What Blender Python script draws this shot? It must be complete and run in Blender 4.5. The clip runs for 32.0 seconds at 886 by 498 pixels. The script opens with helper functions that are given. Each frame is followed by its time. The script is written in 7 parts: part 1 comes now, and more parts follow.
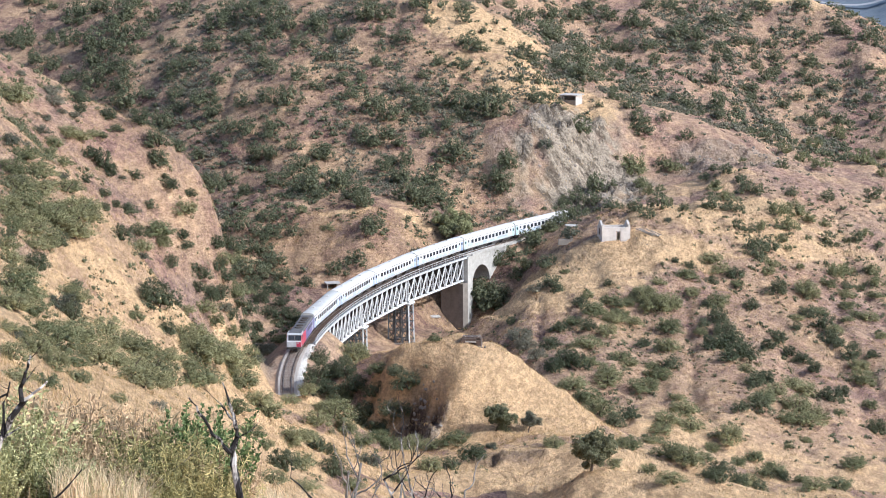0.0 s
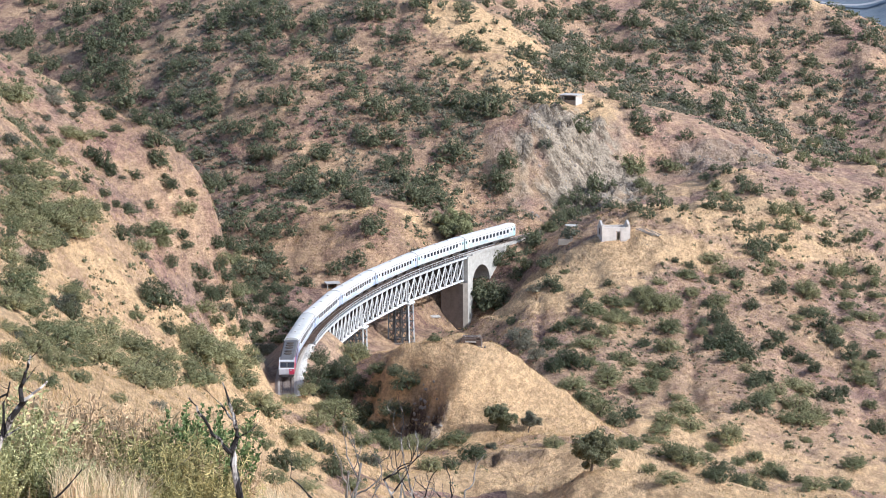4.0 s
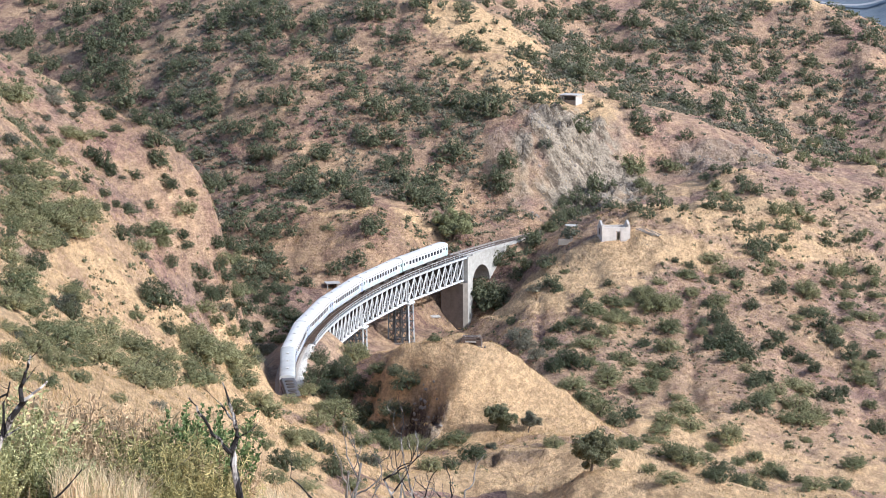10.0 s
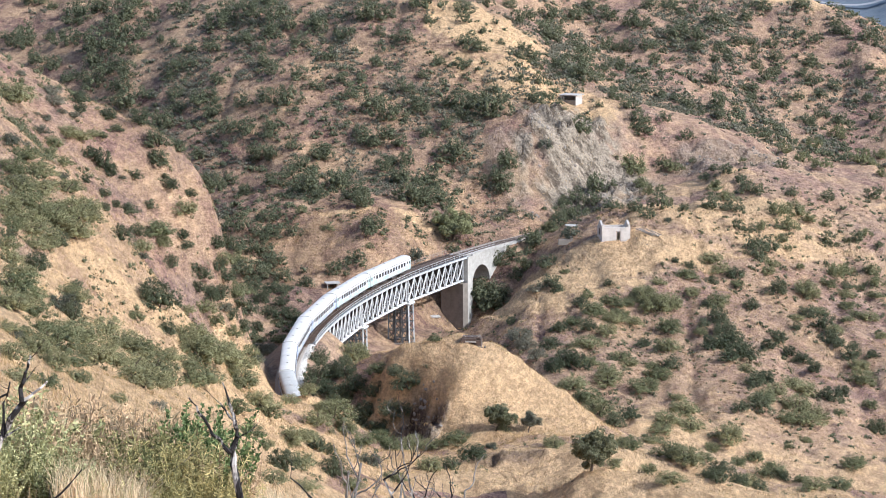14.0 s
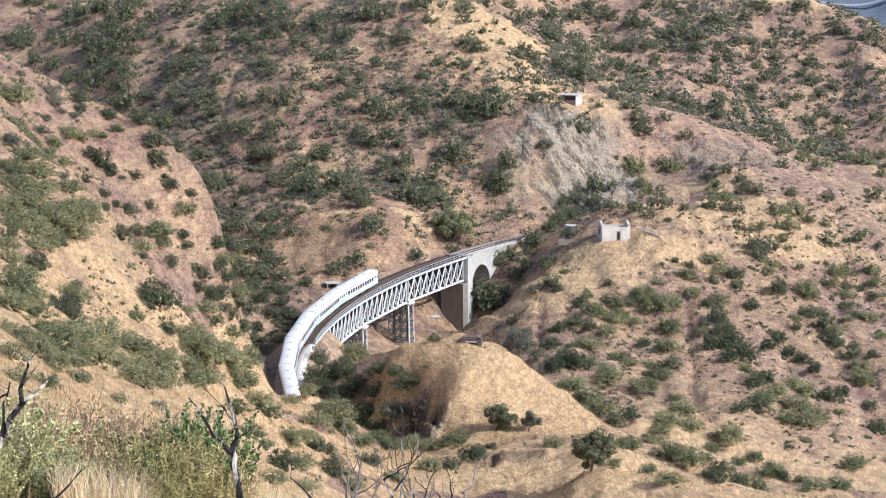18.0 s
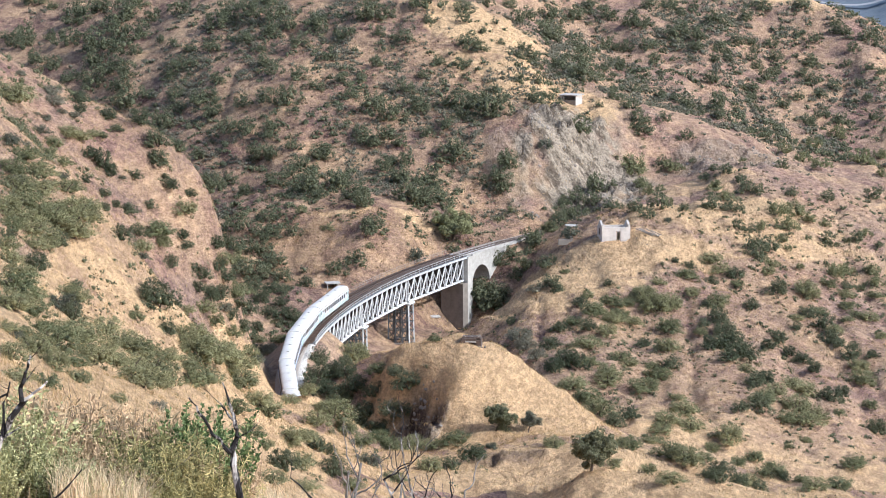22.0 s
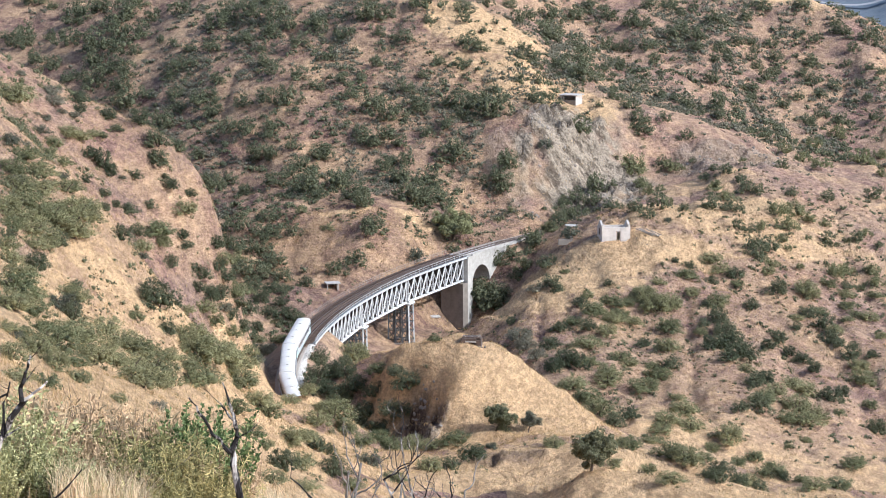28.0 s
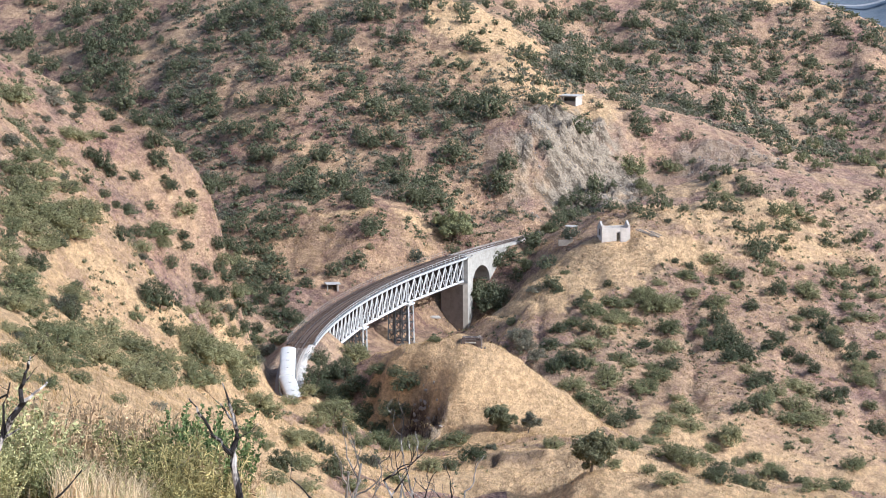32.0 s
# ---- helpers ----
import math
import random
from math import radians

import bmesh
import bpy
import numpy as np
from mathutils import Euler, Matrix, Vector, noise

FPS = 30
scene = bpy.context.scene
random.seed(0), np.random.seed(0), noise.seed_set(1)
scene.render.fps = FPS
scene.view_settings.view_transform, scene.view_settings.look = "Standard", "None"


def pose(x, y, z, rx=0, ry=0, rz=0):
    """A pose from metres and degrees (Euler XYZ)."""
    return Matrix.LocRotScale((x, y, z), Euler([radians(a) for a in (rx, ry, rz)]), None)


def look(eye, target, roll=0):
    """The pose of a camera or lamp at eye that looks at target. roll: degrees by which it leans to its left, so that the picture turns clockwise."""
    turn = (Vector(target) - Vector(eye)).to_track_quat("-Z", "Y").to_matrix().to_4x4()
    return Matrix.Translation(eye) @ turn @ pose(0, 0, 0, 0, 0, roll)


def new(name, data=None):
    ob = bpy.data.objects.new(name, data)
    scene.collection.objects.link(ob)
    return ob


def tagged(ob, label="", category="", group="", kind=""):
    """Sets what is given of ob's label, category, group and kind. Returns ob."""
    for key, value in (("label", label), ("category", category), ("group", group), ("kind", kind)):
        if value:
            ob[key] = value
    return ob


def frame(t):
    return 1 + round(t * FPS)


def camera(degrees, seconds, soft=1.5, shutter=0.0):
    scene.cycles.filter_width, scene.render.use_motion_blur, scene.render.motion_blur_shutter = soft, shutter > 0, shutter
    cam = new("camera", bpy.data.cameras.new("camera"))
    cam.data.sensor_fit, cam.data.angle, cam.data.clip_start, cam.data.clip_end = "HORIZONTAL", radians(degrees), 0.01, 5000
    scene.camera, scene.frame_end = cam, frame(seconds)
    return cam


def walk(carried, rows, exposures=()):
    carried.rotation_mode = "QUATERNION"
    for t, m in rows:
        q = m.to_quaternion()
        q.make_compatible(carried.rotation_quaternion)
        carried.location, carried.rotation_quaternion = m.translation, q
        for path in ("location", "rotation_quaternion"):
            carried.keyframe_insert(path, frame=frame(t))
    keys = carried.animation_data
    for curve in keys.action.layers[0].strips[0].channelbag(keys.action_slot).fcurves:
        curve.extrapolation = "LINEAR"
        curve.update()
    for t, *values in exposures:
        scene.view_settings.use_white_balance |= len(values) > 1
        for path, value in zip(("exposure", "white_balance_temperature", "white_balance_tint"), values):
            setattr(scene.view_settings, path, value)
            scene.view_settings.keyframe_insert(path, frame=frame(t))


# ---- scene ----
EYE = (0.0, 0.0, 93.675)
cam = camera(20.09, 32.0, soft=1.0)
AIM = -8.857
walk(cam, [(0.0, pose(*EYE, 90 + AIM)), (31.0, pose(*EYE, 90 + AIM)), (31.4, pose(*EYE, 90 + AIM + 0.026)),
           (31.6, pose(*EYE, 90 + AIM + 0.03)), (32.0, pose(*EYE, 90 + AIM + 0.017))],
     exposures=[(0.0, 0.56, 5320, 8), (32.0, 0.56, 5320, 8)])

# ---- light ----
SUN_AIM = Vector((-0.74, 0.35, -0.55)).normalized()
world = bpy.data.worlds.new("sky")
scene.world = world
world.use_nodes = True
wn = world.node_tree.nodes
sky = wn.new("ShaderNodeTexSky")
sky.sky_type = "NISHITA"
sky.sun_disc = False
sky.sun_elevation = math.asin(-SUN_AIM.z)
sky.sun_rotation = math.atan2(-SUN_AIM.x, -SUN_AIM.y)
sky.air_density, sky.dust_density, sky.ozone_density = 1.0, 3.0, 1.0
world.node_tree.links.new(sky.outputs[0], wn["Background"].inputs[0])
wn["Background"].inputs[1].default_value = 0.15
sun_data = bpy.data.lights.new("sun", "SUN")
sun_data.energy = 3.35
sun_data.angle = radians(0.53)
sun_data.color = (1.0, 0.93, 0.84)
sun = new("sun", sun_data)
sun.matrix_world = look((200, -60, 300), Vector((200, -60, 300)) + SUN_AIM)

# ---- land: heights in metres above the rail at the bridge's near end ----
RAIL_HEAD, RAIL_K0, RAIL_K2, RAIL_GRADE = 1.41643, -0.00397, 6.72e-8, 0.012
RAIL_START = (-25.85, 500.74)
_S = np.linspace(-260.0, 260.0, 1041)
_TH = RAIL_HEAD + RAIL_K0 * _S + RAIL_K2 * _S ** 3 / 3
_X = np.concatenate([[0], np.cumsum((np.cos(_TH[1:]) + np.cos(_TH[:-1])) * 0.25)])
_Y = np.concatenate([[0], np.cumsum((np.sin(_TH[1:]) + np.sin(_TH[:-1])) * 0.25)])
_X += RAIL_START[0] - np.interp(0, _S, _X)
_Y += RAIL_START[1] - np.interp(0, _S, _Y)


def rail(s, off=0.0, up=0.0):
    """The place beside the railway's centre line at s metres from the bridge's near end, and its heading."""
    th = float(np.interp(s, _S, _TH))
    x, y = float(np.interp(s, _S, _X)), float(np.interp(s, _S, _Y))
    return Vector((x + off * math.sin(th), y - off * math.cos(th), RAIL_GRADE * s + up)), th


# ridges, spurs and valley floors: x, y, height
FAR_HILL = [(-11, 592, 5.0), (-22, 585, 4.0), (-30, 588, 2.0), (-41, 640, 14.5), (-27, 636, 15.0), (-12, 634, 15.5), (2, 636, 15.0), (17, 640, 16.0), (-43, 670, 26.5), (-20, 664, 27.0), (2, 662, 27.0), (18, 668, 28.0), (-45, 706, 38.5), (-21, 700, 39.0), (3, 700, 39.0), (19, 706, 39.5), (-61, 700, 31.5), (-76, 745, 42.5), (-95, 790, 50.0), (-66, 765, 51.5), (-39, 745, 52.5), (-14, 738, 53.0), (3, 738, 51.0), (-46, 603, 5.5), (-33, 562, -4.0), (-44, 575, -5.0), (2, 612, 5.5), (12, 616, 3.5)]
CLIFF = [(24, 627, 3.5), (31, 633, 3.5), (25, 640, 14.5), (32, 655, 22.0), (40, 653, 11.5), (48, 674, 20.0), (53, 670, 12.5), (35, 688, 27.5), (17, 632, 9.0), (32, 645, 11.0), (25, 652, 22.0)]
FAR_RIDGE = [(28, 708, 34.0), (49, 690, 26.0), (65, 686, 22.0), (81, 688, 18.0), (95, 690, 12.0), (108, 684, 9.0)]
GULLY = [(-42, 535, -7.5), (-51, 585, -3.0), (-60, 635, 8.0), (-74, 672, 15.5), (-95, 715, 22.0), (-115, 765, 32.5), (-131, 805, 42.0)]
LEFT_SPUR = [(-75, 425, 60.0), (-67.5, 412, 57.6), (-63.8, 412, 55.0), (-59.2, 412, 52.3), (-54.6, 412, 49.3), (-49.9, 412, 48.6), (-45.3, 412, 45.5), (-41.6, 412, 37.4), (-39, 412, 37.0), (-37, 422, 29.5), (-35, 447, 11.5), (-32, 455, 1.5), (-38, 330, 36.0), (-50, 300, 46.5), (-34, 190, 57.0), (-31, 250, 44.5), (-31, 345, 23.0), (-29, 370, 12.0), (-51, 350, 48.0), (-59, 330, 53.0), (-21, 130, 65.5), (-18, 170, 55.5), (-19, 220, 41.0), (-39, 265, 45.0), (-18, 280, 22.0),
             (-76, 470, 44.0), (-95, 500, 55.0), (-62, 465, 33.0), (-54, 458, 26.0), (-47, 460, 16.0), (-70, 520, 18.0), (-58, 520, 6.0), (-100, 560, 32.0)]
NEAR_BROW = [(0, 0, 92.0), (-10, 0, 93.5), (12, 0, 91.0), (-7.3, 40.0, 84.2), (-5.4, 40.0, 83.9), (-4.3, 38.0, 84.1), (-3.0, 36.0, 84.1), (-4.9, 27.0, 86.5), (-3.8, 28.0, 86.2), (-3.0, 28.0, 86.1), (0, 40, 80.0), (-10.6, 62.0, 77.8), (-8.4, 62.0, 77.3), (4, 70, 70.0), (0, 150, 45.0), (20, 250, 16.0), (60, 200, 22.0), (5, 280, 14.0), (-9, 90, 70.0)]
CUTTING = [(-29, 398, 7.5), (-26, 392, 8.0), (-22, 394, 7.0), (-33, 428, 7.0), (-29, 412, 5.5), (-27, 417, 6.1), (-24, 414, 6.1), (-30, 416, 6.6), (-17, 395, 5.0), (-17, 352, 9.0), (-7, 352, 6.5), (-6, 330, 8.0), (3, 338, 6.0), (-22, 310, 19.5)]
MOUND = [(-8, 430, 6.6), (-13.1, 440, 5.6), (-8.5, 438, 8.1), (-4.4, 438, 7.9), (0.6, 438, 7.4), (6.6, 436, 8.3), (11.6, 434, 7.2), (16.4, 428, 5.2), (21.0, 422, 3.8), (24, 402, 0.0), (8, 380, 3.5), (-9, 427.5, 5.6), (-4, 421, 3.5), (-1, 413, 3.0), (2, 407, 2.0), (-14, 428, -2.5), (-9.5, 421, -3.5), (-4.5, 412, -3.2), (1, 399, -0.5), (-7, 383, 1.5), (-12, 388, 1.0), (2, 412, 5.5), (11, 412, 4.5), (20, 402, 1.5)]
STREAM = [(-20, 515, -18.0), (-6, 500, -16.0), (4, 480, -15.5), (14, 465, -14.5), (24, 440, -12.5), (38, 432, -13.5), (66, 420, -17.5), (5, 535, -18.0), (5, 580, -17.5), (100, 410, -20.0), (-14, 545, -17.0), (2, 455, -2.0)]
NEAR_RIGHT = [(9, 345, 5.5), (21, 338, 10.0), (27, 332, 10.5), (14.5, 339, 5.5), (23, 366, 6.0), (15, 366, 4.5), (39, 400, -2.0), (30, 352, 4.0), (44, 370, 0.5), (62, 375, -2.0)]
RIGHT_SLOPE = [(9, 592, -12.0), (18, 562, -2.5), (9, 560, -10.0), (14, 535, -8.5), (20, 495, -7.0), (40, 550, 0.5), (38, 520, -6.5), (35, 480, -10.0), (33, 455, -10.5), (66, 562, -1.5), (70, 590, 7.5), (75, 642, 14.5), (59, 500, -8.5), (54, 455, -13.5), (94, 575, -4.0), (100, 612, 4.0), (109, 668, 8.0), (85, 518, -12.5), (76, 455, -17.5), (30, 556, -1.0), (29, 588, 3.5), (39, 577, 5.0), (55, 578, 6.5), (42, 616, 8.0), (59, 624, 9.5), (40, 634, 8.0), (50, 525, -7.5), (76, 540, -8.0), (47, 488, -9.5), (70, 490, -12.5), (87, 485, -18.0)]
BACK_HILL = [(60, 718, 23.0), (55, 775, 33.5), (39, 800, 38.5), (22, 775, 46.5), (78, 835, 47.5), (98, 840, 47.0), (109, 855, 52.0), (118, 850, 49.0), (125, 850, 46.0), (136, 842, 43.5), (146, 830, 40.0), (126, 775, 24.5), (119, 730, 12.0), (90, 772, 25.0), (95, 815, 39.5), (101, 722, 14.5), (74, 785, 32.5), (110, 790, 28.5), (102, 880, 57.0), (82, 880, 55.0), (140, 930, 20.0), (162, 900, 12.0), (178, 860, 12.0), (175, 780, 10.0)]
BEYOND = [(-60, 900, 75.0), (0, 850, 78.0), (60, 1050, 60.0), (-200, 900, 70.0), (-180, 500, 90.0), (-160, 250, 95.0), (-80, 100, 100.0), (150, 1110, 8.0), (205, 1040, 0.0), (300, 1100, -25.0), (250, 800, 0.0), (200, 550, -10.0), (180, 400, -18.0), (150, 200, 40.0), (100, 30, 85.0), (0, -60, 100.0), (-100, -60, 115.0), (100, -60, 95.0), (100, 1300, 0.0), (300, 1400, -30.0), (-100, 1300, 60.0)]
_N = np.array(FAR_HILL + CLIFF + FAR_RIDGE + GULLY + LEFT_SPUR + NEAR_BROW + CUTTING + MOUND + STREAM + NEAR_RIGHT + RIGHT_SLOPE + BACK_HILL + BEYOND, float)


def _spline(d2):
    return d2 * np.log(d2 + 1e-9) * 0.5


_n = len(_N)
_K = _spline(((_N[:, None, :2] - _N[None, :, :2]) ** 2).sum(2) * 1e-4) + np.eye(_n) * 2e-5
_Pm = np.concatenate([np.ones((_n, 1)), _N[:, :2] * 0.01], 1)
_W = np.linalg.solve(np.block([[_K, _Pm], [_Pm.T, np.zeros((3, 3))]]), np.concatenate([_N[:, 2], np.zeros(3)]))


def _hash(i, j, k):
    h = (i * 374761393 + j * 668265263 + k * 1274126177) & 0x7FFFFFFF
    h = ((h ^ (h >> 13)) * 1103515245) & 0x7FFFFFFF
    return ((h ^ (h >> 16)) & 0xFFFF) / 65535.0


def value_noise(x, y, k=0):
    x, y = np.asarray(x, float), np.asarray(y, float)
    i, j = np.floor(x).astype(np.int64), np.floor(y).astype(np.int64)
    u, v = x - i, y - j
    u, v = u * u * u * (u * (u * 6 - 15) + 10), v * v * v * (v * (v * 6 - 15) + 10)
    a, b, c, d = _hash(i, j, k), _hash(i + 1, j, k), _hash(i, j + 1, k), _hash(i + 1, j + 1, k)
    return a + (b - a) * u + (c - a) * v + (a - b - c + d) * u * v - 0.5


def smooth(a, b, x):
    t = np.clip((x - a) / (b - a), 0, 1)
    return t * t * (3 - 2 * t)


def spot(x, y, cx, cy, rx, ry, turn=0.0):
    c, s = math.cos(radians(turn)), math.sin(radians(turn))
    u, v = ((x - cx) * c + (y - cy) * s) / rx, (-(x - cx) * s + (y - cy) * c) / ry
    return smooth(1.25, 0.75, np.sqrt(u * u + v * v) + 0.5 * value_noise(x / 5, y / 6, 21) + 0.4 * value_noise(x / 1.6, y / 2, 22))


def land_rock(x, y):
    r = np.zeros_like(x)
    for zone in ((38, 652, 17, 24, 0, 1.15), (-10, 413, 8, 7.5, 0, 1.15), (8.5, 371.5, 6.5, 3.5, 0, 0.7), (-4, 408.5, 4, 6, 0, 1.15), (78, 668, 16, 12, 0, 0.5), (16, 640, 7, 12, 0, 0.5), (-37, 470, 5, 30, 0, 0.5)):
        r = np.maximum(r, zone[5] * spot(x, y, *zone[:5]))
    return np.clip(r, 0, 1)


def land(x, y):
    """The ground's height at arrays x, y."""
    x, y = np.atleast_1d(np.asarray(x, float)), np.atleast_1d(np.asarray(y, float))
    z = np.empty(x.shape)
    for a in range(0, len(x), 40000):
        q = slice(a, a + 40000)
        d2 = ((x[q, None] - _N[None, :, 0]) ** 2 + (y[q, None] - _N[None, :, 1]) ** 2) * 1e-4
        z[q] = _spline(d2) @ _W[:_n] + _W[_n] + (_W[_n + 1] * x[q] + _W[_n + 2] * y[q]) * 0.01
    # beyond the hills the land lies low and flat
    far = smooth(1150, 2000, y) + smooth(200, 600, np.abs(x)) + smooth(-60, -250, y)
    far = np.clip(far, 0, 1)
    z = z * (1 - far) + far * (-120 + 25 * value_noise(x / 300, y / 300, 9))
    # rills down the slopes, hummocks and clods
    big = smooth(120, 260, y)
    z += big * (1.7 * value_noise(x / 21, y / 30, 1) + 1.2 * value_noise(x / 8 + 0.4 * value_noise(x / 9, y / 9, 7), y / 13, 2)
                + 1.0 * value_noise(x / 3.1, y / 3.7, 3) + 0.6 * value_noise(x / 1.5, y / 1.7, 4))
    z += (1 - big) * (0.8 * value_noise(x / 5, y / 6, 5) + 0.25 * value_noise(x / 1.4, y / 1.6, 6) + 0.10 * value_noise(x / 0.5, y / 0.5, 8))
    z += smooth(690, 740, y) * smooth(840, 790, y) * smooth(30, 70, x) * (7.0 * value_noise(x / 17 + 0.5 * value_noise(x / 30, y / 30, 61), y / 160, 62) + 3.0 * np.abs(value_noise(x / 9, y / 60, 63)))
    rill = np.abs(value_noise(x / 8 + 0.9 * value_noise(x / 17, y / 21, 51), y / 75, 52)) * 2
    z += big * smooth(440, 500, y) * -0.9 * smooth(0.42, 0.0, rill)
    rocky = land_rock(x, y)
    rib = np.abs(value_noise(x / 2.3 + 0.6 * value_noise(x / 5, y / 5, 31), y / 6.5, 32)) * 2 + 0.7 * np.abs(value_noise(x / 1.1, y / 2.6, 33)) * 2
    z += rocky * (1.3 * rib - 0.6)
    # jagged buttresses of the cliff and of the mound's broken face
    lean = x + 0.45 * (y - 640)
    crag = 1 - 2 * np.abs(value_noise(lean / 5.2 + 0.5 * value_noise(x / 7, y / 7, 34), y / 17, 35)) * 2
    step = value_noise(x / 6.5, y / 3.4 + x / 9, 36)
    z += rocky * (smooth(600, 620, y) * (1.9 * crag + 2.2 * step) + smooth(470, 450, y) * smooth(380, 395, y) * (1.5 * crag + 2.0 * step))
    # the railway's bench and cuttings
    near = np.nonzero((y > 400) & (y < 680) & (x > -50) & (x < 80))[0]
    if len(near):
        ss = np.concatenate([np.arange(-82, -3, 1.0), np.arange(113, 132, 1.0)])
        px, py = np.interp(ss, _S, _X), np.interp(ss, _S, _Y)
        for a in range(0, len(near), 20000):
            q = near[a:a + 20000]
            d2 = (x[q, None] - px) ** 2 + (y[q, None] - py) ** 2
            m = d2.argmin(1)
            d = np.sqrt(d2[np.arange(len(q)), m])
            base = RAIL_GRADE * ss[m] - 0.62
            rise = np.maximum(0, d - 3.4)
            z[q] = np.clip(z[q], base - rise * 0.9, base + rise * 1.9 + 3.5 * np.maximum(0, rise - 4.5))
    return z


# ---- materials ----
def node_mat(name, rough=0.9, metal=0.0):
    m = bpy.data.materials.new(name)
    m.use_nodes = True
    b = m.node_tree.nodes["Principled BSDF"]
    b.inputs["Roughness"].default_value = rough
    b.inputs["Metallic"].default_value = metal
    b.inputs["Specular IOR Level"].default_value = 0.25
    return m, m.node_tree.nodes, m.node_tree.links, b


def tint(nodes, links, source, low, high, stops=(0.3, 0.7)):
    r = nodes.new("ShaderNodeValToRGB")
    r.color_ramp.elements[0].position, r.color_ramp.elements[1].position = stops
    r.color_ramp.elements[0].color, r.color_ramp.elements[1].color = (*low, 1), (*high, 1)
    links.new(source, r.inputs[0])
    return r.outputs[0]


def grain(nodes, links, scale, detail=4.0, rough=0.6, vec=None, stretch=None):
    n = nodes.new("ShaderNodeTexNoise")
    n.inputs["Scale"].default_value = scale
    n.inputs["Detail"].default_value = detail
    n.inputs["Roughness"].default_value = rough
    if vec is not None:
        if stretch:
            mp = nodes.new("ShaderNodeMapping")
            mp.inputs["Scale"].default_value = stretch
            links.new(vec, mp.inputs[0])
            vec = mp.outputs[0]
        links.new(vec, n.inputs["Vector"])
    return n.outputs[0]


def blend(nodes, links, fac, a, b, mode="MIX"):
    m = nodes.new("ShaderNodeMix")
    m.data_type, m.blend_type = "RGBA", mode
    for sock, v in ((m.inputs[0], fac), (m.inputs[6], a), (m.inputs[7], b)):
        if isinstance(v, (int, float)):
            sock.default_value = v
        elif isinstance(v, tuple):
            sock.default_value = (*v, 1)
        else:
            links.new(v, sock)
    return m.outputs[2]


def bump(nodes, links, b, height, strength, distance):
    n = nodes.new("ShaderNodeBump")
    n.inputs["Strength"].default_value = strength
    n.inputs["Distance"].default_value = distance
    links.new(height, n.inputs["Height"])
    links.new(n.outputs[0], b.inputs["Normal"])


def plain(name, low, high, scale=3.0, rough=0.8, metal=0.0, relief=0.0, depth=0.02, per_object=0.0, island=0.0):
    """A worn surface: two scales of mottling between two colours, with a little relief."""
    m, n, l, b = node_mat(name, rough, metal)
    co = n.new("ShaderNodeTexCoord").outputs["Object"]
    g1, g2 = grain(n, l, scale, 5, 0.65, co), grain(n, l, scale * 7.3, 3, 0.6, co)
    c = blend(n, l, 0.35, tint(n, l, g1, low, high), tint(n, l, g2, low, high))
    for amount, src in ((per_object, "ShaderNodeObjectInfo"), (island, "ShaderNodeNewGeometry")):
        if amount:
            o = n.new(src)
            out = o.outputs["Random"] if src == "ShaderNodeObjectInfo" else o.outputs["Random Per Island"]
            k = tint(n, l, out, (1 - amount,) * 3, (1 + amount,) * 3, (0, 1))
            c = blend(n, l, 1.0, c, k, "MULTIPLY")
    l.new(c, b.inputs["Base Color"])
    if relief:
        bump(n, l, b, g2, relief, depth)
    return m


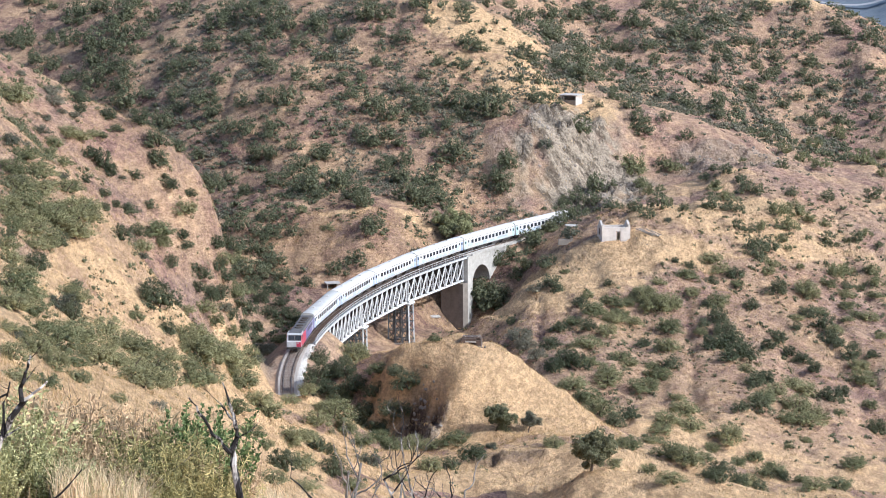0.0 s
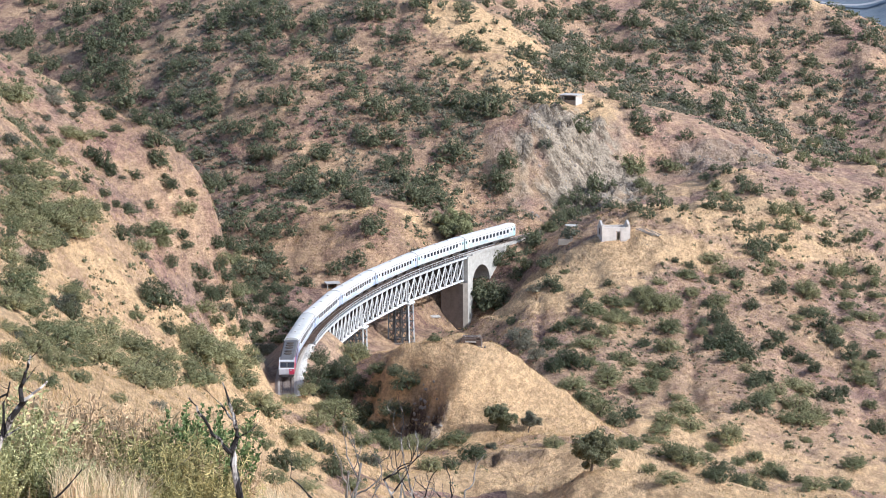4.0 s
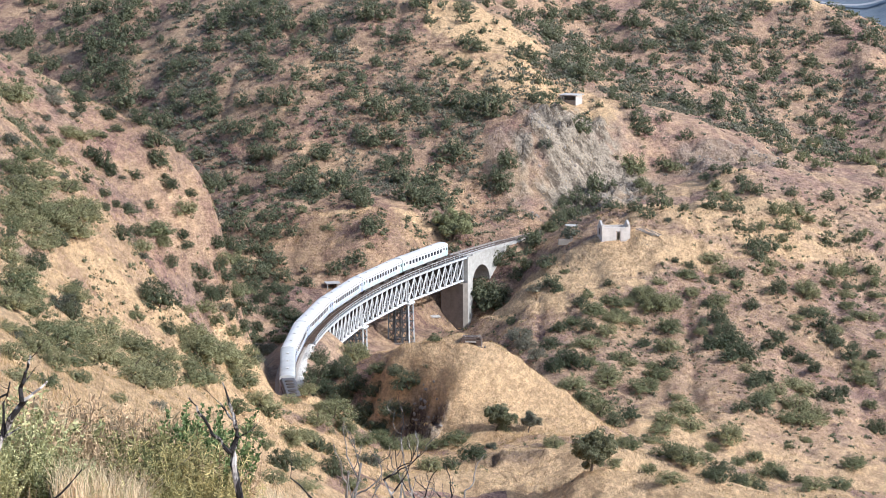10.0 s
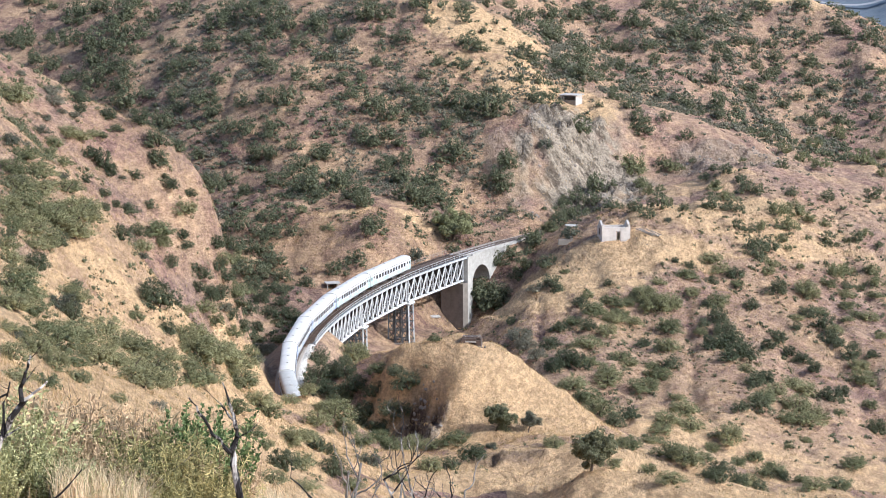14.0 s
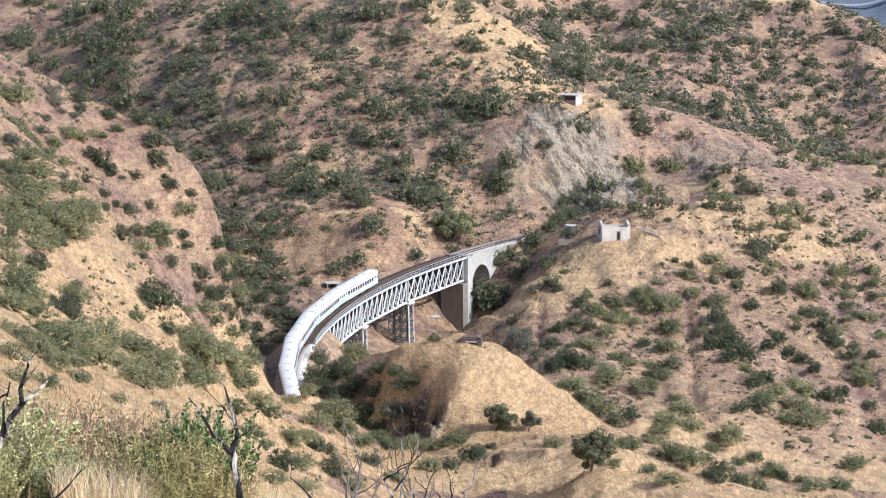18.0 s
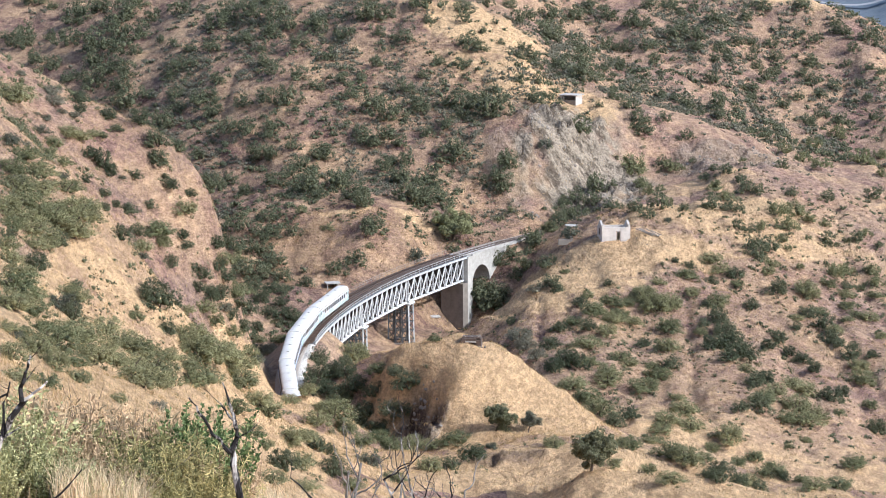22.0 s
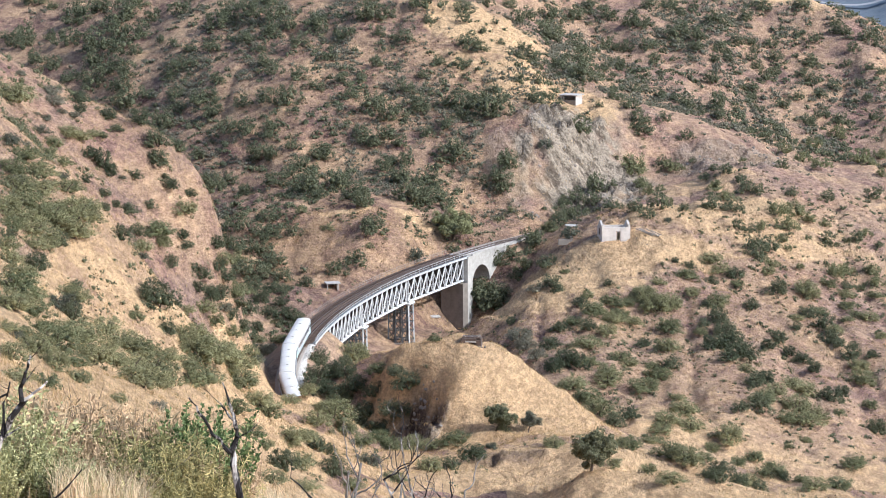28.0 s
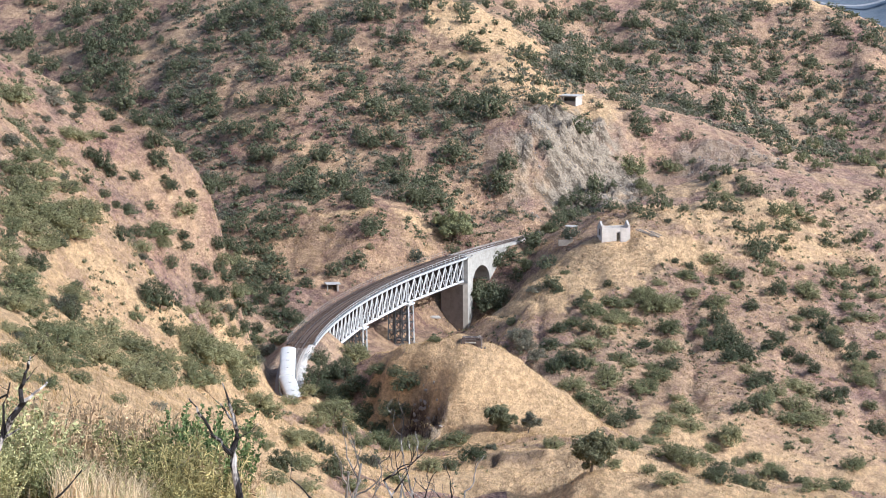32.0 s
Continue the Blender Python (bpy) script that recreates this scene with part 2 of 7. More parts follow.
def ground_mat():
    """Dry grass over reddish earth; how much grass, and bare rock, come from the land's own zones."""
    m, n, l, b = node_mat("dry_ground", 0.95)
    b.inputs["Specular IOR Level"].default_value = 0.1
    co = n.new("ShaderNodeTexCoord").outputs["Object"]
    zone = n.new("ShaderNodeAttribute")
    zone.attribute_name = "zone"
    sep = n.new("ShaderNodeSeparateColor")
    l.new(zone.outputs["Color"], sep.inputs[0])
    straw, rock, path = sep.outputs[0], sep.outputs[1], sep.outputs[2]
    wide, mid, fine = grain(n, l, 0.045, 5, 0.6, co), grain(n, l, 0.35, 6, 0.7, co), grain(n, l, 2.2, 6, 0.75, co)
    tuft = grain(n, l, 1.1, 4, 0.7, co, (1.0, 0.45, 1.0))
    patch = grain(n, l, 0.11, 5, 0.65, co)
    terrace = grain(n, l, 1.0, 4, 0.65, co, (0.5, 0.5, 2.2))
    speck = grain(n, l, 5.5, 5, 0.8, co)
    red = blend(n, l, 0.5, tint(n, l, mid, (0.14, 0.087, 0.063), (0.31, 0.20, 0.148), (0.4, 0.62)), tint(n, l, fine, (0.105, 0.063, 0.048), (0.40, 0.247, 0.186), (0.43, 0.57)))
    dun = blend(n, l, 0.5, tint(n, l, mid, (0.15, 0.102, 0.074), (0.32, 0.222, 0.162), (0.4, 0.62)), tint(n, l, fine, (0.105, 0.07, 0.052), (0.39, 0.272, 0.198), (0.43, 0.57)))
    earth = blend(n, l, tint(n, l, patch, (0, 0, 0), (1, 1, 1), (0.42, 0.6)), red, dun)
    grass = blend(n, l, 0.5, tint(n, l, tuft, (0.28, 0.178, 0.09), (0.78, 0.525, 0.275), (0.39, 0.59)), tint(n, l, speck, (0.28, 0.178, 0.09), (0.86, 0.578, 0.31), (0.39, 0.58)))
    earth = blend(n, l, 0.35, earth, blend(n, l, 1.0, earth, tint(n, l, terrace, (0.55, 0.52, 0.50), (1.5, 1.45, 1.4), (0.40, 0.60)), "MULTIPLY"))
    grass = blend(n, l, 0.3, grass, blend(n, l, 1.0, grass, tint(n, l, terrace, (0.62, 0.58, 0.54), (1.25, 1.22, 1.2), (0.40, 0.60)), "MULTIPLY"))
    earth = blend(n, l, 1.0, earth, (1.22, 1.18, 1.2), "MULTIPLY")
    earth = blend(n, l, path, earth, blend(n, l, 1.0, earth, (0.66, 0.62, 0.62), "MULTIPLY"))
    # patchy cover: the zone's share of grass broken up by noise
    mix1 = n.new("ShaderNodeMath"); mix1.operation = "ADD"
    l.new(straw, mix1.inputs[0]); l.new(wide, mix1.inputs[1])
    mix2 = n.new("ShaderNodeMath"); mix2.operation = "ADD"
    l.new(mix1.outputs[0], mix2.inputs[0]); l.new(mid, mix2.inputs[1])
    mix3 = n.new("ShaderNodeMath"); mix3.operation = "MULTIPLY"; mix3.inputs[1].default_value = 0.5
    l.new(mix2.outputs[0], mix3.inputs[0])
    cover = tint(n, l, mix3.outputs[0], (0, 0, 0), (1, 1, 1), (0.54, 0.80))
    c = blend(n, l, cover, earth, grass)
    strata = grain(n, l, 0.5, 6, 0.75, co, (1.0, 1.0, 2.2))
    turned = n.new("ShaderNodeMapping")
    turned.inputs["Rotation"].default_value = (0.0, 0.7, 0.4)
    l.new(co, turned.inputs[0])
    seam = grain(n, l, 0.55, 5, 0.7, turned.outputs[0], (1.6, 0.5, 0.28))
    stone = blend(n, l, 0.5, tint(n, l, strata, (0.125, 0.096, 0.066), (0.43, 0.345, 0.245), (0.38, 0.62)), tint(n, l, fine, (0.13, 0.10, 0.07), (0.43, 0.345, 0.245), (0.4, 0.6)))
    stone = blend(n, l, 1.0, stone, tint(n, l, seam, (0.5, 0.48, 0.47), (1.25, 1.25, 1.25), (0.42, 0.52)), "MULTIPLY")
    # the zone's dark rock, with some of its shade put into the colour
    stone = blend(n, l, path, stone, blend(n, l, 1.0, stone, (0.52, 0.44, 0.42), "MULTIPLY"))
    c = blend(n, l, rock, c, stone)
    c = blend(n, l, 1.0, c, (0.965, 0.985, 1.03), "MULTIPLY")
    l.new(c, b.inputs["Base Color"])
    hsum = n.new("ShaderNodeMath"); hsum.operation = "ADD"
    l.new(tuft, hsum.inputs[0]); l.new(fine, hsum.inputs[1])
    rk = n.new("ShaderNodeMath"); rk.operation = "MULTIPLY"
    l.new(rock, rk.inputs[0]); l.new(seam, rk.inputs[1])
    rk2 = n.new("ShaderNodeMath"); rk2.operation = "MULTIPLY_ADD"; rk2.inputs[1].default_value = 3.0
    l.new(rk.outputs[0], rk2.inputs[0]); l.new(hsum.outputs[0], rk2.inputs[2])
    hs2 = n.new("ShaderNodeMath"); hs2.operation = "MULTIPLY_ADD"; hs2.inputs[1].default_value = 0.7
    l.new(terrace, hs2.inputs[0]); l.new(rk2.outputs[0], hs2.inputs[2])
    bump(n, l, b, hs2.outputs[0], 0.95, 0.6)
    return m


def leaf_mat(name, low, high, per=0.25):
    m, n, l, b = node_mat(name, 0.75)
    geo_n, inf = n.new("ShaderNodeNewGeometry"), n.new("ShaderNodeObjectInfo")
    c = tint(n, l, geo_n.outputs["Random Per Island"], low, high, (0, 1))
    k = tint(n, l, inf.outputs["Random"], (1 - per, 1 - per * 0.8, 1 - per), (1 + per, 1 + per * 0.8, 1 + per * 0.6), (0, 1))
    c = blend(n, l, 1.0, c, k, "MULTIPLY")
    co = n.new("ShaderNodeTexCoord").outputs["Object"]
    c = blend(n, l, 1.0, c, tint(n, l, grain(n, l, 2.5, 3, 0.6, co), (0.65, 0.65, 0.6), (1.3, 1.25, 1.2)), "MULTIPLY")
    l.new(c, b.inputs["Base Color"])
    thin, mixed = n.new("ShaderNodeBsdfTranslucent"), n.new("ShaderNodeMixShader")
    l.new(c, thin.inputs["Color"])
    mixed.inputs[0].default_value = 0.3
    l.new(b.outputs[0], mixed.inputs[1])
    l.new(thin.outputs[0], mixed.inputs[2])
    l.new(mixed.outputs[0], n["Material Output"].inputs["Surface"])
    return m


GROUND = ground_mat()
LEAF = leaf_mat("dark_evergreen_leaves", (0.082, 0.095, 0.057), (0.150, 0.162, 0.100), 0.28)
LEAF_DRY = leaf_mat("olive_scrub_leaves", (0.165, 0.160, 0.098), (0.275, 0.258, 0.158), 0.3)
LEAF_SOFT = leaf_mat("soft_green_leaves", (0.165, 0.170, 0.092), (0.285, 0.280, 0.158), 0.3)
# grey olive, paled further so the colour holds some distance haze
LEAF_GREY_HAZED = leaf_mat("hazed_grey_olive_scrub_leaves", (0.140, 0.138, 0.108), (0.235, 0.225, 0.175), 0.35)
BARK = plain("grey_brown_bark", (0.07, 0.05, 0.035), (0.16, 0.12, 0.09), 6, 0.95, relief=0.5)
WHITE_STEEL = plain("chalky_white_painted_steel", (0.40, 0.395, 0.38), (0.62, 0.61, 0.59), 0.8, 0.6, per_object=0.08)
# weathered grey, and the painted shade on the towers' legs and braces
GREY_AND_SHADED_STEEL = plain("weathered_and_shaded_grey_steel", (0.055, 0.058, 0.06), (0.145, 0.15, 0.15), 0.9, 0.65, per_object=0.15)
# rusty steel, and the painted shade of the bridge's far side and bracing
DARK_AND_SHADED_STEEL = plain("rusty_and_shaded_dark_steel", (0.035, 0.028, 0.024), (0.085, 0.065, 0.05), 2.0, 0.8)
RAIL_STEEL = plain("worn_rail_steel", (0.10, 0.075, 0.06), (0.22, 0.17, 0.14), 2.0, 0.45, 0.6)
TIMBER = plain("brown_deck_timber", (0.07, 0.047, 0.034), (0.19, 0.13, 0.095), 2.5, 0.9, relief=0.4, per_object=0.2)
STONEWORK = plain("pale_lime_masonry", (0.30, 0.275, 0.24), (0.54, 0.505, 0.45), 0.7, 0.9, relief=0.4, per_object=0.06)
OLD_STONE = plain("grey_stone_blocks", (0.17, 0.145, 0.12), (0.33, 0.28, 0.23), 0.9, 0.92, relief=0.5, per_object=0.18)
BALLAST = plain("pale_ballast_stone", (0.24, 0.205, 0.17), (0.54, 0.475, 0.405), 3.0, 0.95, relief=0.9, depth=0.08)
CONCRETE = plain("weathered_pale_concrete", (0.34, 0.31, 0.28), (0.55, 0.51, 0.46), 0.8, 0.9, relief=0.3)


# ---- mesh helpers ----
def mesh_from(name, verts, faces, mats, smooth_shade=False):
    me = bpy.data.meshes.new(name)
    me.from_pydata([tuple(v) for v in verts], [], [tuple(f) for f in faces])
    for mt in mats:
        me.materials.append(mt)
    if smooth_shade:
        me.polygons.foreach_set("use_smooth", [True] * len(me.polygons))
    me.update()
    return me


def bm_mesh(name, bm, mat):
    me = bpy.data.meshes.new(name)
    bm.to_mesh(me)
    bm.free()
    for mt in (mat if isinstance(mat, (list, tuple)) else [mat]):
        me.materials.append(mt)
    return me


def part(name, bm, mat, parent=None, label=""):
    """Links a bmesh, or a mesh, as one object under a thing or a part."""
    ob = new(name, bm_mesh(name, bm, mat) if isinstance(bm, bmesh.types.BMesh) else bm)
    if parent is not None:
        ob.parent = parent
    return tagged(ob, label)


def bm_box(bm, m, size, bevel=0.0, mat_index=0):
    """Adds a box of that size, centred at the pose m."""
    r = bmesh.ops.create_cube(bm, size=1.0, matrix=m @ Matrix.Diagonal((*size, 1)))
    fs = set()
    for v in r["verts"]:
        fs.update(v.link_faces)
    for f in fs:
        f.material_index = mat_index
    if bevel:
        es = set()
        for f in fs:
            es.update(f.edges)
        bmesh.ops.bevel(bm, geom=list(es), offset=bevel, segments=1, affect="EDGES")
    return bm


def bm_bar(bm, a, b, w, h=None):
    """Adds a straight bar of section w x h from a to b."""
    a, b = Vector(a), Vector(b)
    d = b - a
    q = d.to_track_quat("X", "Z").to_matrix().to_4x4()
    bm_box(bm, Matrix.Translation((a + b) / 2) @ q, (d.length, w, h or w))


# ---- ground ----
def build_ground():
    a_in = np.arange(-0.215, 0.2151, 0.00145)
    a_out = np.array([0.225, 0.24, 0.26, 0.29, 0.33, 0.39, 0.47, 0.6, 0.85, 1.3, 2.2, 4.0, 8.0])
    a = np.concatenate([-a_out[::-1], a_in, a_out])
    ys = np.concatenate([[-75, -60, -45, -30, -20, -12, -6, 0, 5, 10, 14], np.arange(16, 64, 0.4), np.arange(64, 300, 2.6), np.arange(300, 700, 1.15),
                         np.arange(700, 1060, 2.6), np.arange(1060, 1400, 20), np.array([1450, 1600, 1800, 2100, 2500, 3000, 3600, 4400])])
    Xg = a[None, :] * (ys[:, None] + 80)
    Yg = np.repeat(ys[:, None], len(a), 1)
    x, y = Xg.ravel(), Yg.ravel()
    z = land(x, y)
    nr, nc = len(ys), len(a)
    me = bpy.data.meshes.new("ground")
    co = np.stack([x, y, z], 1).astype(np.float32)
    idx = np.arange(nr * nc).reshape(nr, nc)
    quads = np.stack([idx[:-1, :-1], idx[:-1, 1:], idx[1:, 1:], idx[1:, :-1]], -1).reshape(-1, 4)
    me.vertices.add(len(co))
    me.vertices.foreach_set("co", co.ravel())
    me.loops.add(quads.size)
    me.loops.foreach_set("vertex_index", quads.ravel().astype(np.int32))
    me.polygons.add(len(quads))
    me.polygons.foreach_set("loop_start", np.arange(0, quads.size, 4, dtype=np.int32))
    me.polygons.foreach_set("loop_total", np.full(len(quads), 4, dtype=np.int32))
    me.polygons.foreach_set("use_smooth", np.ones(len(quads), dtype=bool))
    me.update(calc_edges=True)
    # zones: red is straw's share, green bare rock, blue darker earth and shaded rock
    straw = land_straw(x, y)
    rock = land_rock(x, y)
    path = land_darker(x, y)
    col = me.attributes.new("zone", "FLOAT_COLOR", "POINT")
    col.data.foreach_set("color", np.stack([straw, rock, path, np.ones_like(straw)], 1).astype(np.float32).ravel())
    me.materials.append(GROUND)
    return tagged(new("ground", me), "sunburnt hillsides of straw grass and reddish earth", "ground", kind="structure")


def land_straw(x, y):
    s = 0.26 + 0.0 * x
    for zone in ((6, 420, 24, 30, 0, 1.1), (-36, 260, 18, 75, 0, 0.6), (-46, 330, 12, 45, 0, 0.4), (38, 572, 24, 14, 0, 0.75), (20, 350, 45, 34, 0, 0.9), (60, 440, 40, 40, 0, 0.45), (13, 728, 17, 26, 0, 0.8), (26, 562, 17, 24, 0, 0.85), (30, 690, 20, 20, 0, 0.6),
                 (132, 848, 40, 14, 0, 0.9), (50, 395, 40, 25, 0, 0.5), (70, 600, 30, 20, 0, 0.5), (-15, 140, 70, 150, 0, 1.0), (50, 640, 30, 14, 0, 0.5), (-12, 360, 20, 30, 0, 0.8),
                 (-26, 402, 9, 24, 0, 0.85), (-24, 340, 12, 40, 0, 0.9), (-23, 603, 8, 2, 0, 0.75), (-6, 607, 10, 2, 0, 0.75), (52, 606, 16, 5, -20, 0.8), (80, 612, 9, 8, 0, 0.7)):
        s = np.maximum(s, zone[5] * spot(x, y, *zone[:5]))
    return np.clip(s, 0, 1)


def land_darker(x, y):
    # dark rock on the mound's face and outcrop, part of it painted shade
    dark_shaded_rock = np.maximum(spot(x, y, -9, 411.5, 9, 8), spot(x, y, 8.5, 371.5, 7, 5))
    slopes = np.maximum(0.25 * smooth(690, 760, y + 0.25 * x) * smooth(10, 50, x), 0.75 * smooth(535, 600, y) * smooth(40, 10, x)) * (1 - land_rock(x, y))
    return np.clip(dark_shaded_rock + np.maximum(slopes, np.maximum(0.25 * spot(x, y, -62, 400, 26, 34), 0.7 * spot(x, y, -18, 585, 36, 34))), 0, 1)


ground = build_ground()


# ---- railway: ballast, sleepers, rails ----
def strip(s0, s1, step, section):
    """Verts and faces of a section (off, up) swept along the railway."""
    ss = np.linspace(s0, s1, max(2, int((s1 - s0) / step) + 1))
    verts, faces, k = [], [], len(section)
    for s in ss:
        for off, up in section:
            verts.append(rail(s, off, up)[0])
    for i in range(len(ss) - 1):
        for j in range(k):
            a, b = i * k + j, i * k + (j + 1) % k
            faces.append((a, b, b + k, a + k))
    faces.append(tuple(range(k))[::-1])
    faces.append(tuple(range((len(ss) - 1) * k, len(ss) * k)))
    return verts, faces


def sweep(name, s0, s1, step, section, mat, parent=None, label=""):
    v, f = strip(s0, s1, step, section)
    return part(name, mesh_from(name, v, f, [mat]), None, parent, label)


def rect(o0, o1, u0, u1):
    return [(o0, u0), (o0, u1), (o1, u1), (o1, u0)]


def on_rail(s, off=0.0, up=0.0):
    p, th = rail(s, off, up)
    return Matrix.Translation(p) @ Euler((0, -math.atan(RAIL_GRADE), th)).to_matrix().to_4x4()


railway = tagged(new("railway_track"), "single railway track with worn brown rails", "railway track", kind="structure")
for s0, s1 in ((-84, -21.5), (92, 165)):
    sweep("ballast", s0, s1, 2.0, [(-2.5, -0.85), (-1.7, -0.17), (1.7, -0.17), (2.5, -0.85)], BALLAST, railway, "pale stone ballast")
for off in (-0.7525, 0.7525):
    sweep("rail", -84, 165, 2.0, [(off - 0.07, -0.15), (off - 0.04, 0.0), (off + 0.04, 0.0), (off + 0.07, -0.15)], RAIL_STEEL, railway)
_bm = bmesh.new()
bm_box(_bm, pose(0, 0, 0), (0.26, 2.5, 0.14))
SLEEPER_MESH = bm_mesh("sleeper", _bm, TIMBER)
_bm = bmesh.new()
bm_box(_bm, pose(0, 0, 0), (0.26, 4.5, 0.22))
TRANSOM_MESH = bm_mesh("transom", _bm, TIMBER)


# ---- bridge ----
SPANS = ((0.0, 30.0), (30.0, 59.5), (59.5, 90.3))
TOP, BOTTOM, HALF = -0.75, -5.9, 2.0


def build_span(s0, s1, panels, top, bottom):
    span = tagged(new("bridge_truss_span"), "white painted steel lattice truss span carrying the railway", "bridge span", "spans of the railway bridge")
    a0, a1 = rail(s0 + 0.6)[0], rail(s1 - 0.6)[0]
    d = a1 - a0
    side = Vector((d.y, -d.x, 0)).normalized()

    def at(t, off, up):
        return a0 + d * t + side * off + Vector((0, 0, up))
    # off < 0: far side, painted dark for the shade inside the truss
    for off in (HALF, -HALF):
        for up, name in ((top, "top_chord"), (bottom, "bottom_chord")):
            bm = bmesh.new()
            bm_bar(bm, at(0, off, up), at(1, off, up), 0.4, 0.34)
            out = 0.2 if up == top else -0.2
            bm_bar(bm, at(0, off, up + out), at(1, off, up + out), 0.62, 0.06)
            part(name, bm, WHITE_STEEL, span)
        for i in range(panels + 1):
            t = i / panels
            bm = bmesh.new()
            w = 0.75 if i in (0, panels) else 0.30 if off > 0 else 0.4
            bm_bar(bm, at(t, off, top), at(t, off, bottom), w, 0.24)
            part("post", bm, DARK_AND_SHADED_STEEL if off < 0 else WHITE_STEEL, span)
        for i in range(panels):
            # far diagonals are overwide dark sheets that fill the gaps with shade
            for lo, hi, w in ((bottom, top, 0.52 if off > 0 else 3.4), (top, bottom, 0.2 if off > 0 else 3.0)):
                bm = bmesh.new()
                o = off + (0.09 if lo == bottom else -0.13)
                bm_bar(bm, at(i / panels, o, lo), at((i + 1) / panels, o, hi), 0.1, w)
                part("diagonal", bm, DARK_AND_SHADED_STEEL if off < 0 else WHITE_STEEL, span)
    # broad dark laterals, widened to put the deck's shade into the gaps
    for i in range(panels):
        for up in (bottom + 0.1, top - 0.1):
            for sign in (-1, 1):
                bm = bmesh.new()
                bm_bar(bm, at(i / panels, -HALF * sign, up), at((i + 1) / panels, HALF * sign, up + 0.04 * sign), 0.8, 0.1)
                part("lateral_brace", bm, DARK_AND_SHADED_STEEL, span)
    for i in range(panels + 1):
        for o0, u0, o1, u1, wd in ((-HALF, top, HALF, top, 0.3), (-HALF, bottom, HALF, bottom, 0.3), (-HALF, top, HALF, bottom, 0.2), (HALF, top, -HALF, bottom, 0.2)):
            bm = bmesh.new()
            bm_bar(bm, at(i / panels, o0, u0), at(i / panels, o1, u1), wd)
            part("cross_brace", bm, DARK_AND_SHADED_STEEL, span)
    return span


for s0, s1 in SPANS:
    build_span(s0, s1, 9, TOP, BOTTOM)
build_span(-17.0, 0.0, 6, TOP, -3.4)

OLD_RAILING = plain("faded_brown_railing", (0.20, 0.16, 0.13), (0.38, 0.33, 0.28), 1.0, 0.8)
# deck: stringers, side walks, edge beams and handrails
deck = tagged(new("bridge_deck"), "brown timber bridge deck with side walks and thin white handrails", "bridge deck")
for o0, o1, u0, u1, name, mt in ((-2.9, -2.72, -0.72, -0.3, "edge_beam", DARK_AND_SHADED_STEEL), (2.72, 2.9, -0.72, -0.3, "edge_beam", WHITE_STEEL),
                                 (-2.7, -1.55, -0.34, -0.28, "side_walk", TIMBER), (1.55, 2.7, -0.34, -0.28, "side_walk", GREY_AND_SHADED_STEEL),
                                 (-0.95, -0.55, -0.52, -0.26, "stringer", DARK_AND_SHADED_STEEL), (0.55, 0.95, -0.52, -0.26, "stringer", DARK_AND_SHADED_STEEL),
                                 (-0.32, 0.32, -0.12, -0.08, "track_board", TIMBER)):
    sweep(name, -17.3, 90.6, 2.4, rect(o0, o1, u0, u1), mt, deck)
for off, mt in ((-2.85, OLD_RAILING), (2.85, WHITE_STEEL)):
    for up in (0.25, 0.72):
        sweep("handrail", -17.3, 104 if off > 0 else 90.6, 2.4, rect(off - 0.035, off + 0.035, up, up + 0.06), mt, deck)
    for s in np.arange(-17.0, 90, 2.4):
        bm = bmesh.new()
        bm_bar(bm, rail(s, off, -0.5)[0], rail(s, off, 0.76)[0], 0.07)
        part("handrail_post", bm, mt, deck)

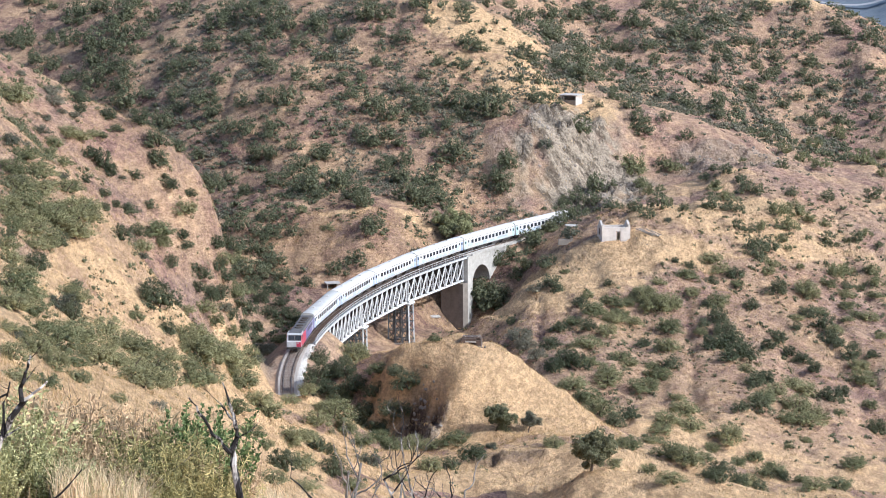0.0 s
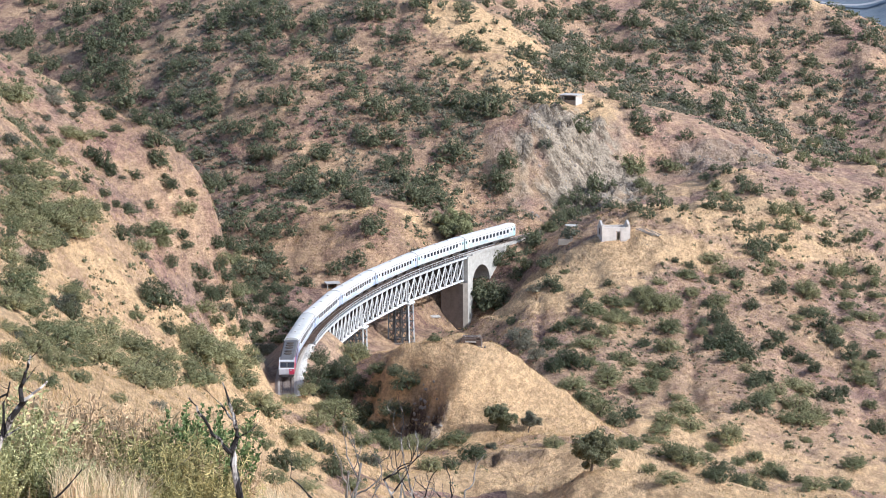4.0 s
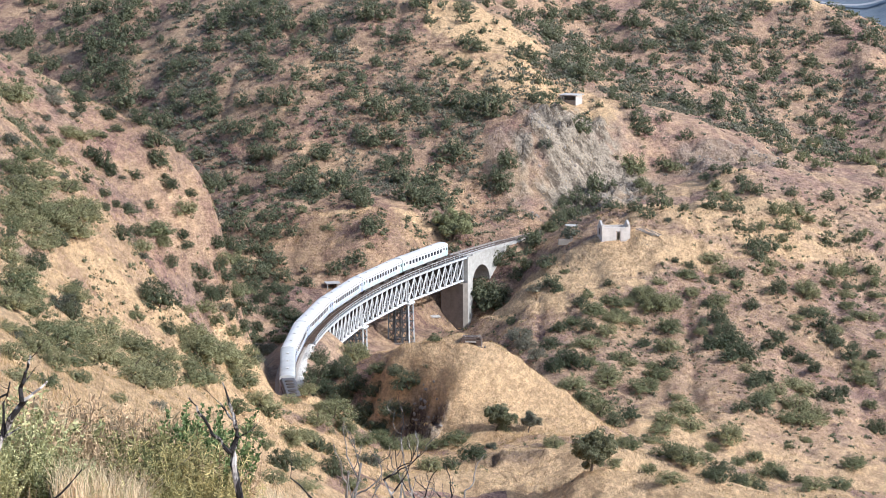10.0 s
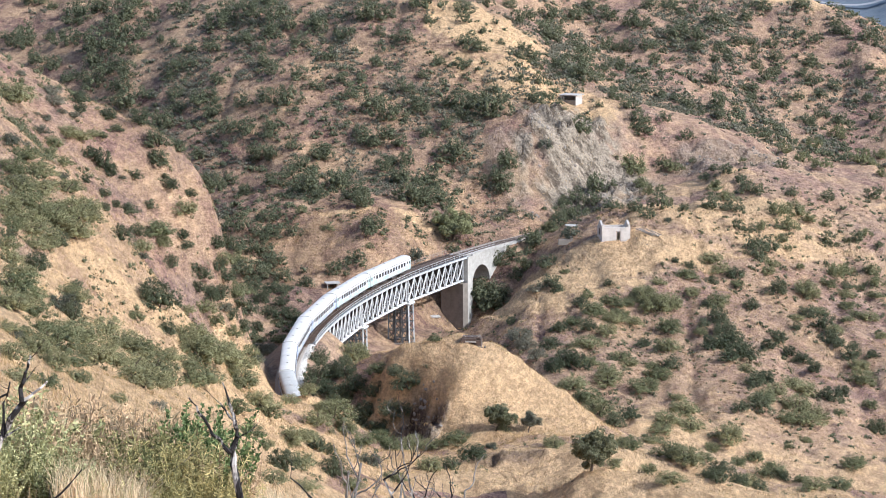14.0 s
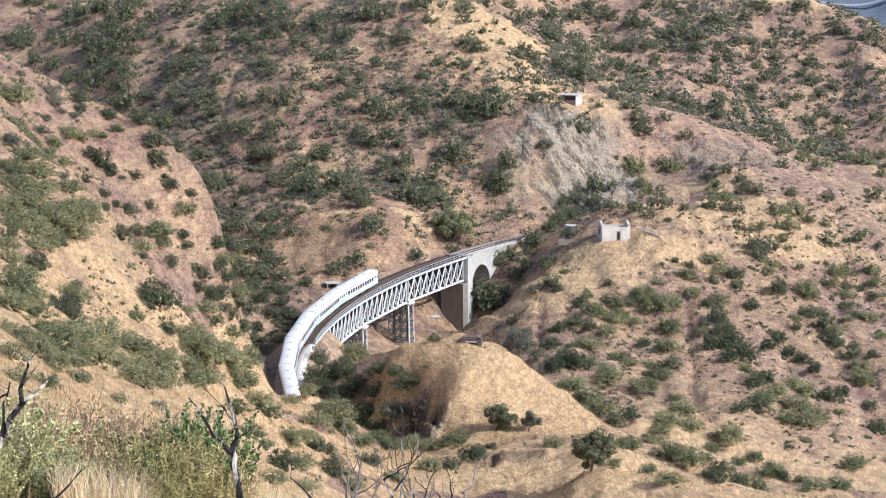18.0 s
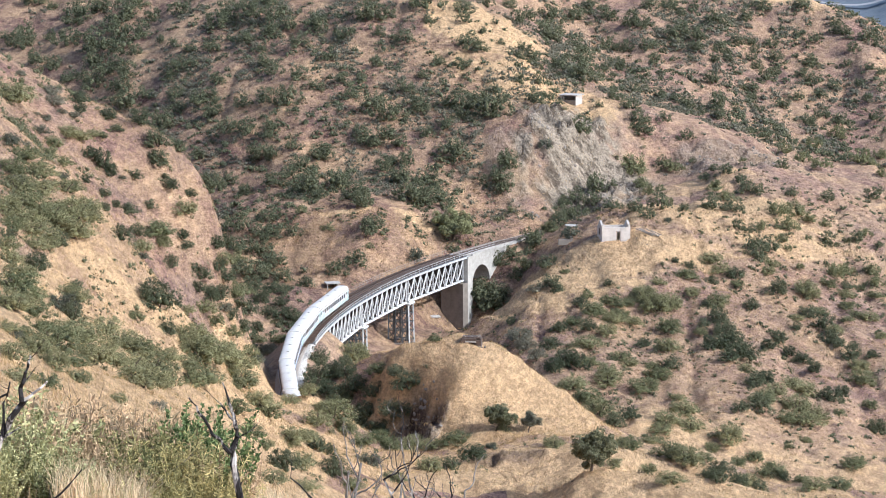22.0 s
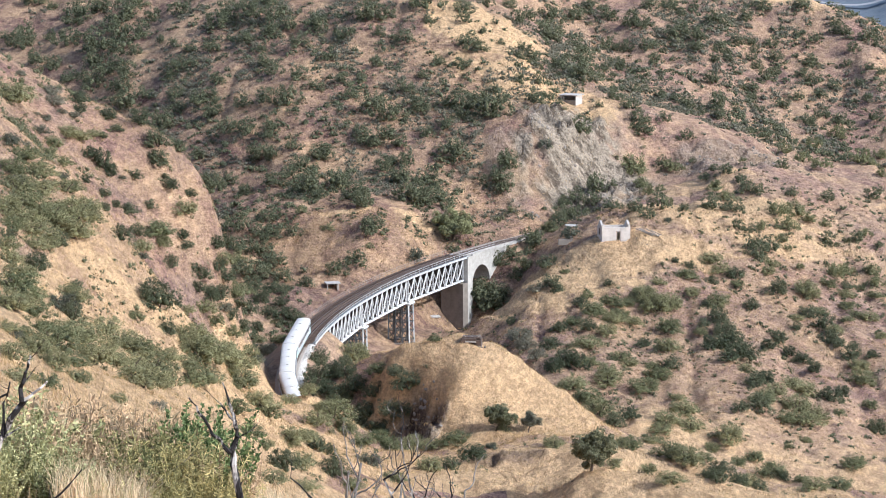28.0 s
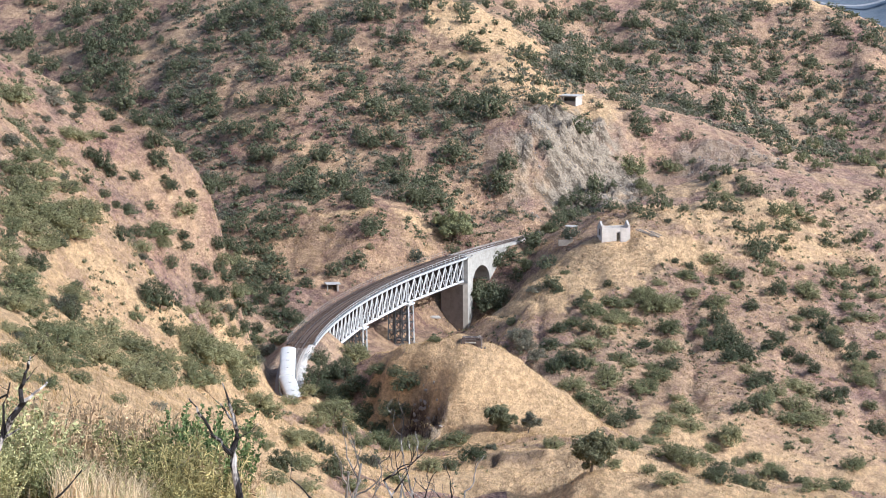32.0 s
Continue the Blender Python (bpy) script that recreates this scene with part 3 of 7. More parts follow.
# steel towers under the joints
def tower(s):
    p, th = rail(s)
    foot = float(min(land([p.x - 1.5, p.x, p.x + 1.5], [p.y, p.y, p.y]))) - 1.2
    th0 = float(np.interp(s, _S, _TH))
    t = tagged(new("steel_trestle_tower"), "tall steel lattice tower under the bridge deck, shaded grey with sunlit white legs", "bridge pier", "towers of the railway bridge")
    t.matrix_world = Matrix.Translation((p.x, p.y, 0)) @ Matrix.Rotation(th0, 4, "Z")
    t0 = RAIL_GRADE * s + BOTTOM - 0.75
    bm = bmesh.new()
    bm_box(bm, pose(0, 0, t0 + 0.2), (3.2, 5.6, 0.4), 0.05)
    bm_box(bm, pose(0, 2.0, t0 + 0.5), (1.1, 0.7, 0.3))
    bm_box(bm, pose(0, -2.0, t0 + 0.5), (1.1, 0.7, 0.3))
    part("cap_beam", bm, WHITE_STEEL, t)
    h = t0 - foot

    cols = (-1, -0.34, 0.34, 1)

    def lg(i, j, f):
        return Vector((1.35 * i * (1 + 0.1 * f), 2.4 * j * (1 + 0.1 * f), t0 - h * f))
    n = max(3, int(h / 2.0))
    for i in (-1, 1):
        for j in cols:
            bm = bmesh.new()
            bm_bar(bm, lg(i, j, 0), lg(i, j, 1), 0.26)
            # sunny side's legs white, the other legs and braces painted as shaded
            part("leg", bm, WHITE_STEEL if j == -1 else GREY_AND_SHADED_STEEL, t)
    def bar(a, b, w):
        bm = bmesh.new()
        bm_bar(bm, a, b, w)
        part("brace", bm, GREY_AND_SHADED_STEEL, t)
    for k in range(n):
        f0, f1 = k / n, (k + 1) / n
        for j in cols:
            bar(lg(-1, j, f1), lg(1, j, f1), 0.17)
            bar(lg(-1, j, f0), lg(1, j, f1), 0.12)
        for i in (-1, 1):
            bar(lg(i, -1, f1), lg(i, 1, f1), 0.2)
            for a, b in zip(cols[:-1], cols[1:]):
                bar(lg(i, a, f0), lg(i, b, f1), 0.13)
                bar(lg(i, b, f0), lg(i, a, f1), 0.13)
    bm = bmesh.new()
    bm_box(bm, pose(0, 0, foot + 0.2), (4.0, 6.8, 2.0), 0.1)
    part("footing", bm, OLD_STONE, t)


for s in (31.0, 60.6):
    tower(s)

# masonry: far pier with the arch, near abutment
far_abutment = tagged(new("masonry_arch_abutment"), "pale limewashed masonry abutment with one round arch", "bridge abutment")


def wall_with_arch(s0, s1, c, r, spring, foot, off0, off1, up0, up1):
    """A wall along the railway from off0 to off1 with a round arch of radius r round s = c."""
    n = 14
    xs = [c - r * math.cos(math.pi * i / n) for i in range(n + 1)]
    prof = [(s0, foot), (c - r, foot), (c - r, spring)] + [(x, spring + math.sqrt(max(0, r * r - (x - c) ** 2))) for x in xs[1:-1]] + [(c + r, spring), (c + r, foot), (s1, foot), (s1, up1)] + [(x, up0 + (up1 - up0) * (x - s0) / (s1 - s0)) for x in xs[::-1]] + [(s0, up0)]
    v = []
    for off in (off0, off1):
        v += [rail(s, off, u)[0] for s, u in prof]
    k = len(prof)
    f = [(j, (j + 1) % k, (j + 1) % k + k, j + k) for j in range(k)]
    # cheeks: quads between the intrados and the top line
    inn = list(range(2, n + 3))
    top = list(range(n + 6, 2 * n + 7))[::-1]
    for base in (0, k):
        q = [tuple(base + i for i in (inn[i], inn[i + 1], top[i + 1], top[i])) for i in range(n)]
        q.append(tuple(base + i for i in (0, 1, 2, top[0], k - 1)))
        q.append(tuple(base + i for i in (inn[-1], n + 3, n + 4, n + 5, top[-1])))
        f += q
    return v, f


for name, (o0, o1) in (("arch_wall", (-2.7, 2.7)),):
    v, f = wall_with_arch(92.2, 116.0, 97.6, 4.3, -7.6, -20.0, o0, o1, -0.55, -0.55)
    part("arch_wall", mesh_from("arch_wall", v, f, [STONEWORK]), None, far_abutment)
sweep("pier", 90.5, 92.2, 3.0, [(-3.0, -21.5), (-2.9, -0.9), (2.9, -0.9), (3.0, -21.5)], STONEWORK, far_abutment, "tall masonry pier, stained grey below")
sweep("pier_cap", 90.2, 92.6, 3.6, rect(-3.15, 3.15, -0.9, -0.42), STONEWORK, far_abutment)
sweep("bearing_seat", 88.0, 90.5, 2.5, [(-3.0, -21.5), (-2.9, -6.6), (2.9, -6.6), (3.0, -21.5)], OLD_STONE, far_abutment)
sweep("parapet", 92.6, 116.0, 2.4, rect(2.75, 3.05, -0.55, 0.0), STONEWORK, far_abutment)
sweep("kerb", 92.6, 116.0, 2.4, rect(-2.95, -2.7, -0.6, -0.35), OLD_STONE, far_abutment)
near_abutment = tagged(new("stone_abutment"), "rough grey stone abutment beside the track", "bridge abutment")
sweep("lower_wall", -3.2, 0.4, 2.0, [(-3.0, -9.0), (-2.8, -6.3), (2.8, -6.3), (3.0, -9.0)], OLD_STONE, near_abutment)
sweep("upper_wall", -20.5, -17.1, 2.0, [(-3.0, -8.0), (-2.8, -0.75), (2.8, -0.75), (3.0, -8.0)], OLD_STONE, near_abutment)


def ballast_bank(s0, s1):
    """A rough pale stone bank that falls away beside the track."""
    ss, prof = np.arange(s0, s1, 0.6), [(1.6, -0.30), (2.4, -0.28), (3.1, -0.7), (3.9, -1.9), (4.6, -3.2), (5.4, -5.5)]
    rng = random.Random(33)
    v = []
    for s in ss:
        for k, (o, u) in enumerate(prof):
            v.append(rail(s, o + (rng.gauss(0, 0.16) if k else 0), u + (rng.gauss(0, 0.12) if k else 0))[0])
    n = len(prof)
    f = [(i * n + k, i * n + k + 1, (i + 1) * n + k + 1, (i + 1) * n + k) for i in range(len(ss) - 1) for k in range(n - 1)]
    part("stone_bank", mesh_from("stone_bank", v, f, [PALE_STONE]), None, near_abutment, "rough pale stone bank beside the track")


PALE_STONE = plain("pale_tipped_stone", (0.30, 0.27, 0.235), (0.66, 0.61, 0.54), 1.6, 0.95, relief=0.8, depth=0.1)
ballast_bank(-66, -17.3)
for i, s in enumerate(np.arange(-83.5, -17.6, 0.62)):
    ob = new("sleeper", SLEEPER_MESH)
    ob.parent = railway
    ob.matrix_basis = on_rail(s, 0, -0.2)
for s in np.arange(93, 124, 0.62):
    ob = new("sleeper", SLEEPER_MESH)
    ob.parent = railway
    ob.matrix_basis = on_rail(s, 0, -0.2)
for s in np.arange(-17.0, 90.4, 0.72):
    ob = new("transom", TRANSOM_MESH)
    ob.parent = deck
    ob.matrix_basis = on_rail(s, 0, -0.25)


# ---- train ----
COACH = 24.98
TAIL = [(0, 141.4), (3, 122.9), (6, 105.0), (9, 88.7), (13, 68.5), (16, 53.4), (19, 38.8), (23, 17.8), (25, 6.4), (28, -12.8), (29, -19.5), (32, -40.1)]
TRAIN_WHITE = plain("white_coach_paint", (0.45, 0.43, 0.41), (0.61, 0.585, 0.555), 0.5, 0.45)
ROOF_WHITE = plain("chalky_white_roof_paint", (0.52, 0.49, 0.45), (0.73, 0.695, 0.64), 0.35, 0.6)
ROOF_DIRTY = plain("dusty_cream_roof_paint", (0.36, 0.345, 0.315), (0.56, 0.545, 0.51), 0.35, 0.7)
WINDOW_GLASS = plain("dark_tinted_window", (0.015, 0.018, 0.024), (0.05, 0.055, 0.065), 1.0, 0.15)
UNDERFRAME = plain("sooty_underframe", (0.03, 0.027, 0.025), (0.09, 0.08, 0.072), 1.5, 0.8)
BLUE_PAINT = plain("faded_blue_paint", (0.20, 0.27, 0.46), (0.42, 0.48, 0.64), 1.2, 0.5)
GREY_BLUE = plain("grey_blue_scrawl_paint", (0.30, 0.34, 0.42), (0.52, 0.56, 0.62), 0.9, 0.5)
TEAL_PAINT = plain("pale_teal_paint", (0.34, 0.52, 0.50), (0.52, 0.66, 0.63), 1.2, 0.5)
RED_PAINT = plain("red_locomotive_paint", (0.34, 0.03, 0.06), (0.50, 0.06, 0.10), 1.0, 0.4)
NAVY_PAINT = plain("blue_locomotive_paint", (0.10, 0.09, 0.20), (0.19, 0.16, 0.30), 1.0, 0.4)
LOCO_WHITE = plain("white_locomotive_paint", (0.34, 0.34, 0.35), (0.55, 0.55, 0.55), 1.0, 0.45)
LOCO_GREY = plain("sooty_grey_roof_paint", (0.06, 0.055, 0.055), (0.14, 0.13, 0.125), 0.9, 0.7)


def shell(length, sec):
    v, f, k = [], [], len(sec)
    for x in (-length / 2, length / 2):
        v += [(x, a, b) for a, b in sec]
    for j in range(k):
        a, b = j, (j + 1) % k
        f.append((a, a + k, b + k, b))
    f += [tuple(range(k)), tuple(range(k, 2 * k))[::-1]]
    return v, f


def boxes(items):
    bm = bmesh.new()
    for (x, y, z), size in items:
        bm_box(bm, pose(x, y, z), size)
    return bm


def bogie(parent, x, base=2.5):
    bm = boxes([((x, y, 0.62), (base + 1.0, 0.16, 0.3)) for y in (-1.0, 1.0)] + [((x, 0, 0.7), (0.5, 2.2, 0.3))])
    b = part("bogie", bm, UNDERFRAME, parent)
    for dx in (-base / 2, base / 2):
        for y in (-0.75, 0.75):
            bm = bmesh.new()
            bmesh.ops.create_cone(bm, cap_ends=True, segments=18, radius1=0.46, radius2=0.46, depth=0.13, matrix=Matrix.Translation((x + dx, y, 0.46)) @ Matrix.Rotation(math.pi / 2, 4, "X"))
            part("wheel", bm, RAIL_STEEL, b)


def build_coach(accent, end_mat, scrawl, top):
    """A coach along x, its leading end at +x, the side with y < 0 towards the valley."""
    ln, hw = 24.45, 1.41
    c = new("passenger_coach")
    low, eaves = 1.0, 3.42
    v, f = shell(ln, [(-hw + 0.1, low), (-hw, low + 0.25), (-hw - 0.02, 2.1), (-hw, eaves), (hw, eaves), (hw + 0.02, 2.1), (hw, low + 0.25), (hw - 0.1, low)])
    part("body", mesh_from("body", v, f, [TRAIN_WHITE]), None, c)
    arc = [(hw + 0.02, eaves + 0.005)] + [(hw * math.cos(a) * 1.0, eaves + 0.03 + 0.60 * math.sin(a) ** 0.7) for a in np.linspace(0.14, math.pi - 0.14, 11)] + [(-hw - 0.02, eaves + 0.005)]
    v, f = shell(ln - 0.1, arc)
    part("roof", mesh_from("roof", v, f, [top]), None, c, "chalky domed roof")
    for y in (-hw - 0.02, hw + 0.02):
        part("rain_gutter", boxes([((0, y, eaves - 0.02), (ln - 0.2, 0.05, 0.07))]), UNDERFRAME, c)
        out = math.copysign(0.012, y)
        for i in range(11):
            part("window", boxes([((-8.3 + i * 1.66, y + out, 2.55), (0.98, 0.04, 0.82))]), WINDOW_GLASS, c)
        for x in (-ln / 2 + 2.15, ln / 2 - 2.15):
            part("window", boxes([((x, y + out, 2.75), (0.5, 0.04, 0.5))]), WINDOW_GLASS, c)
        for x in (-ln / 2 + 0.75, ln / 2 - 0.75):
            d = part("door", boxes([((x, y + out * 0.6, 2.05), (0.85, 0.04, 2.05))]), accent, c, "faded painted end door")
            part("door_window", boxes([((x, y + out * 3, 2.6), (0.5, 0.03, 0.62))]), WINDOW_GLASS, d)
        for x, z, w, h in scrawl:
            part("scrawl", boxes([((x, y + out * 0.8, z), (w, 0.03, h))]), GREY_BLUE, c, "grey blue painted scrawl")
        part("sill_stripe", boxes([((0, y + out * 0.5, 1.35), (ln - 3.2, 0.03, 0.10))]), accent, c)
    for x in (-ln / 2, ln / 2):
        s = math.copysign(1, x)
        part("end_panel", boxes([((x + s * 0.012, 0, 2.2), (0.05, 2.6, 2.3))]), end_mat, c)
        part("gangway", boxes([((x + s * 0.14, 0, 2.05), (0.24, 1.15, 2.2))]), UNDERFRAME, c, "black folded gangway bellows")
        part("buffer_beam", boxes([((x, 0, 0.98), (0.2, 2.5, 0.25)), ((x + s * 0.15, -0.87, 1.0), (0.2, 0.35, 0.35)), ((x + s * 0.15, 0.87, 1.0), (0.2, 0.35, 0.35))]), UNDERFRAME, c)
    part("underframe", boxes([((0, 0, 0.92), (ln - 0.4, 2.2, 0.2)), ((-3.2, 0, 0.62), (3.0, 2.0, 0.5)), ((3.0, 0, 0.66), (4.2, 1.8, 0.45))]), UNDERFRAME, c)
    for x in (-6.5, 0.0, 6.5):
        part("roof_vent", boxes([((x, 0, 4.12), (0.7, 0.5, 0.12))]), ROOF_WHITE, c)
    bogie(c, -8.6)
    bogie(c, 8.6)
    return c


def build_loco():
    ln, hw = 19.3, 1.4
    c = new("diesel_locomotive")
    # main body behind the cab, then the cab with its raked front
    v, f = shell(15.6, [(-hw, 1.15), (-hw, 3.35), (hw, 3.35), (hw, 1.15)])
    b = part("body", mesh_from("body", v, f, [NAVY_PAINT]), None, c, "blue body side with white slanting stripes")
    b.location = (-1.75, 0, 0)
    v, f = shell(15.5, [(hw, 3.352), (hw * 0.8, 3.72), (-hw * 0.8, 3.72), (-hw, 3.352)])
    r = part("roof", mesh_from("roof", v, f, [LOCO_GREY]), None, c, "sooty dark grey roof")
    r.location = (-1.75, 0, 0)
    prof = [(6.05, 1.15), (9.45, 1.15), (9.5, 2.15), (9.2, 2.3), (8.75, 3.45), (8.3, 3.72), (6.05, 3.72)]
    v = [(x, y, z) for y in (-hw, hw) for x, z in prof]
    k = len(prof)
    f = [(j, (j + 1) % k, (j + 1) % k + k, j + k) for j in range(k)] + [tuple(range(k))[::-1], tuple(range(k, 2 * k))]
    part("cab", mesh_from("cab", v, f, [LOCO_WHITE]), None, c, "white driving cab with raked windscreen")
    for y in (-hw - 0.012, hw + 0.012):
        part("cab_side", boxes([((5.9, y, 2.25), (6.2, 0.03, 2.1))]), RED_PAINT, c, "red cab side")
    part("red_corner", boxes([((9.5, 0.95, 1.7), (0.07, 0.9, 0.98))]), RED_PAINT, c)
    part("cab_roof", boxes([((7.2, 0, 3.74), (2.3, 2.5, 0.06))]), LOCO_GREY, c)
    part("nose_panel", boxes([((9.49, -0.05, 1.7), (0.06, 2.5, 0.95))]), LOCO_WHITE, c, "white nose panel")
    bm = bmesh.new()
    bm_box(bm, Matrix.Translation((8.96, 0.12, 2.88)) @ Matrix.Rotation(math.radians(-21.4), 4, "Y"), (0.05, 2.5, 1.14))
    part("windscreen_surround", bm, LOCO_GREY, c)
    for y in (-0.66, 0.66):
        bm = bmesh.new()
        bm_box(bm, Matrix.Translation((9.0, y + 0.1, 2.9)) @ Matrix.Rotation(math.radians(-21.4), 4, "Y"), (0.05, 1.1, 0.8))
        part("windscreen", bm, WINDOW_GLASS, c)
        part("headlight", boxes([((9.53, y * 1.2, 2.0), (0.06, 0.3, 0.2))]), LOCO_WHITE, c)
    for y in (-hw - 0.012, hw + 0.012):
        part("side_window", boxes([((7.7, y * 1.012, 2.85), (0.9, 0.04, 0.7))]), WINDOW_GLASS, c)
        for i, (x, w, mt) in enumerate(((4.6, 0.9, LOCO_WHITE), (2.4, 0.6, RED_PAINT), (5.6, 0.5, RED_PAINT), (-7.5, 1.1, LOCO_WHITE))):
            bm = bmesh.new()
            z0, z1 = 1.2, 3.3
            vs = [bm.verts.new((x + dx + (0.9 if z == z1 else 0), y + dy, z)) for dy in (-0.012, 0.012) for dx, z in ((0, z0), (w, z0), (w, z1), (0, z1))]
            for q in ((0, 1, 2, 3), (7, 6, 5, 4), (0, 4, 5, 1), (1, 5, 6, 2), (2, 6, 7, 3), (3, 7, 4, 0)):
                bm.faces.new([vs[t] for t in q])
            bmesh.ops.recalc_face_normals(bm, faces=bm.faces)
            part("stripe", bm, mt, c)
        for x in (-6.0, -4.2, -2.4, -0.6):
            part("grille", boxes([((x, y, 2.75), (1.3, 0.03, 0.7))]), LOCO_GREY, c)
    for x in (-6.5, -4.3, -2.1, 1.0, 3.2):
        bm = bmesh.new()
        bmesh.ops.create_cone(bm, cap_ends=True, segments=16, radius1=0.75, radius2=0.7, depth=0.16, matrix=Matrix.Translation((x, 0, 3.78)))
        part("roof_fan", bm, DARK_AND_SHADED_STEEL, c)
    part("rear_panel", boxes([((-9.55, 0, 2.2), (0.05, 2.6, 2.1))]), LOCO_GREY, c)
    for s in (-1, 1):
        part("buffer_beam", boxes([((s * 9.55, 0, 0.95), (0.25, 2.6, 0.4)), ((s * 9.8, -0.87, 1.0), (0.4, 0.4, 0.4)), ((s * 9.8, 0.87, 1.0), (0.4, 0.4, 0.4))]), UNDERFRAME, c)
    part("fuel_tank", boxes([((0, 0, 0.7), (5.0, 2.4, 0.75))]), UNDERFRAME, c)
    part("frame", boxes([((0, 0, 1.06), (19.0, 2.7, 0.18))]), UNDERFRAME, c)
    bogie(c, -5.9, 3.4)
    bogie(c, 5.9, 3.4)
    return tagged(c, "red white and blue diesel locomotive with dark roof", "locomotive")


SCRAWLS = [[(-9.6, 1.75, 1.6, 0.7), (-7.2, 1.6, 1.4, 0.45), (-4.4, 1.72, 2.2, 0.5), (3.2, 1.7, 3.6, 0.55), (6.6, 1.62, 1.2, 0.4), (9.4, 1.8, 1.8, 0.8)],
           [(-6.0, 1.7, 5.2, 0.5), (-1.2, 1.62, 2.0, 0.42), (2.4, 1.75, 1.6, 0.6), (5.8, 1.66, 2.4, 0.45), (9.2, 2.0, 2.0, 1.0)],
           [(-9.3, 2.1, 1.7, 1.2), (-6.2, 1.7, 2.6, 0.5), (-2.6, 1.62, 1.2, 0.4), (0.5, 1.65, 2.6, 0.5), (4.6, 1.74, 2.8, 0.56), (8.6, 1.7, 1.8, 0.6)]]
LOOKS = [(TEAL_PAINT, TEAL_PAINT, 0, "pale teal"), (TEAL_PAINT, TRAIN_WHITE, 1, "teal"), (BLUE_PAINT, TRAIN_WHITE, 2, "faded blue"),
         (BLUE_PAINT, TRAIN_WHITE, 0, "faded blue"), (BLUE_PAINT, TRAIN_WHITE, 1, "faded blue"), (BLUE_PAINT, TRAIN_WHITE, 2, "faded blue")]
cars = []
for i, (acc, endm, k, word) in enumerate(LOOKS):
    c = tagged(build_coach(acc, endm, SCRAWLS[k], ROOF_DIRTY if i == 5 else ROOF_WHITE), "white passenger coach with " + word + " doors and painted scrawls", "coach", "coaches of the train")
    cars.append((c, (i + 0.5) * COACH, 17.2))
cars.append((build_loco(), 6 * COACH + 9.85, 11.8))


def motions():
    ts = np.array([t for t, _ in TAIL], float)
    tail = np.array([s for _, s in TAIL], float)
    slope = np.gradient(tail, ts)

    def along(t):
        i = min(max(int(np.searchsorted(ts, t, "right")) - 1, 0), len(ts) - 2)
        h = ts[i + 1] - ts[i]
        u = (t - ts[i]) / h
        return ((1 + 2 * u) * (1 - u) ** 2 * tail[i] + u * (1 - u) ** 2 * h * slope[i] + u * u * (3 - 2 * u) * tail[i + 1] + u * u * (u - 1) * h * slope[i + 1])
    for car, back, base in cars:
        rows = []
        for k in range(33):
            s = float(along(float(k))) - back
            a, b = rail(s - base / 2)[0], rail(s + base / 2)[0]
            d = a - b
            m = Matrix.Translation((a + b) / 2) @ Euler((0, -math.asin(d.z / d.length), math.atan2(d.y, d.x))).to_matrix().to_4x4()
            rows.append((float(k), m))
        walk(car, rows)


# ---- where the larger shrubs stand: x, y, breadth ----
GULLY_SHRUBS = [(-132.8, 784.8, 8), (-131.8, 790.4, 6.2), (-123.4, 785.6, 3.9), (-116.3, 776, 7.4), (-116.7, 791.2, 7.1), (-117.2, 801.6, 6.3), (-108.8, 792.8, 7.1), (-98.9, 777.6, 9.6), (-102.6, 772, 6.1), (-98.2, 764.8, 6.9), (-91.4, 758.4, 6), (-105.1, 764, 9.5), (-97.7, 753.6, 7.7), (-105.4, 752.8, 7.1), (-98.6, 740, 7.5), (-92.6, 732, 6.3), (-91.5, 744.8, 3.7), (-125, 768.8, 5.2), (-118.8, 762.4, 5.2), (-111.4, 747.2, 5.4), (-103.1, 736, 7.5), (-60.4, 413.6, 3.3), (-59.6, 408, 2.8), (-93.6, 726.4, 6.9), (-86, 717.6, 4.9), (-91.6, 716, 7.8), (-55.8, 414.4, 3.3), (-50.3, 415.2, 4.2), (-78, 688.8, 6.3), (-79.9, 740, 3), (-84.1, 746.4, 2.7), (-80, 764.8, 5.9), (-65.8, 740.8, 7)]
GULLY_SHRUBS_MORE = [(-67.2, 727.2, 4.1), (-74.2, 732, 3.3), (-76, 724, 5.9), (-78.9, 720, 3.9), (-71.6, 721.6, 2.6), (-75.9, 707.2, 4.8), (-73.3, 696.8, 3.5), (-63.5, 703.2, 3.8), (-66.7, 693.6, 7.2), (-63.6, 685.6, 5.4), (-127.5, 815.2, 4), (-134.1, 822.4, 7.4), (-96.2, 784.8, 7.1), (-89.7, 773.6, 5.2), (-138.2, 792.8, 4.5)]
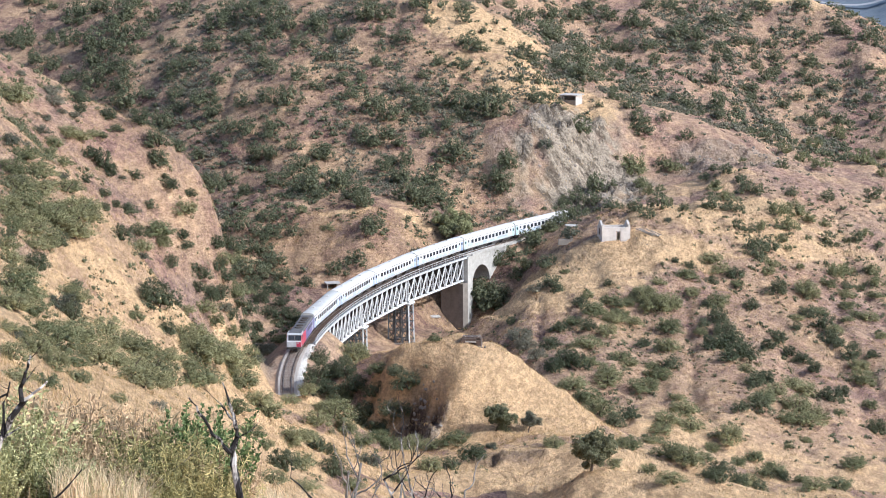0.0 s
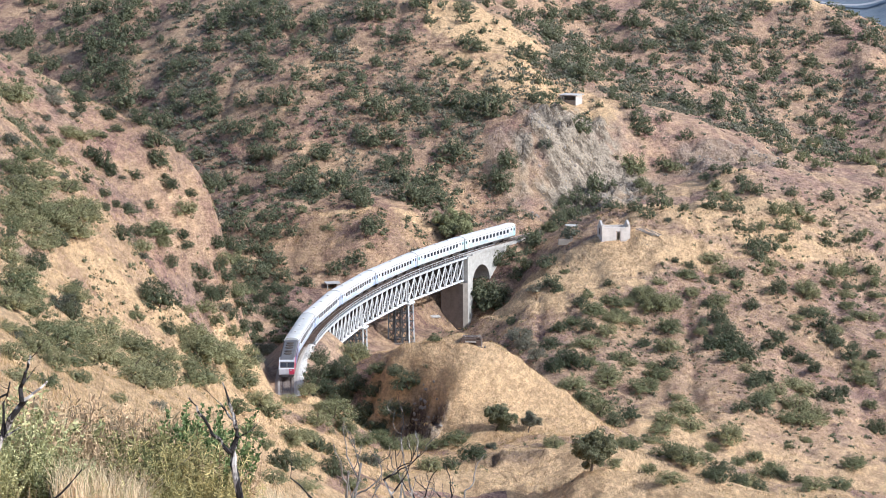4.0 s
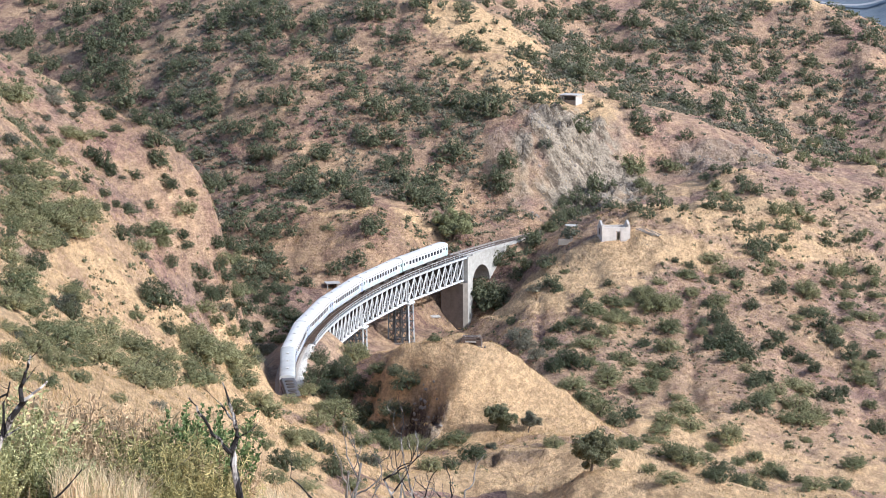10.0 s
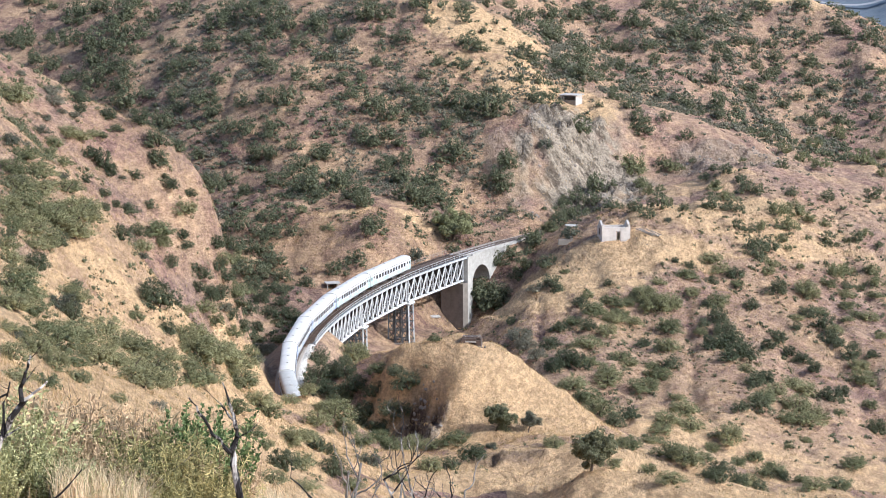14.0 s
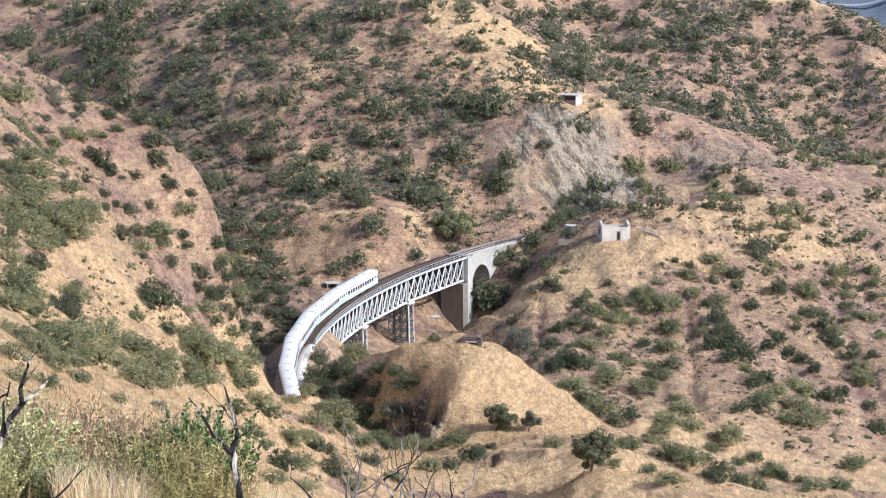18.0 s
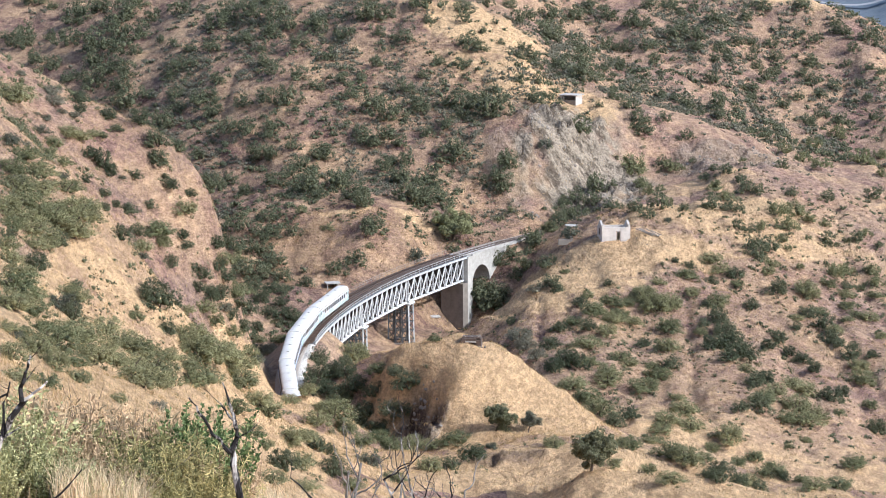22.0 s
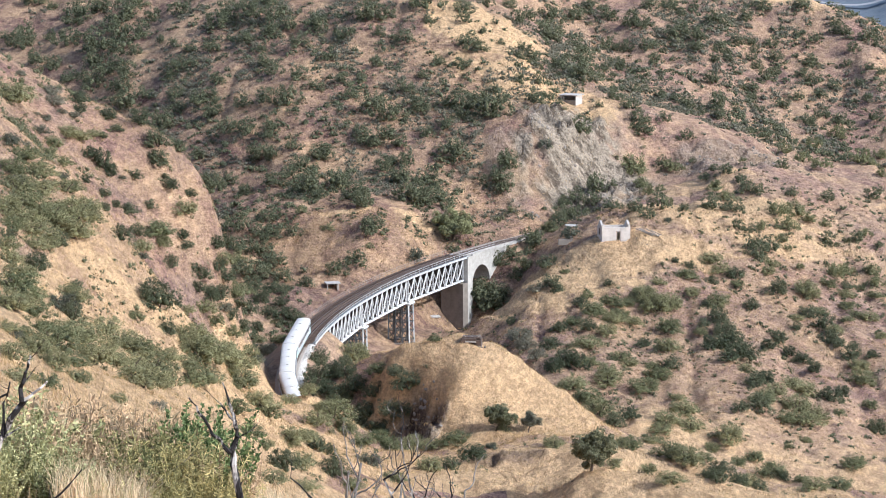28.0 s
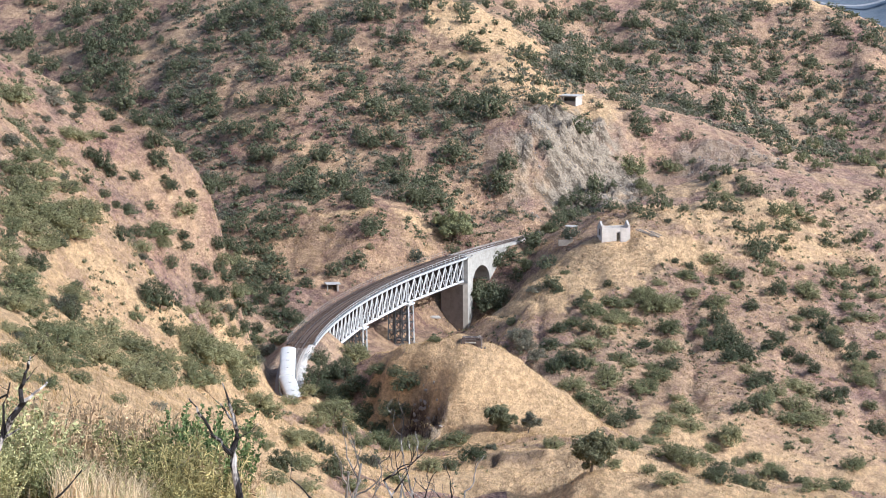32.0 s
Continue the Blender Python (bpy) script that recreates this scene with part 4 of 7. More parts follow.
HILL_TOP_SHRUBS = [(-63.8, 747.2, 6.4), (-57.5, 741.6, 6.7), (-52.2, 749.6, 5.9), (-48.7, 734.4, 7.5), (-49.7, 724, 5.2), (-45, 727.2, 4.9), (-40.8, 712, 6.1), (-28.9, 714.4, 4), (-27.8, 685.6, 3.4), (-21, 721.6, 7.3), (-16.1, 721.6, 4.1), (-5.6, 728.8, 9), (-3.9, 720, 3.2), (-18.3, 712, 3.2), (-11, 708, 4.5), (-18.7, 696.8, 3.2), (-36.5, 723.2, 6.5), (-50, 704.8, 4.1), (-47, 695.2, 4.1), (-39.5, 688, 5.6), (-48.4, 680, 5.5), (-41.9, 674.4, 6.4), (-54.8, 682.4, 4), (-18.7, 666.4, 7.6), (-13.4, 661.6, 6.3), (-6.7, 669.6, 4.6), (-5.9, 665.6, 5.4), (-10.6, 678.4, 4.6), (0.9, 666.4, 4.5), (-22.4, 687.2, 3.1), (-1.4, 696.8, 3.5), (-5.3, 689.6, 3.1), (-57, 723.2, 4.1)]
HILL_TOP_SHRUBS_MORE = [(-52.3, 715.2, 3.2), (-35.4, 682.4, 4.6), (-32.4, 702.4, 4.1), (-25.1, 675.2, 4)]
RIDGE_SHRUBS = [(5.9, 732.8, 5), (6.2, 721.6, 4.1), (7.3, 705.6, 6.4), (10.5, 703.2, 4.1), (16.3, 712.8, 2.4), (22.7, 712.8, 4.8), (21.7, 704.8, 3.2), (11.5, 718.4, 2.3), (4.9, 695.2, 4.7), (25.1, 711.2, 4.8), (27.8, 709.6, 2.2), (20.4, 686.4, 3.9), (26.8, 692.8, 4.1), (33.5, 718.4, 5.8), (32.3, 710.4, 3.2), (39.7, 712.8, 8.4), (24.9, 671.2, 5.5), (29.6, 683.2, 3.9), (31.2, 668, 2.1), (4.7, 666.4, 6.3), (7.8, 672.8, 3), (12.9, 660.8, 9.3), (14, 677.6, 3.4), (16.1, 668.8, 2.6), (11.6, 676, 2), (47.4, 695.2, 4.4), (42.8, 684, 2.2), (51.7, 689.6, 4.7), (53.6, 682.4, 5.6), (60.7, 684.8, 3.9), (56.3, 729.6, 4.3), (60.2, 736, 3), (63.9, 730.4, 4.3)]
BACK_HILL_SHRUBS = [(13.1, 764, 4.3), (22.4, 756.8, 5.5), (26.4, 776.8, 5.3), (34.7, 806.4, 7.6), (31.8, 756.8, 7.7), (40.2, 753.6, 4.4), (40.1, 736.8, 5.3), (43.3, 814.4, 7.7), (53.5, 816, 5.9), (53, 792, 7.2), (57.1, 788, 5.7), (48, 741.6, 3.7), (50.3, 739.2, 2.3), (53, 753.6, 5.5), (61.2, 808, 6.6), (64.8, 806.4, 6.5), (67.9, 824, 5.6), (63.9, 784, 5.7), (65.1, 765.6, 4.3), (48.5, 824, 5.6), (20.7, 792, 5.4)]
BACK_SLOPE_SHRUBS = [(74.7, 826.4, 5.6), (78, 821.6, 4.1), (74.7, 795.2, 8.6), (80.6, 791.2, 5.4), (87.6, 808, 5.8), (78.6, 780, 4.6), (87.3, 787.2, 4.6), (93.7, 796.8, 4.7), (98.9, 802.4, 3.6), (99.5, 799.2, 3.2), (99.2, 820.8, 5.9), (105.8, 806.4, 5.1), (106.2, 795.2, 5), (104.1, 785.6, 4.6), (98.9, 786.4, 4.6), (97.5, 790.4, 4.5), (100.5, 777.6, 5.3), (89.4, 781.6, 3.5), (84.4, 776, 3.9), (81.9, 760, 4.8), (116.1, 795.2, 6.8), (112.9, 784.8, 4.6), (115, 780.8, 4.6), (121.8, 778.4, 3.9), (128.3, 817.6, 4.1), (135.4, 827.2, 1.9), (127.7, 812.8, 4.8), (130.7, 812, 3.7), (136.8, 807.2, 5.8)]
BACK_FOOT_SHRUBS = [(138.9, 803.2, 2.9), (131.2, 800, 4), (128.7, 795.2, 3.2), (134.4, 786.4, 3.6), (137.6, 784, 3.5), (129.8, 779.2, 3.5), (130.3, 765.6, 3.5), (103.4, 759.2, 5.5), (94.9, 767.2, 6.3), (94.2, 761.6, 4.5), (94.8, 752, 4.4), (80, 726.4, 5.9), (70.4, 720.8, 4.6), (74.3, 718.4, 3.3), (86.4, 738.4, 3.3), (108.8, 767.2, 4.5), (116.2, 770.4, 4.5), (113.8, 753.6, 3.4), (130.6, 751.2, 4.4), (120.2, 750.4, 5.1), (109.4, 746.4, 4.4), (79.8, 716.8, 4.9), (119.8, 808.8, 4.4), (115, 813.6, 4), (106.1, 832, 5.2), (119.1, 831.2, 5.6)]
SPUR_SHRUBS = [(-56.8, 396.8, 3.2), (-54.6, 397.6, 4.2), (-53.3, 397.6, 2.9), (-49.9, 401.6, 2.6), (-53.8, 409.6, 2.4), (-44.8, 406.4, 3), (-45.6, 407.2, 1.5), (-39.6, 420, 5.6), (-42, 410.4, 2.4), (-47.4, 400, 2.6), (-50.2, 393.6, 3.2), (-47.4, 347.2, 1.7), (-51.7, 391.2, 1.8), (-44.1, 339.2, 3.4), (-48.2, 391.2, 3.4), (-42.6, 401.6, 2.9), (-41.7, 401.6, 2.4), (-46.8, 408, 3.7), (-47, 410.4, 4.2), (-44.4, 416.8, 3.4), (-65.3, 661.6, 3.9), (-52.6, 299, 2.5), (-48.5, 310.4, 3.3), (-53.3, 390.4, 2), (-55.3, 404.8, 1.8), (-56, 388, 1.8)]
SPUR_GREEN = [(-67.3, 391.2, 4.1), (-58.3, 398.4, 2.4), (-59.8, 396.8, 2.3), (-56.8, 404, 1.8), (-60.9, 388.8, 2.3), (-57.1, 359.2, 2.1), (-58.8, 383.2, 2.3), (-56.9, 338.4, 2.9), (-48.3, 336.8, 2.5), (-42.5, 405.6, 3), (-46.1, 396, 3.3), (-45.2, 396, 2.4), (-47.3, 388.8, 2.3), (-52.7, 310.4, 3.3), (-50.9, 321.6, 3.7), (-48.6, 328, 3.7), (-47.3, 331.2, 2.3), (-48, 320.8, 3.4), (-50.2, 303.2, 2.2), (-55, 311.2, 3), (-53.8, 321.6, 3.4), (-56.2, 327.2, 3), (-53.5, 331.2, 3), (-51.6, 338.4, 2.8), (-57.9, 332.8, 2.6), (-55.1, 336.8, 2.6)]
SPUR_GREY = [(-64, 407.2, 3.3), (-63, 403.2, 3.8), (-63.2, 396, 1.8), (-61.4, 401.6, 1.6), (-59.9, 404, 1.8), (-69, 407.2, 1.8), (-64.4, 395.2, 1.1), (-51.7, 399.2, 1.3), (-51.5, 345.6, 1.4), (-53, 332.8, 1.2), (-56.6, 329.6, 2.3), (-52.7, 343.2, 2), (-63, 388.8, 3), (-59, 340, 2.6), (-58.7, 349.6, 1.9)]
HILL_SHRUBS = [(-55.4, 641.6, 4.1), (-46.3, 659.2, 4.8), (-48, 652, 5.6), (-44.9, 648.8, 3.8), (-39, 649.6, 3.8), (-32.8, 644.8, 4.7), (-30.6, 644.8, 5.3), (-36.9, 639.2, 5.2), (-39.5, 633.6, 3.8), (-42.9, 630.4, 5.2), (-50.3, 632, 3.2), (-33.8, 620, 6.8), (-31.4, 615.2, 3.6), (-25.6, 627.2, 4.9), (-26.9, 624, 6), (-21.5, 611.2, 6.4), (-19.8, 604, 4.4), (-19.8, 650.4, 4.7), (-17.6, 649.6, 4.4), (-21.4, 653.6, 4.5), (-14.7, 652, 5), (-10.9, 647.2, 3.8), (-15, 634.4, 4.9), (-13.7, 638.4, 3.2), (-9.3, 636.8, 4.1), (-9.8, 625.6, 4.8), (-12, 627.2, 3.7), (-4.1, 626.4, 6), (-8.3, 615.2, 6.7)]
HILL_FOOT_SHRUBS = [(-2, 617.6, 5.4), (-5.5, 615.2, 4.5), (-4.3, 652, 3.3), (3.1, 641.6, 7.6), (0.9, 655.2, 3.9), (-42, 604.8, 4.4), (-43.5, 596.8, 5.2), (-40.8, 596.8, 4.4), (-36, 596, 3.5), (-49.3, 601.6, 5.8), (-16.7, 589.6, 5.7), (-17.4, 592, 3.5), (-57.6, 669.6, 4.9), (-52.7, 664.8, 4.8), (16.1, 636.8, 6.4), (14.1, 632.8, 6.3), (14.8, 631.2, 4.3), (4.6, 660, 3.9)]
CLIFF_SHRUBS = [(37.2, 666.4, 8.5), (54.9, 679.2, 7.1), (53.1, 680, 4.6), (59.6, 670.4, 5.5), (39.1, 640.8, 7.3), (38.4, 633.6, 5.2), (34.3, 636.8, 6.1), (31.3, 636, 4.6), (40.9, 605.6, 5), (44.4, 621.6, 2.6), (46.3, 595.2, 4.9), (48.8, 589.6, 4.3), (52.1, 599.2, 5.7), (44.2, 644.8, 2.6), (31, 628.8, 6), (21.6, 604.8, 8.6), (10.3, 588, 8.6), (13.7, 589.6, 5.7), (12.4, 597.6, 4.7), (20.8, 602.4, 3.6), (24.7, 580.8, 6.1), (24.4, 556.8, 4.8), (25.8, 553.6, 2.8), (37.2, 552.8, 2.5), (15.1, 544.8, 2.8)]
BANK_GREEN = [(50.8, 664, 8.5), (52.1, 651.2, 4.7), (52.6, 639.2, 3.8), (56.1, 642.4, 2.6), (26.8, 614.4, 4.5), (17.2, 624.8, 3.1), (13.6, 620.8, 2), (23.2, 611.2, 3.6), (19.9, 595.2, 4.4), (28.1, 568, 2.1), (-34.3, 603.2, 3), (-17.3, 584.8, 2.1), (-27.7, 594.4, 3)]
HOUSE_SHRUBS = [(66.6, 680, 4.9), (67.1, 668.8, 2.4), (70.8, 647.2, 3.8), (72.9, 639.2, 5.2), (75.8, 632.8, 4), (75.9, 621.6, 5.4), (78.8, 620, 4.5), (67.7, 644.8, 3.8), (65.7, 604.8, 5.8), (69.7, 607.2, 3.6), (71.7, 603.2, 5.2), (58.2, 598.4, 3.5), (92.5, 713.6, 5.2), (97.2, 712, 3.2), (96.9, 722.4, 3.3), (87.3, 710.4, 2.9), (89.8, 656.8, 4.5), (87.8, 623.2, 4), (97.8, 629.6, 4.9), (112.9, 646.4, 6.8), (70.1, 588.8, 3.8), (73.1, 589.6, 4.3), (72.6, 579.2, 5), (76.8, 580.8, 6.6), (92.9, 596.8, 5.7), (100.7, 602.4, 4.4), (106.1, 601.6, 3), (73.4, 576.8, 6.1), (75.9, 560, 4.9)]
HOUSE_GREEN = [(61.7, 668, 5.5), (68.9, 628.8, 4.6), (70.3, 615.2, 4.5), (54.9, 604.8, 3), (80.1, 663.2, 2.1), (96, 696.8, 4.1), (107.6, 721.6, 5.2), (100.9, 697.6, 5.1), (103.3, 680, 5.6), (118.4, 702.4, 7.3), (126.2, 720, 5.2), (116.6, 737.6, 5.4), (121.3, 686.4, 3.4), (81.9, 607.2, 5.8), (86.9, 611.2, 5.9), (82.6, 596.8, 5.7), (80.2, 588.8, 3.5), (89.5, 607.2, 3.6), (93.6, 608.8, 3.1), (103.8, 608.8, 3.6), (76, 592.8, 3.5), (81.7, 584.8, 2.1), (87.9, 595.2, 1.9), (98.6, 602.4, 2.2)]
STREAM_SHRUBS = [(-44.9, 301.6, 1.8), (-37.3, 322.4, 5.5), (-35.6, 318.4, 2.5), (-36.7, 244, 2.5), (-37.8, 400, 3.5), (-43.7, 394.4, 3.1), (-37.1, 406.4, 3.2), (-47.9, 289, 3.4), (-45.7, 580, 6.9), (-42, 584, 5.6), (-37.3, 576.8, 3.7), (-39.5, 586.4, 4.3), (-33.1, 407.2, 3), (-31.6, 570.4, 3.4), (-24.9, 576, 4.2), (-20.8, 579.2, 4.8), (-35.9, 550.4, 5.3), (-32.4, 548, 4), (-23.8, 472, 4.8), (-22.5, 439.2, 5.3), (-19.5, 440.8, 4.3), (-19.4, 484.8, 3.6), (-16.3, 497.6, 3), (-34.7, 404, 3), (-40.3, 400.8, 2.4), (-38.1, 400.8, 2.4)]
STRAW_SLOPE_GREEN = [(-41.3, 239, 3.4), (-39.2, 224, 2.4), (-38.4, 230, 2.2), (-44.3, 293, 3), (-39.4, 312.8, 1.6), (-35.4, 259, 2.5), (-33.1, 253, 2.7), (-31.3, 250, 2.6), (-30.2, 251, 2.1), (-31.7, 224, 2.2), (-34.4, 232, 2.8), (-26.6, 169, 2.3), (-35.5, 230, 2.2), (-25.9, 156, 1.7), (-25.7, 146, 1.4), (-36.5, 223, 1.6), (-30.3, 237, 2.8), (-28.8, 243, 2.9), (-32.7, 320, 3.1), (-33, 327.2, 2.4), (-38.6, 396, 2.9), (-31.2, 319.2, 4.4), (-32.5, 311.2, 2.6), (-29.9, 329.6, 3.2), (-24.5, 155, 1.5), (-36.4, 408.8, 2.4)]
CUTTING_GREEN = [(-49, 588, 5.1), (-34.7, 409.6, 3.4), (-35.5, 537.6, 2.7), (-18, 492.8, 4.5), (-11.3, 432, 2.2), (-1.4, 428.8, 1.5), (-28.5, 332.8, 4), (-26.8, 328, 3.5), (-21.1, 159, 0.8), (-21.4, 174, 2.2), (-27, 238, 2.3), (-31.3, 308.8, 3.7), (-26.9, 315.2, 2.8), (-24.4, 323.2, 2.8), (-23.3, 323.2, 2.4), (-24.7, 391.2, 2), (-19.4, 242, 1.8), (-19.7, 321.6, 3.3), (-18.4, 335.2, 2.2), (-14.7, 251, 2.2), (-17.9, 434.4, 3.8), (-17.4, 391.2, 4.5)]
SCATTERED_GREY = [(-38.6, 250, 3.7), (-35.9, 402.4, 3), (-27.9, 160, 1.2), (-42.8, 350.4, 2.1), (-31.1, 404.8, 3), (-37.8, 523.2, 5.1), (-6.6, 589.6, 4.9), (-19.6, 168, 1.2), (-10.6, 353.6, 3.4), (20.6, 556.8, 3.3), (16.5, 528, 5.6), (17.5, 520.8, 4.3), (19.2, 502.4, 3.7), (26.6, 646.4, 3.8), (30.4, 588, 4.6), (53.4, 588, 2.1), (7.5, 378.4, 1.9)]
SLOPE_SHRUBS = [(22.6, 514.4, 4.3), (25, 527.2, 3.9), (30.1, 539.2, 3.5), (30.9, 524.8, 3.4), (42.5, 518.4, 3.1), (24.6, 495.2, 5.2), (27.1, 493.6, 4.8), (22.3, 492.8, 4.8), (46.5, 497.6, 4.1), (56.4, 564.8, 3.1), (53.2, 565.6, 2.2), (61.2, 560.8, 2.8), (67, 566.4, 4.2), (58.1, 543.2, 2.7), (68.5, 546.4, 3.4), (59.6, 533.6, 5.1), (56.3, 531.2, 2.7), (60.1, 527.2, 5.8), (56.5, 516, 5), (60.6, 518.4, 6.2), (61.4, 504.8, 6), (58.3, 500, 4.1), (69.1, 521.6, 4.1), (72.5, 531.2, 3.9), (81.3, 548, 4.8), (77.5, 538.4, 2.7), (84.3, 542.4, 5.2), (84.2, 533.6, 4.7), (92.5, 528, 2.9)]
SLOPE_GREEN = [(31.9, 543.2, 2.7), (32.6, 533.6, 5.1), (28.1, 528.8, 3.9), (30.1, 511.2, 5.4), (35, 523.2, 4.3), (36.7, 530.4, 3.9), (38.2, 534.4, 4.4), (41.1, 532, 3.2), (36.8, 541.6, 4), (40.4, 540, 4), (44.3, 542.4, 5.7), (47.2, 539.2, 6.4), (50.1, 541.6, 5.2), (44.5, 545.6, 4), (35.9, 500.8, 3.7), (37.4, 497.6, 3.7), (29.2, 495.2, 3.6), (48.8, 529.6, 5.1), (46.7, 512.8, 4.2), (42.7, 499.2, 3), (33, 492, 3.6), (48.3, 552.8, 2.8)]
VALLEY_GREEN = [(55.1, 558.4, 4.1), (62.1, 570.4, 4.7), (63.9, 568, 4.2), (67.3, 563.2, 2.8), (76.5, 575.2, 3.4), (75.3, 571.2, 2.9), (83.3, 576.8, 2), (83.1, 565.6, 5.4), (84.4, 563.2, 3.4), (91.6, 578.4, 5.6), (95, 583.2, 4.3), (101.7, 583.2, 4.3), (101.4, 577.6, 4.2), (89.2, 571.2, 3.4), (92.8, 568.8, 3.4), (92.3, 561.6, 3.4), (100.4, 571.2, 2.9), (92.8, 556.8, 2.6), (90.4, 549.6, 2.3), (95.5, 553.6, 4.1), (60.7, 544, 4.7), (55.5, 548.8, 3.3), (84.5, 552.8, 4.1), (85.6, 539.2, 3.5), (88.3, 520.8, 5), (61.4, 496.8, 3.2), (96.5, 540.8, 2.7), (55.3, 527.2, 2.7), (78.2, 544, 2.7), (98.1, 577.6, 2.1)]
VALLEY_SHRUBS = [(94.4, 575.2, 3.4), (87.3, 525.6, 4.6), (73.7, 520, 3.4), (75.8, 517.6, 3.8), (77.2, 510.4, 3.3), (88.9, 532, 2.7), (85.2, 530.4, 3.4), (-15.1, 230, 3.2), (-14.4, 320.8, 3.9), (-16.1, 340.8, 2.5), (-5.8, 422.4, 5.1), (4.5, 369.6, 4.5), (31.6, 454.4, 4), (34.7, 457.6, 4), (62.2, 489.6, 4.3), (65, 493.6, 4.3), (57.4, 472.8, 3.5), (61.5, 474.4, 5.7), (78.2, 493.6, 5), (81.3, 499.2, 3.7), (86.2, 486.4, 5), (39.6, 366.4, 2.7), (42.4, 372, 4), (37.6, 332.8, 3.2), (44.4, 364, 3.5), (46.8, 362.4, 3.2), (52.3, 375.2, 2.4)]
MOUND_GREEN = [(-10.4, 394.4, 3.8), (-4.9, 404.8, 3.6), (-9.3, 393.6, 2.9), (2.4, 398.4, 4.1), (17.1, 376.8, 3.3), (25.3, 360, 2.3), (25.7, 482.4, 4.7), (28.2, 477.6, 4.9), (29.9, 468.8, 5.6), (27.6, 380.8, 2.8), (29.2, 381.6, 3.4), (40.4, 452, 4), (33.9, 395.2, 2.9), (39.9, 486.4, 5.8), (43.4, 493.6, 4.8), (32.8, 488.8, 5.2), (34.9, 376, 3.8), (28.6, 339.2, 2.2), (30.7, 328, 3.4), (41.7, 456, 4.4)]
KNOLL_GREEN = [(65.8, 484.8, 4.7), (70.5, 496, 4.3), (73, 496, 4.8), (62.6, 479.2, 4.6), (69.5, 480.8, 5.3), (70.2, 473.6, 4.8), (73.1, 480.8, 4.7), (66.5, 472.8, 3.5), (78.8, 486.4, 2.5), (87.5, 512, 5), (87.3, 500, 3), (76.1, 452, 4.6), (69, 464.8, 1.9), (64.7, 457.6, 1.7), (53, 452.8, 5.4), (46.1, 456.8, 4.4), (49.5, 448.8, 2.9), (37.2, 372.8, 5.2), (40.2, 378.4, 2.8), (46.2, 382.4, 2.8), (57.2, 448, 3.3), (50.8, 376.8, 3.7), (55.9, 367.2, 3.2), (55.1, 373.6, 2.1), (60.4, 371.2, 3.8), (45.9, 368.8, 3.3), (46.3, 470.4, 5), (46.1, 480, 2.4)]
MOUND_SHADE_SHRUBS = [(-18.5, 434.4, 5), (-15.4, 434.4, 5), (-13.2, 426.4, 4.5), (-11.8, 428, 4.1), (-9, 422.4, 4.1), (-14.2, 425.6, 4.1), (-17.1, 438.4, 3.8), (-8.2, 425.6, 3.3), (-21.1, 436.8, 4.4), (1.1, 367.2, 3.2), (-17, 328, 3.2), (-10.9, 421.6, 3.9), (-6.7, 420, 3.7)]
MOUND_FOOT_GREEN = [(-19.9, 384, 4.1), (-15.5, 389.6, 3.8), (-12.6, 384, 3.4), (-7.5, 392.8, 3.6), (-2, 397.6, 3.3), (-9.8, 173, 1.7), (-12, 320, 2.8), (-18.9, 391.2, 3.6), (-22.8, 412.8, 3.2), (-17.9, 246, 1.7), (-11.7, 166, 1.7), (-6.7, 345.6, 2.9), (-2, 361.6, 3.4)]
UNDER_BRIDGE_SHRUBS = [(9.6, 588, 7.8), (13, 588.8, 5.9), (8.9, 591.2, 5.4), (13.1, 597.6, 4.9), (16.6, 598.4, 4.7), (2.2, 602.4, 3.3), (17.8, 594.4, 3.5)]
GULLY_SIDE_SHRUBS = [(-35.9, 408, 3.7), (-36.4, 403.2, 3.7), (-34.2, 408.8, 3.8), (-43.2, 547.2, 4.3), (-40.8, 539.2, 3.7), (-39, 401.6, 3.1), (-39.6, 398.4, 2.7), (-41.4, 556.8, 4.6), (-39.2, 552, 3.8), (-36.2, 412.8, 3.8), (-47.9, 592, 5.4), (-43.9, 592, 4.6), (-37.3, 408.8, 3.2), (-44, 566.4, 5.2), (-39.2, 562.4, 3.9), (-49.4, 584.8, 4.8), (-36.9, 556, 3.6), (-36.1, 564, 3.4)]
GULLY_SIDE_GREEN = [(-34.5, 400.8, 3.1), (-32, 404, 3), (-36.9, 397.6, 2.9), (-40.4, 387.2, 2.8), (-34.3, 321.6, 2.7), (-34.9, 394.4, 2.9), (-34.2, 307.2, 2.7), (-32.4, 397.6, 2.7), (-40.4, 533.6, 3.4), (-32, 328, 2.4)]
STRAW_SLOPE_MORE = [(-47, 267, 3.1), (-43.2, 250, 2.9), (-28.5, 160, 1.5), (-27.6, 161, 1.9), (-33.4, 229, 2.6), (-32.8, 240, 2.2), (-50.8, 307.2, 3.5), (-49.4, 320.8, 3.7), (-53, 304, 2.9), (-49.2, 308, 3), (-50.8, 287, 2.8), (-22.4, 129, 1.5), (-22.2, 137, 1.6), (-23.2, 156, 1.4), (-24.7, 164, 1.7), (-31.1, 233, 2.4), (-39.9, 240, 2.2)]
TRACKSIDE_SHRUBS = [(*rail(q, off)[0].xy, w) for q, off, w in ((127.5, 5.0, 4.6), (131, 5.2, 5.2), (136, 5.2, 5.4), (141, 5.4, 5.6))]


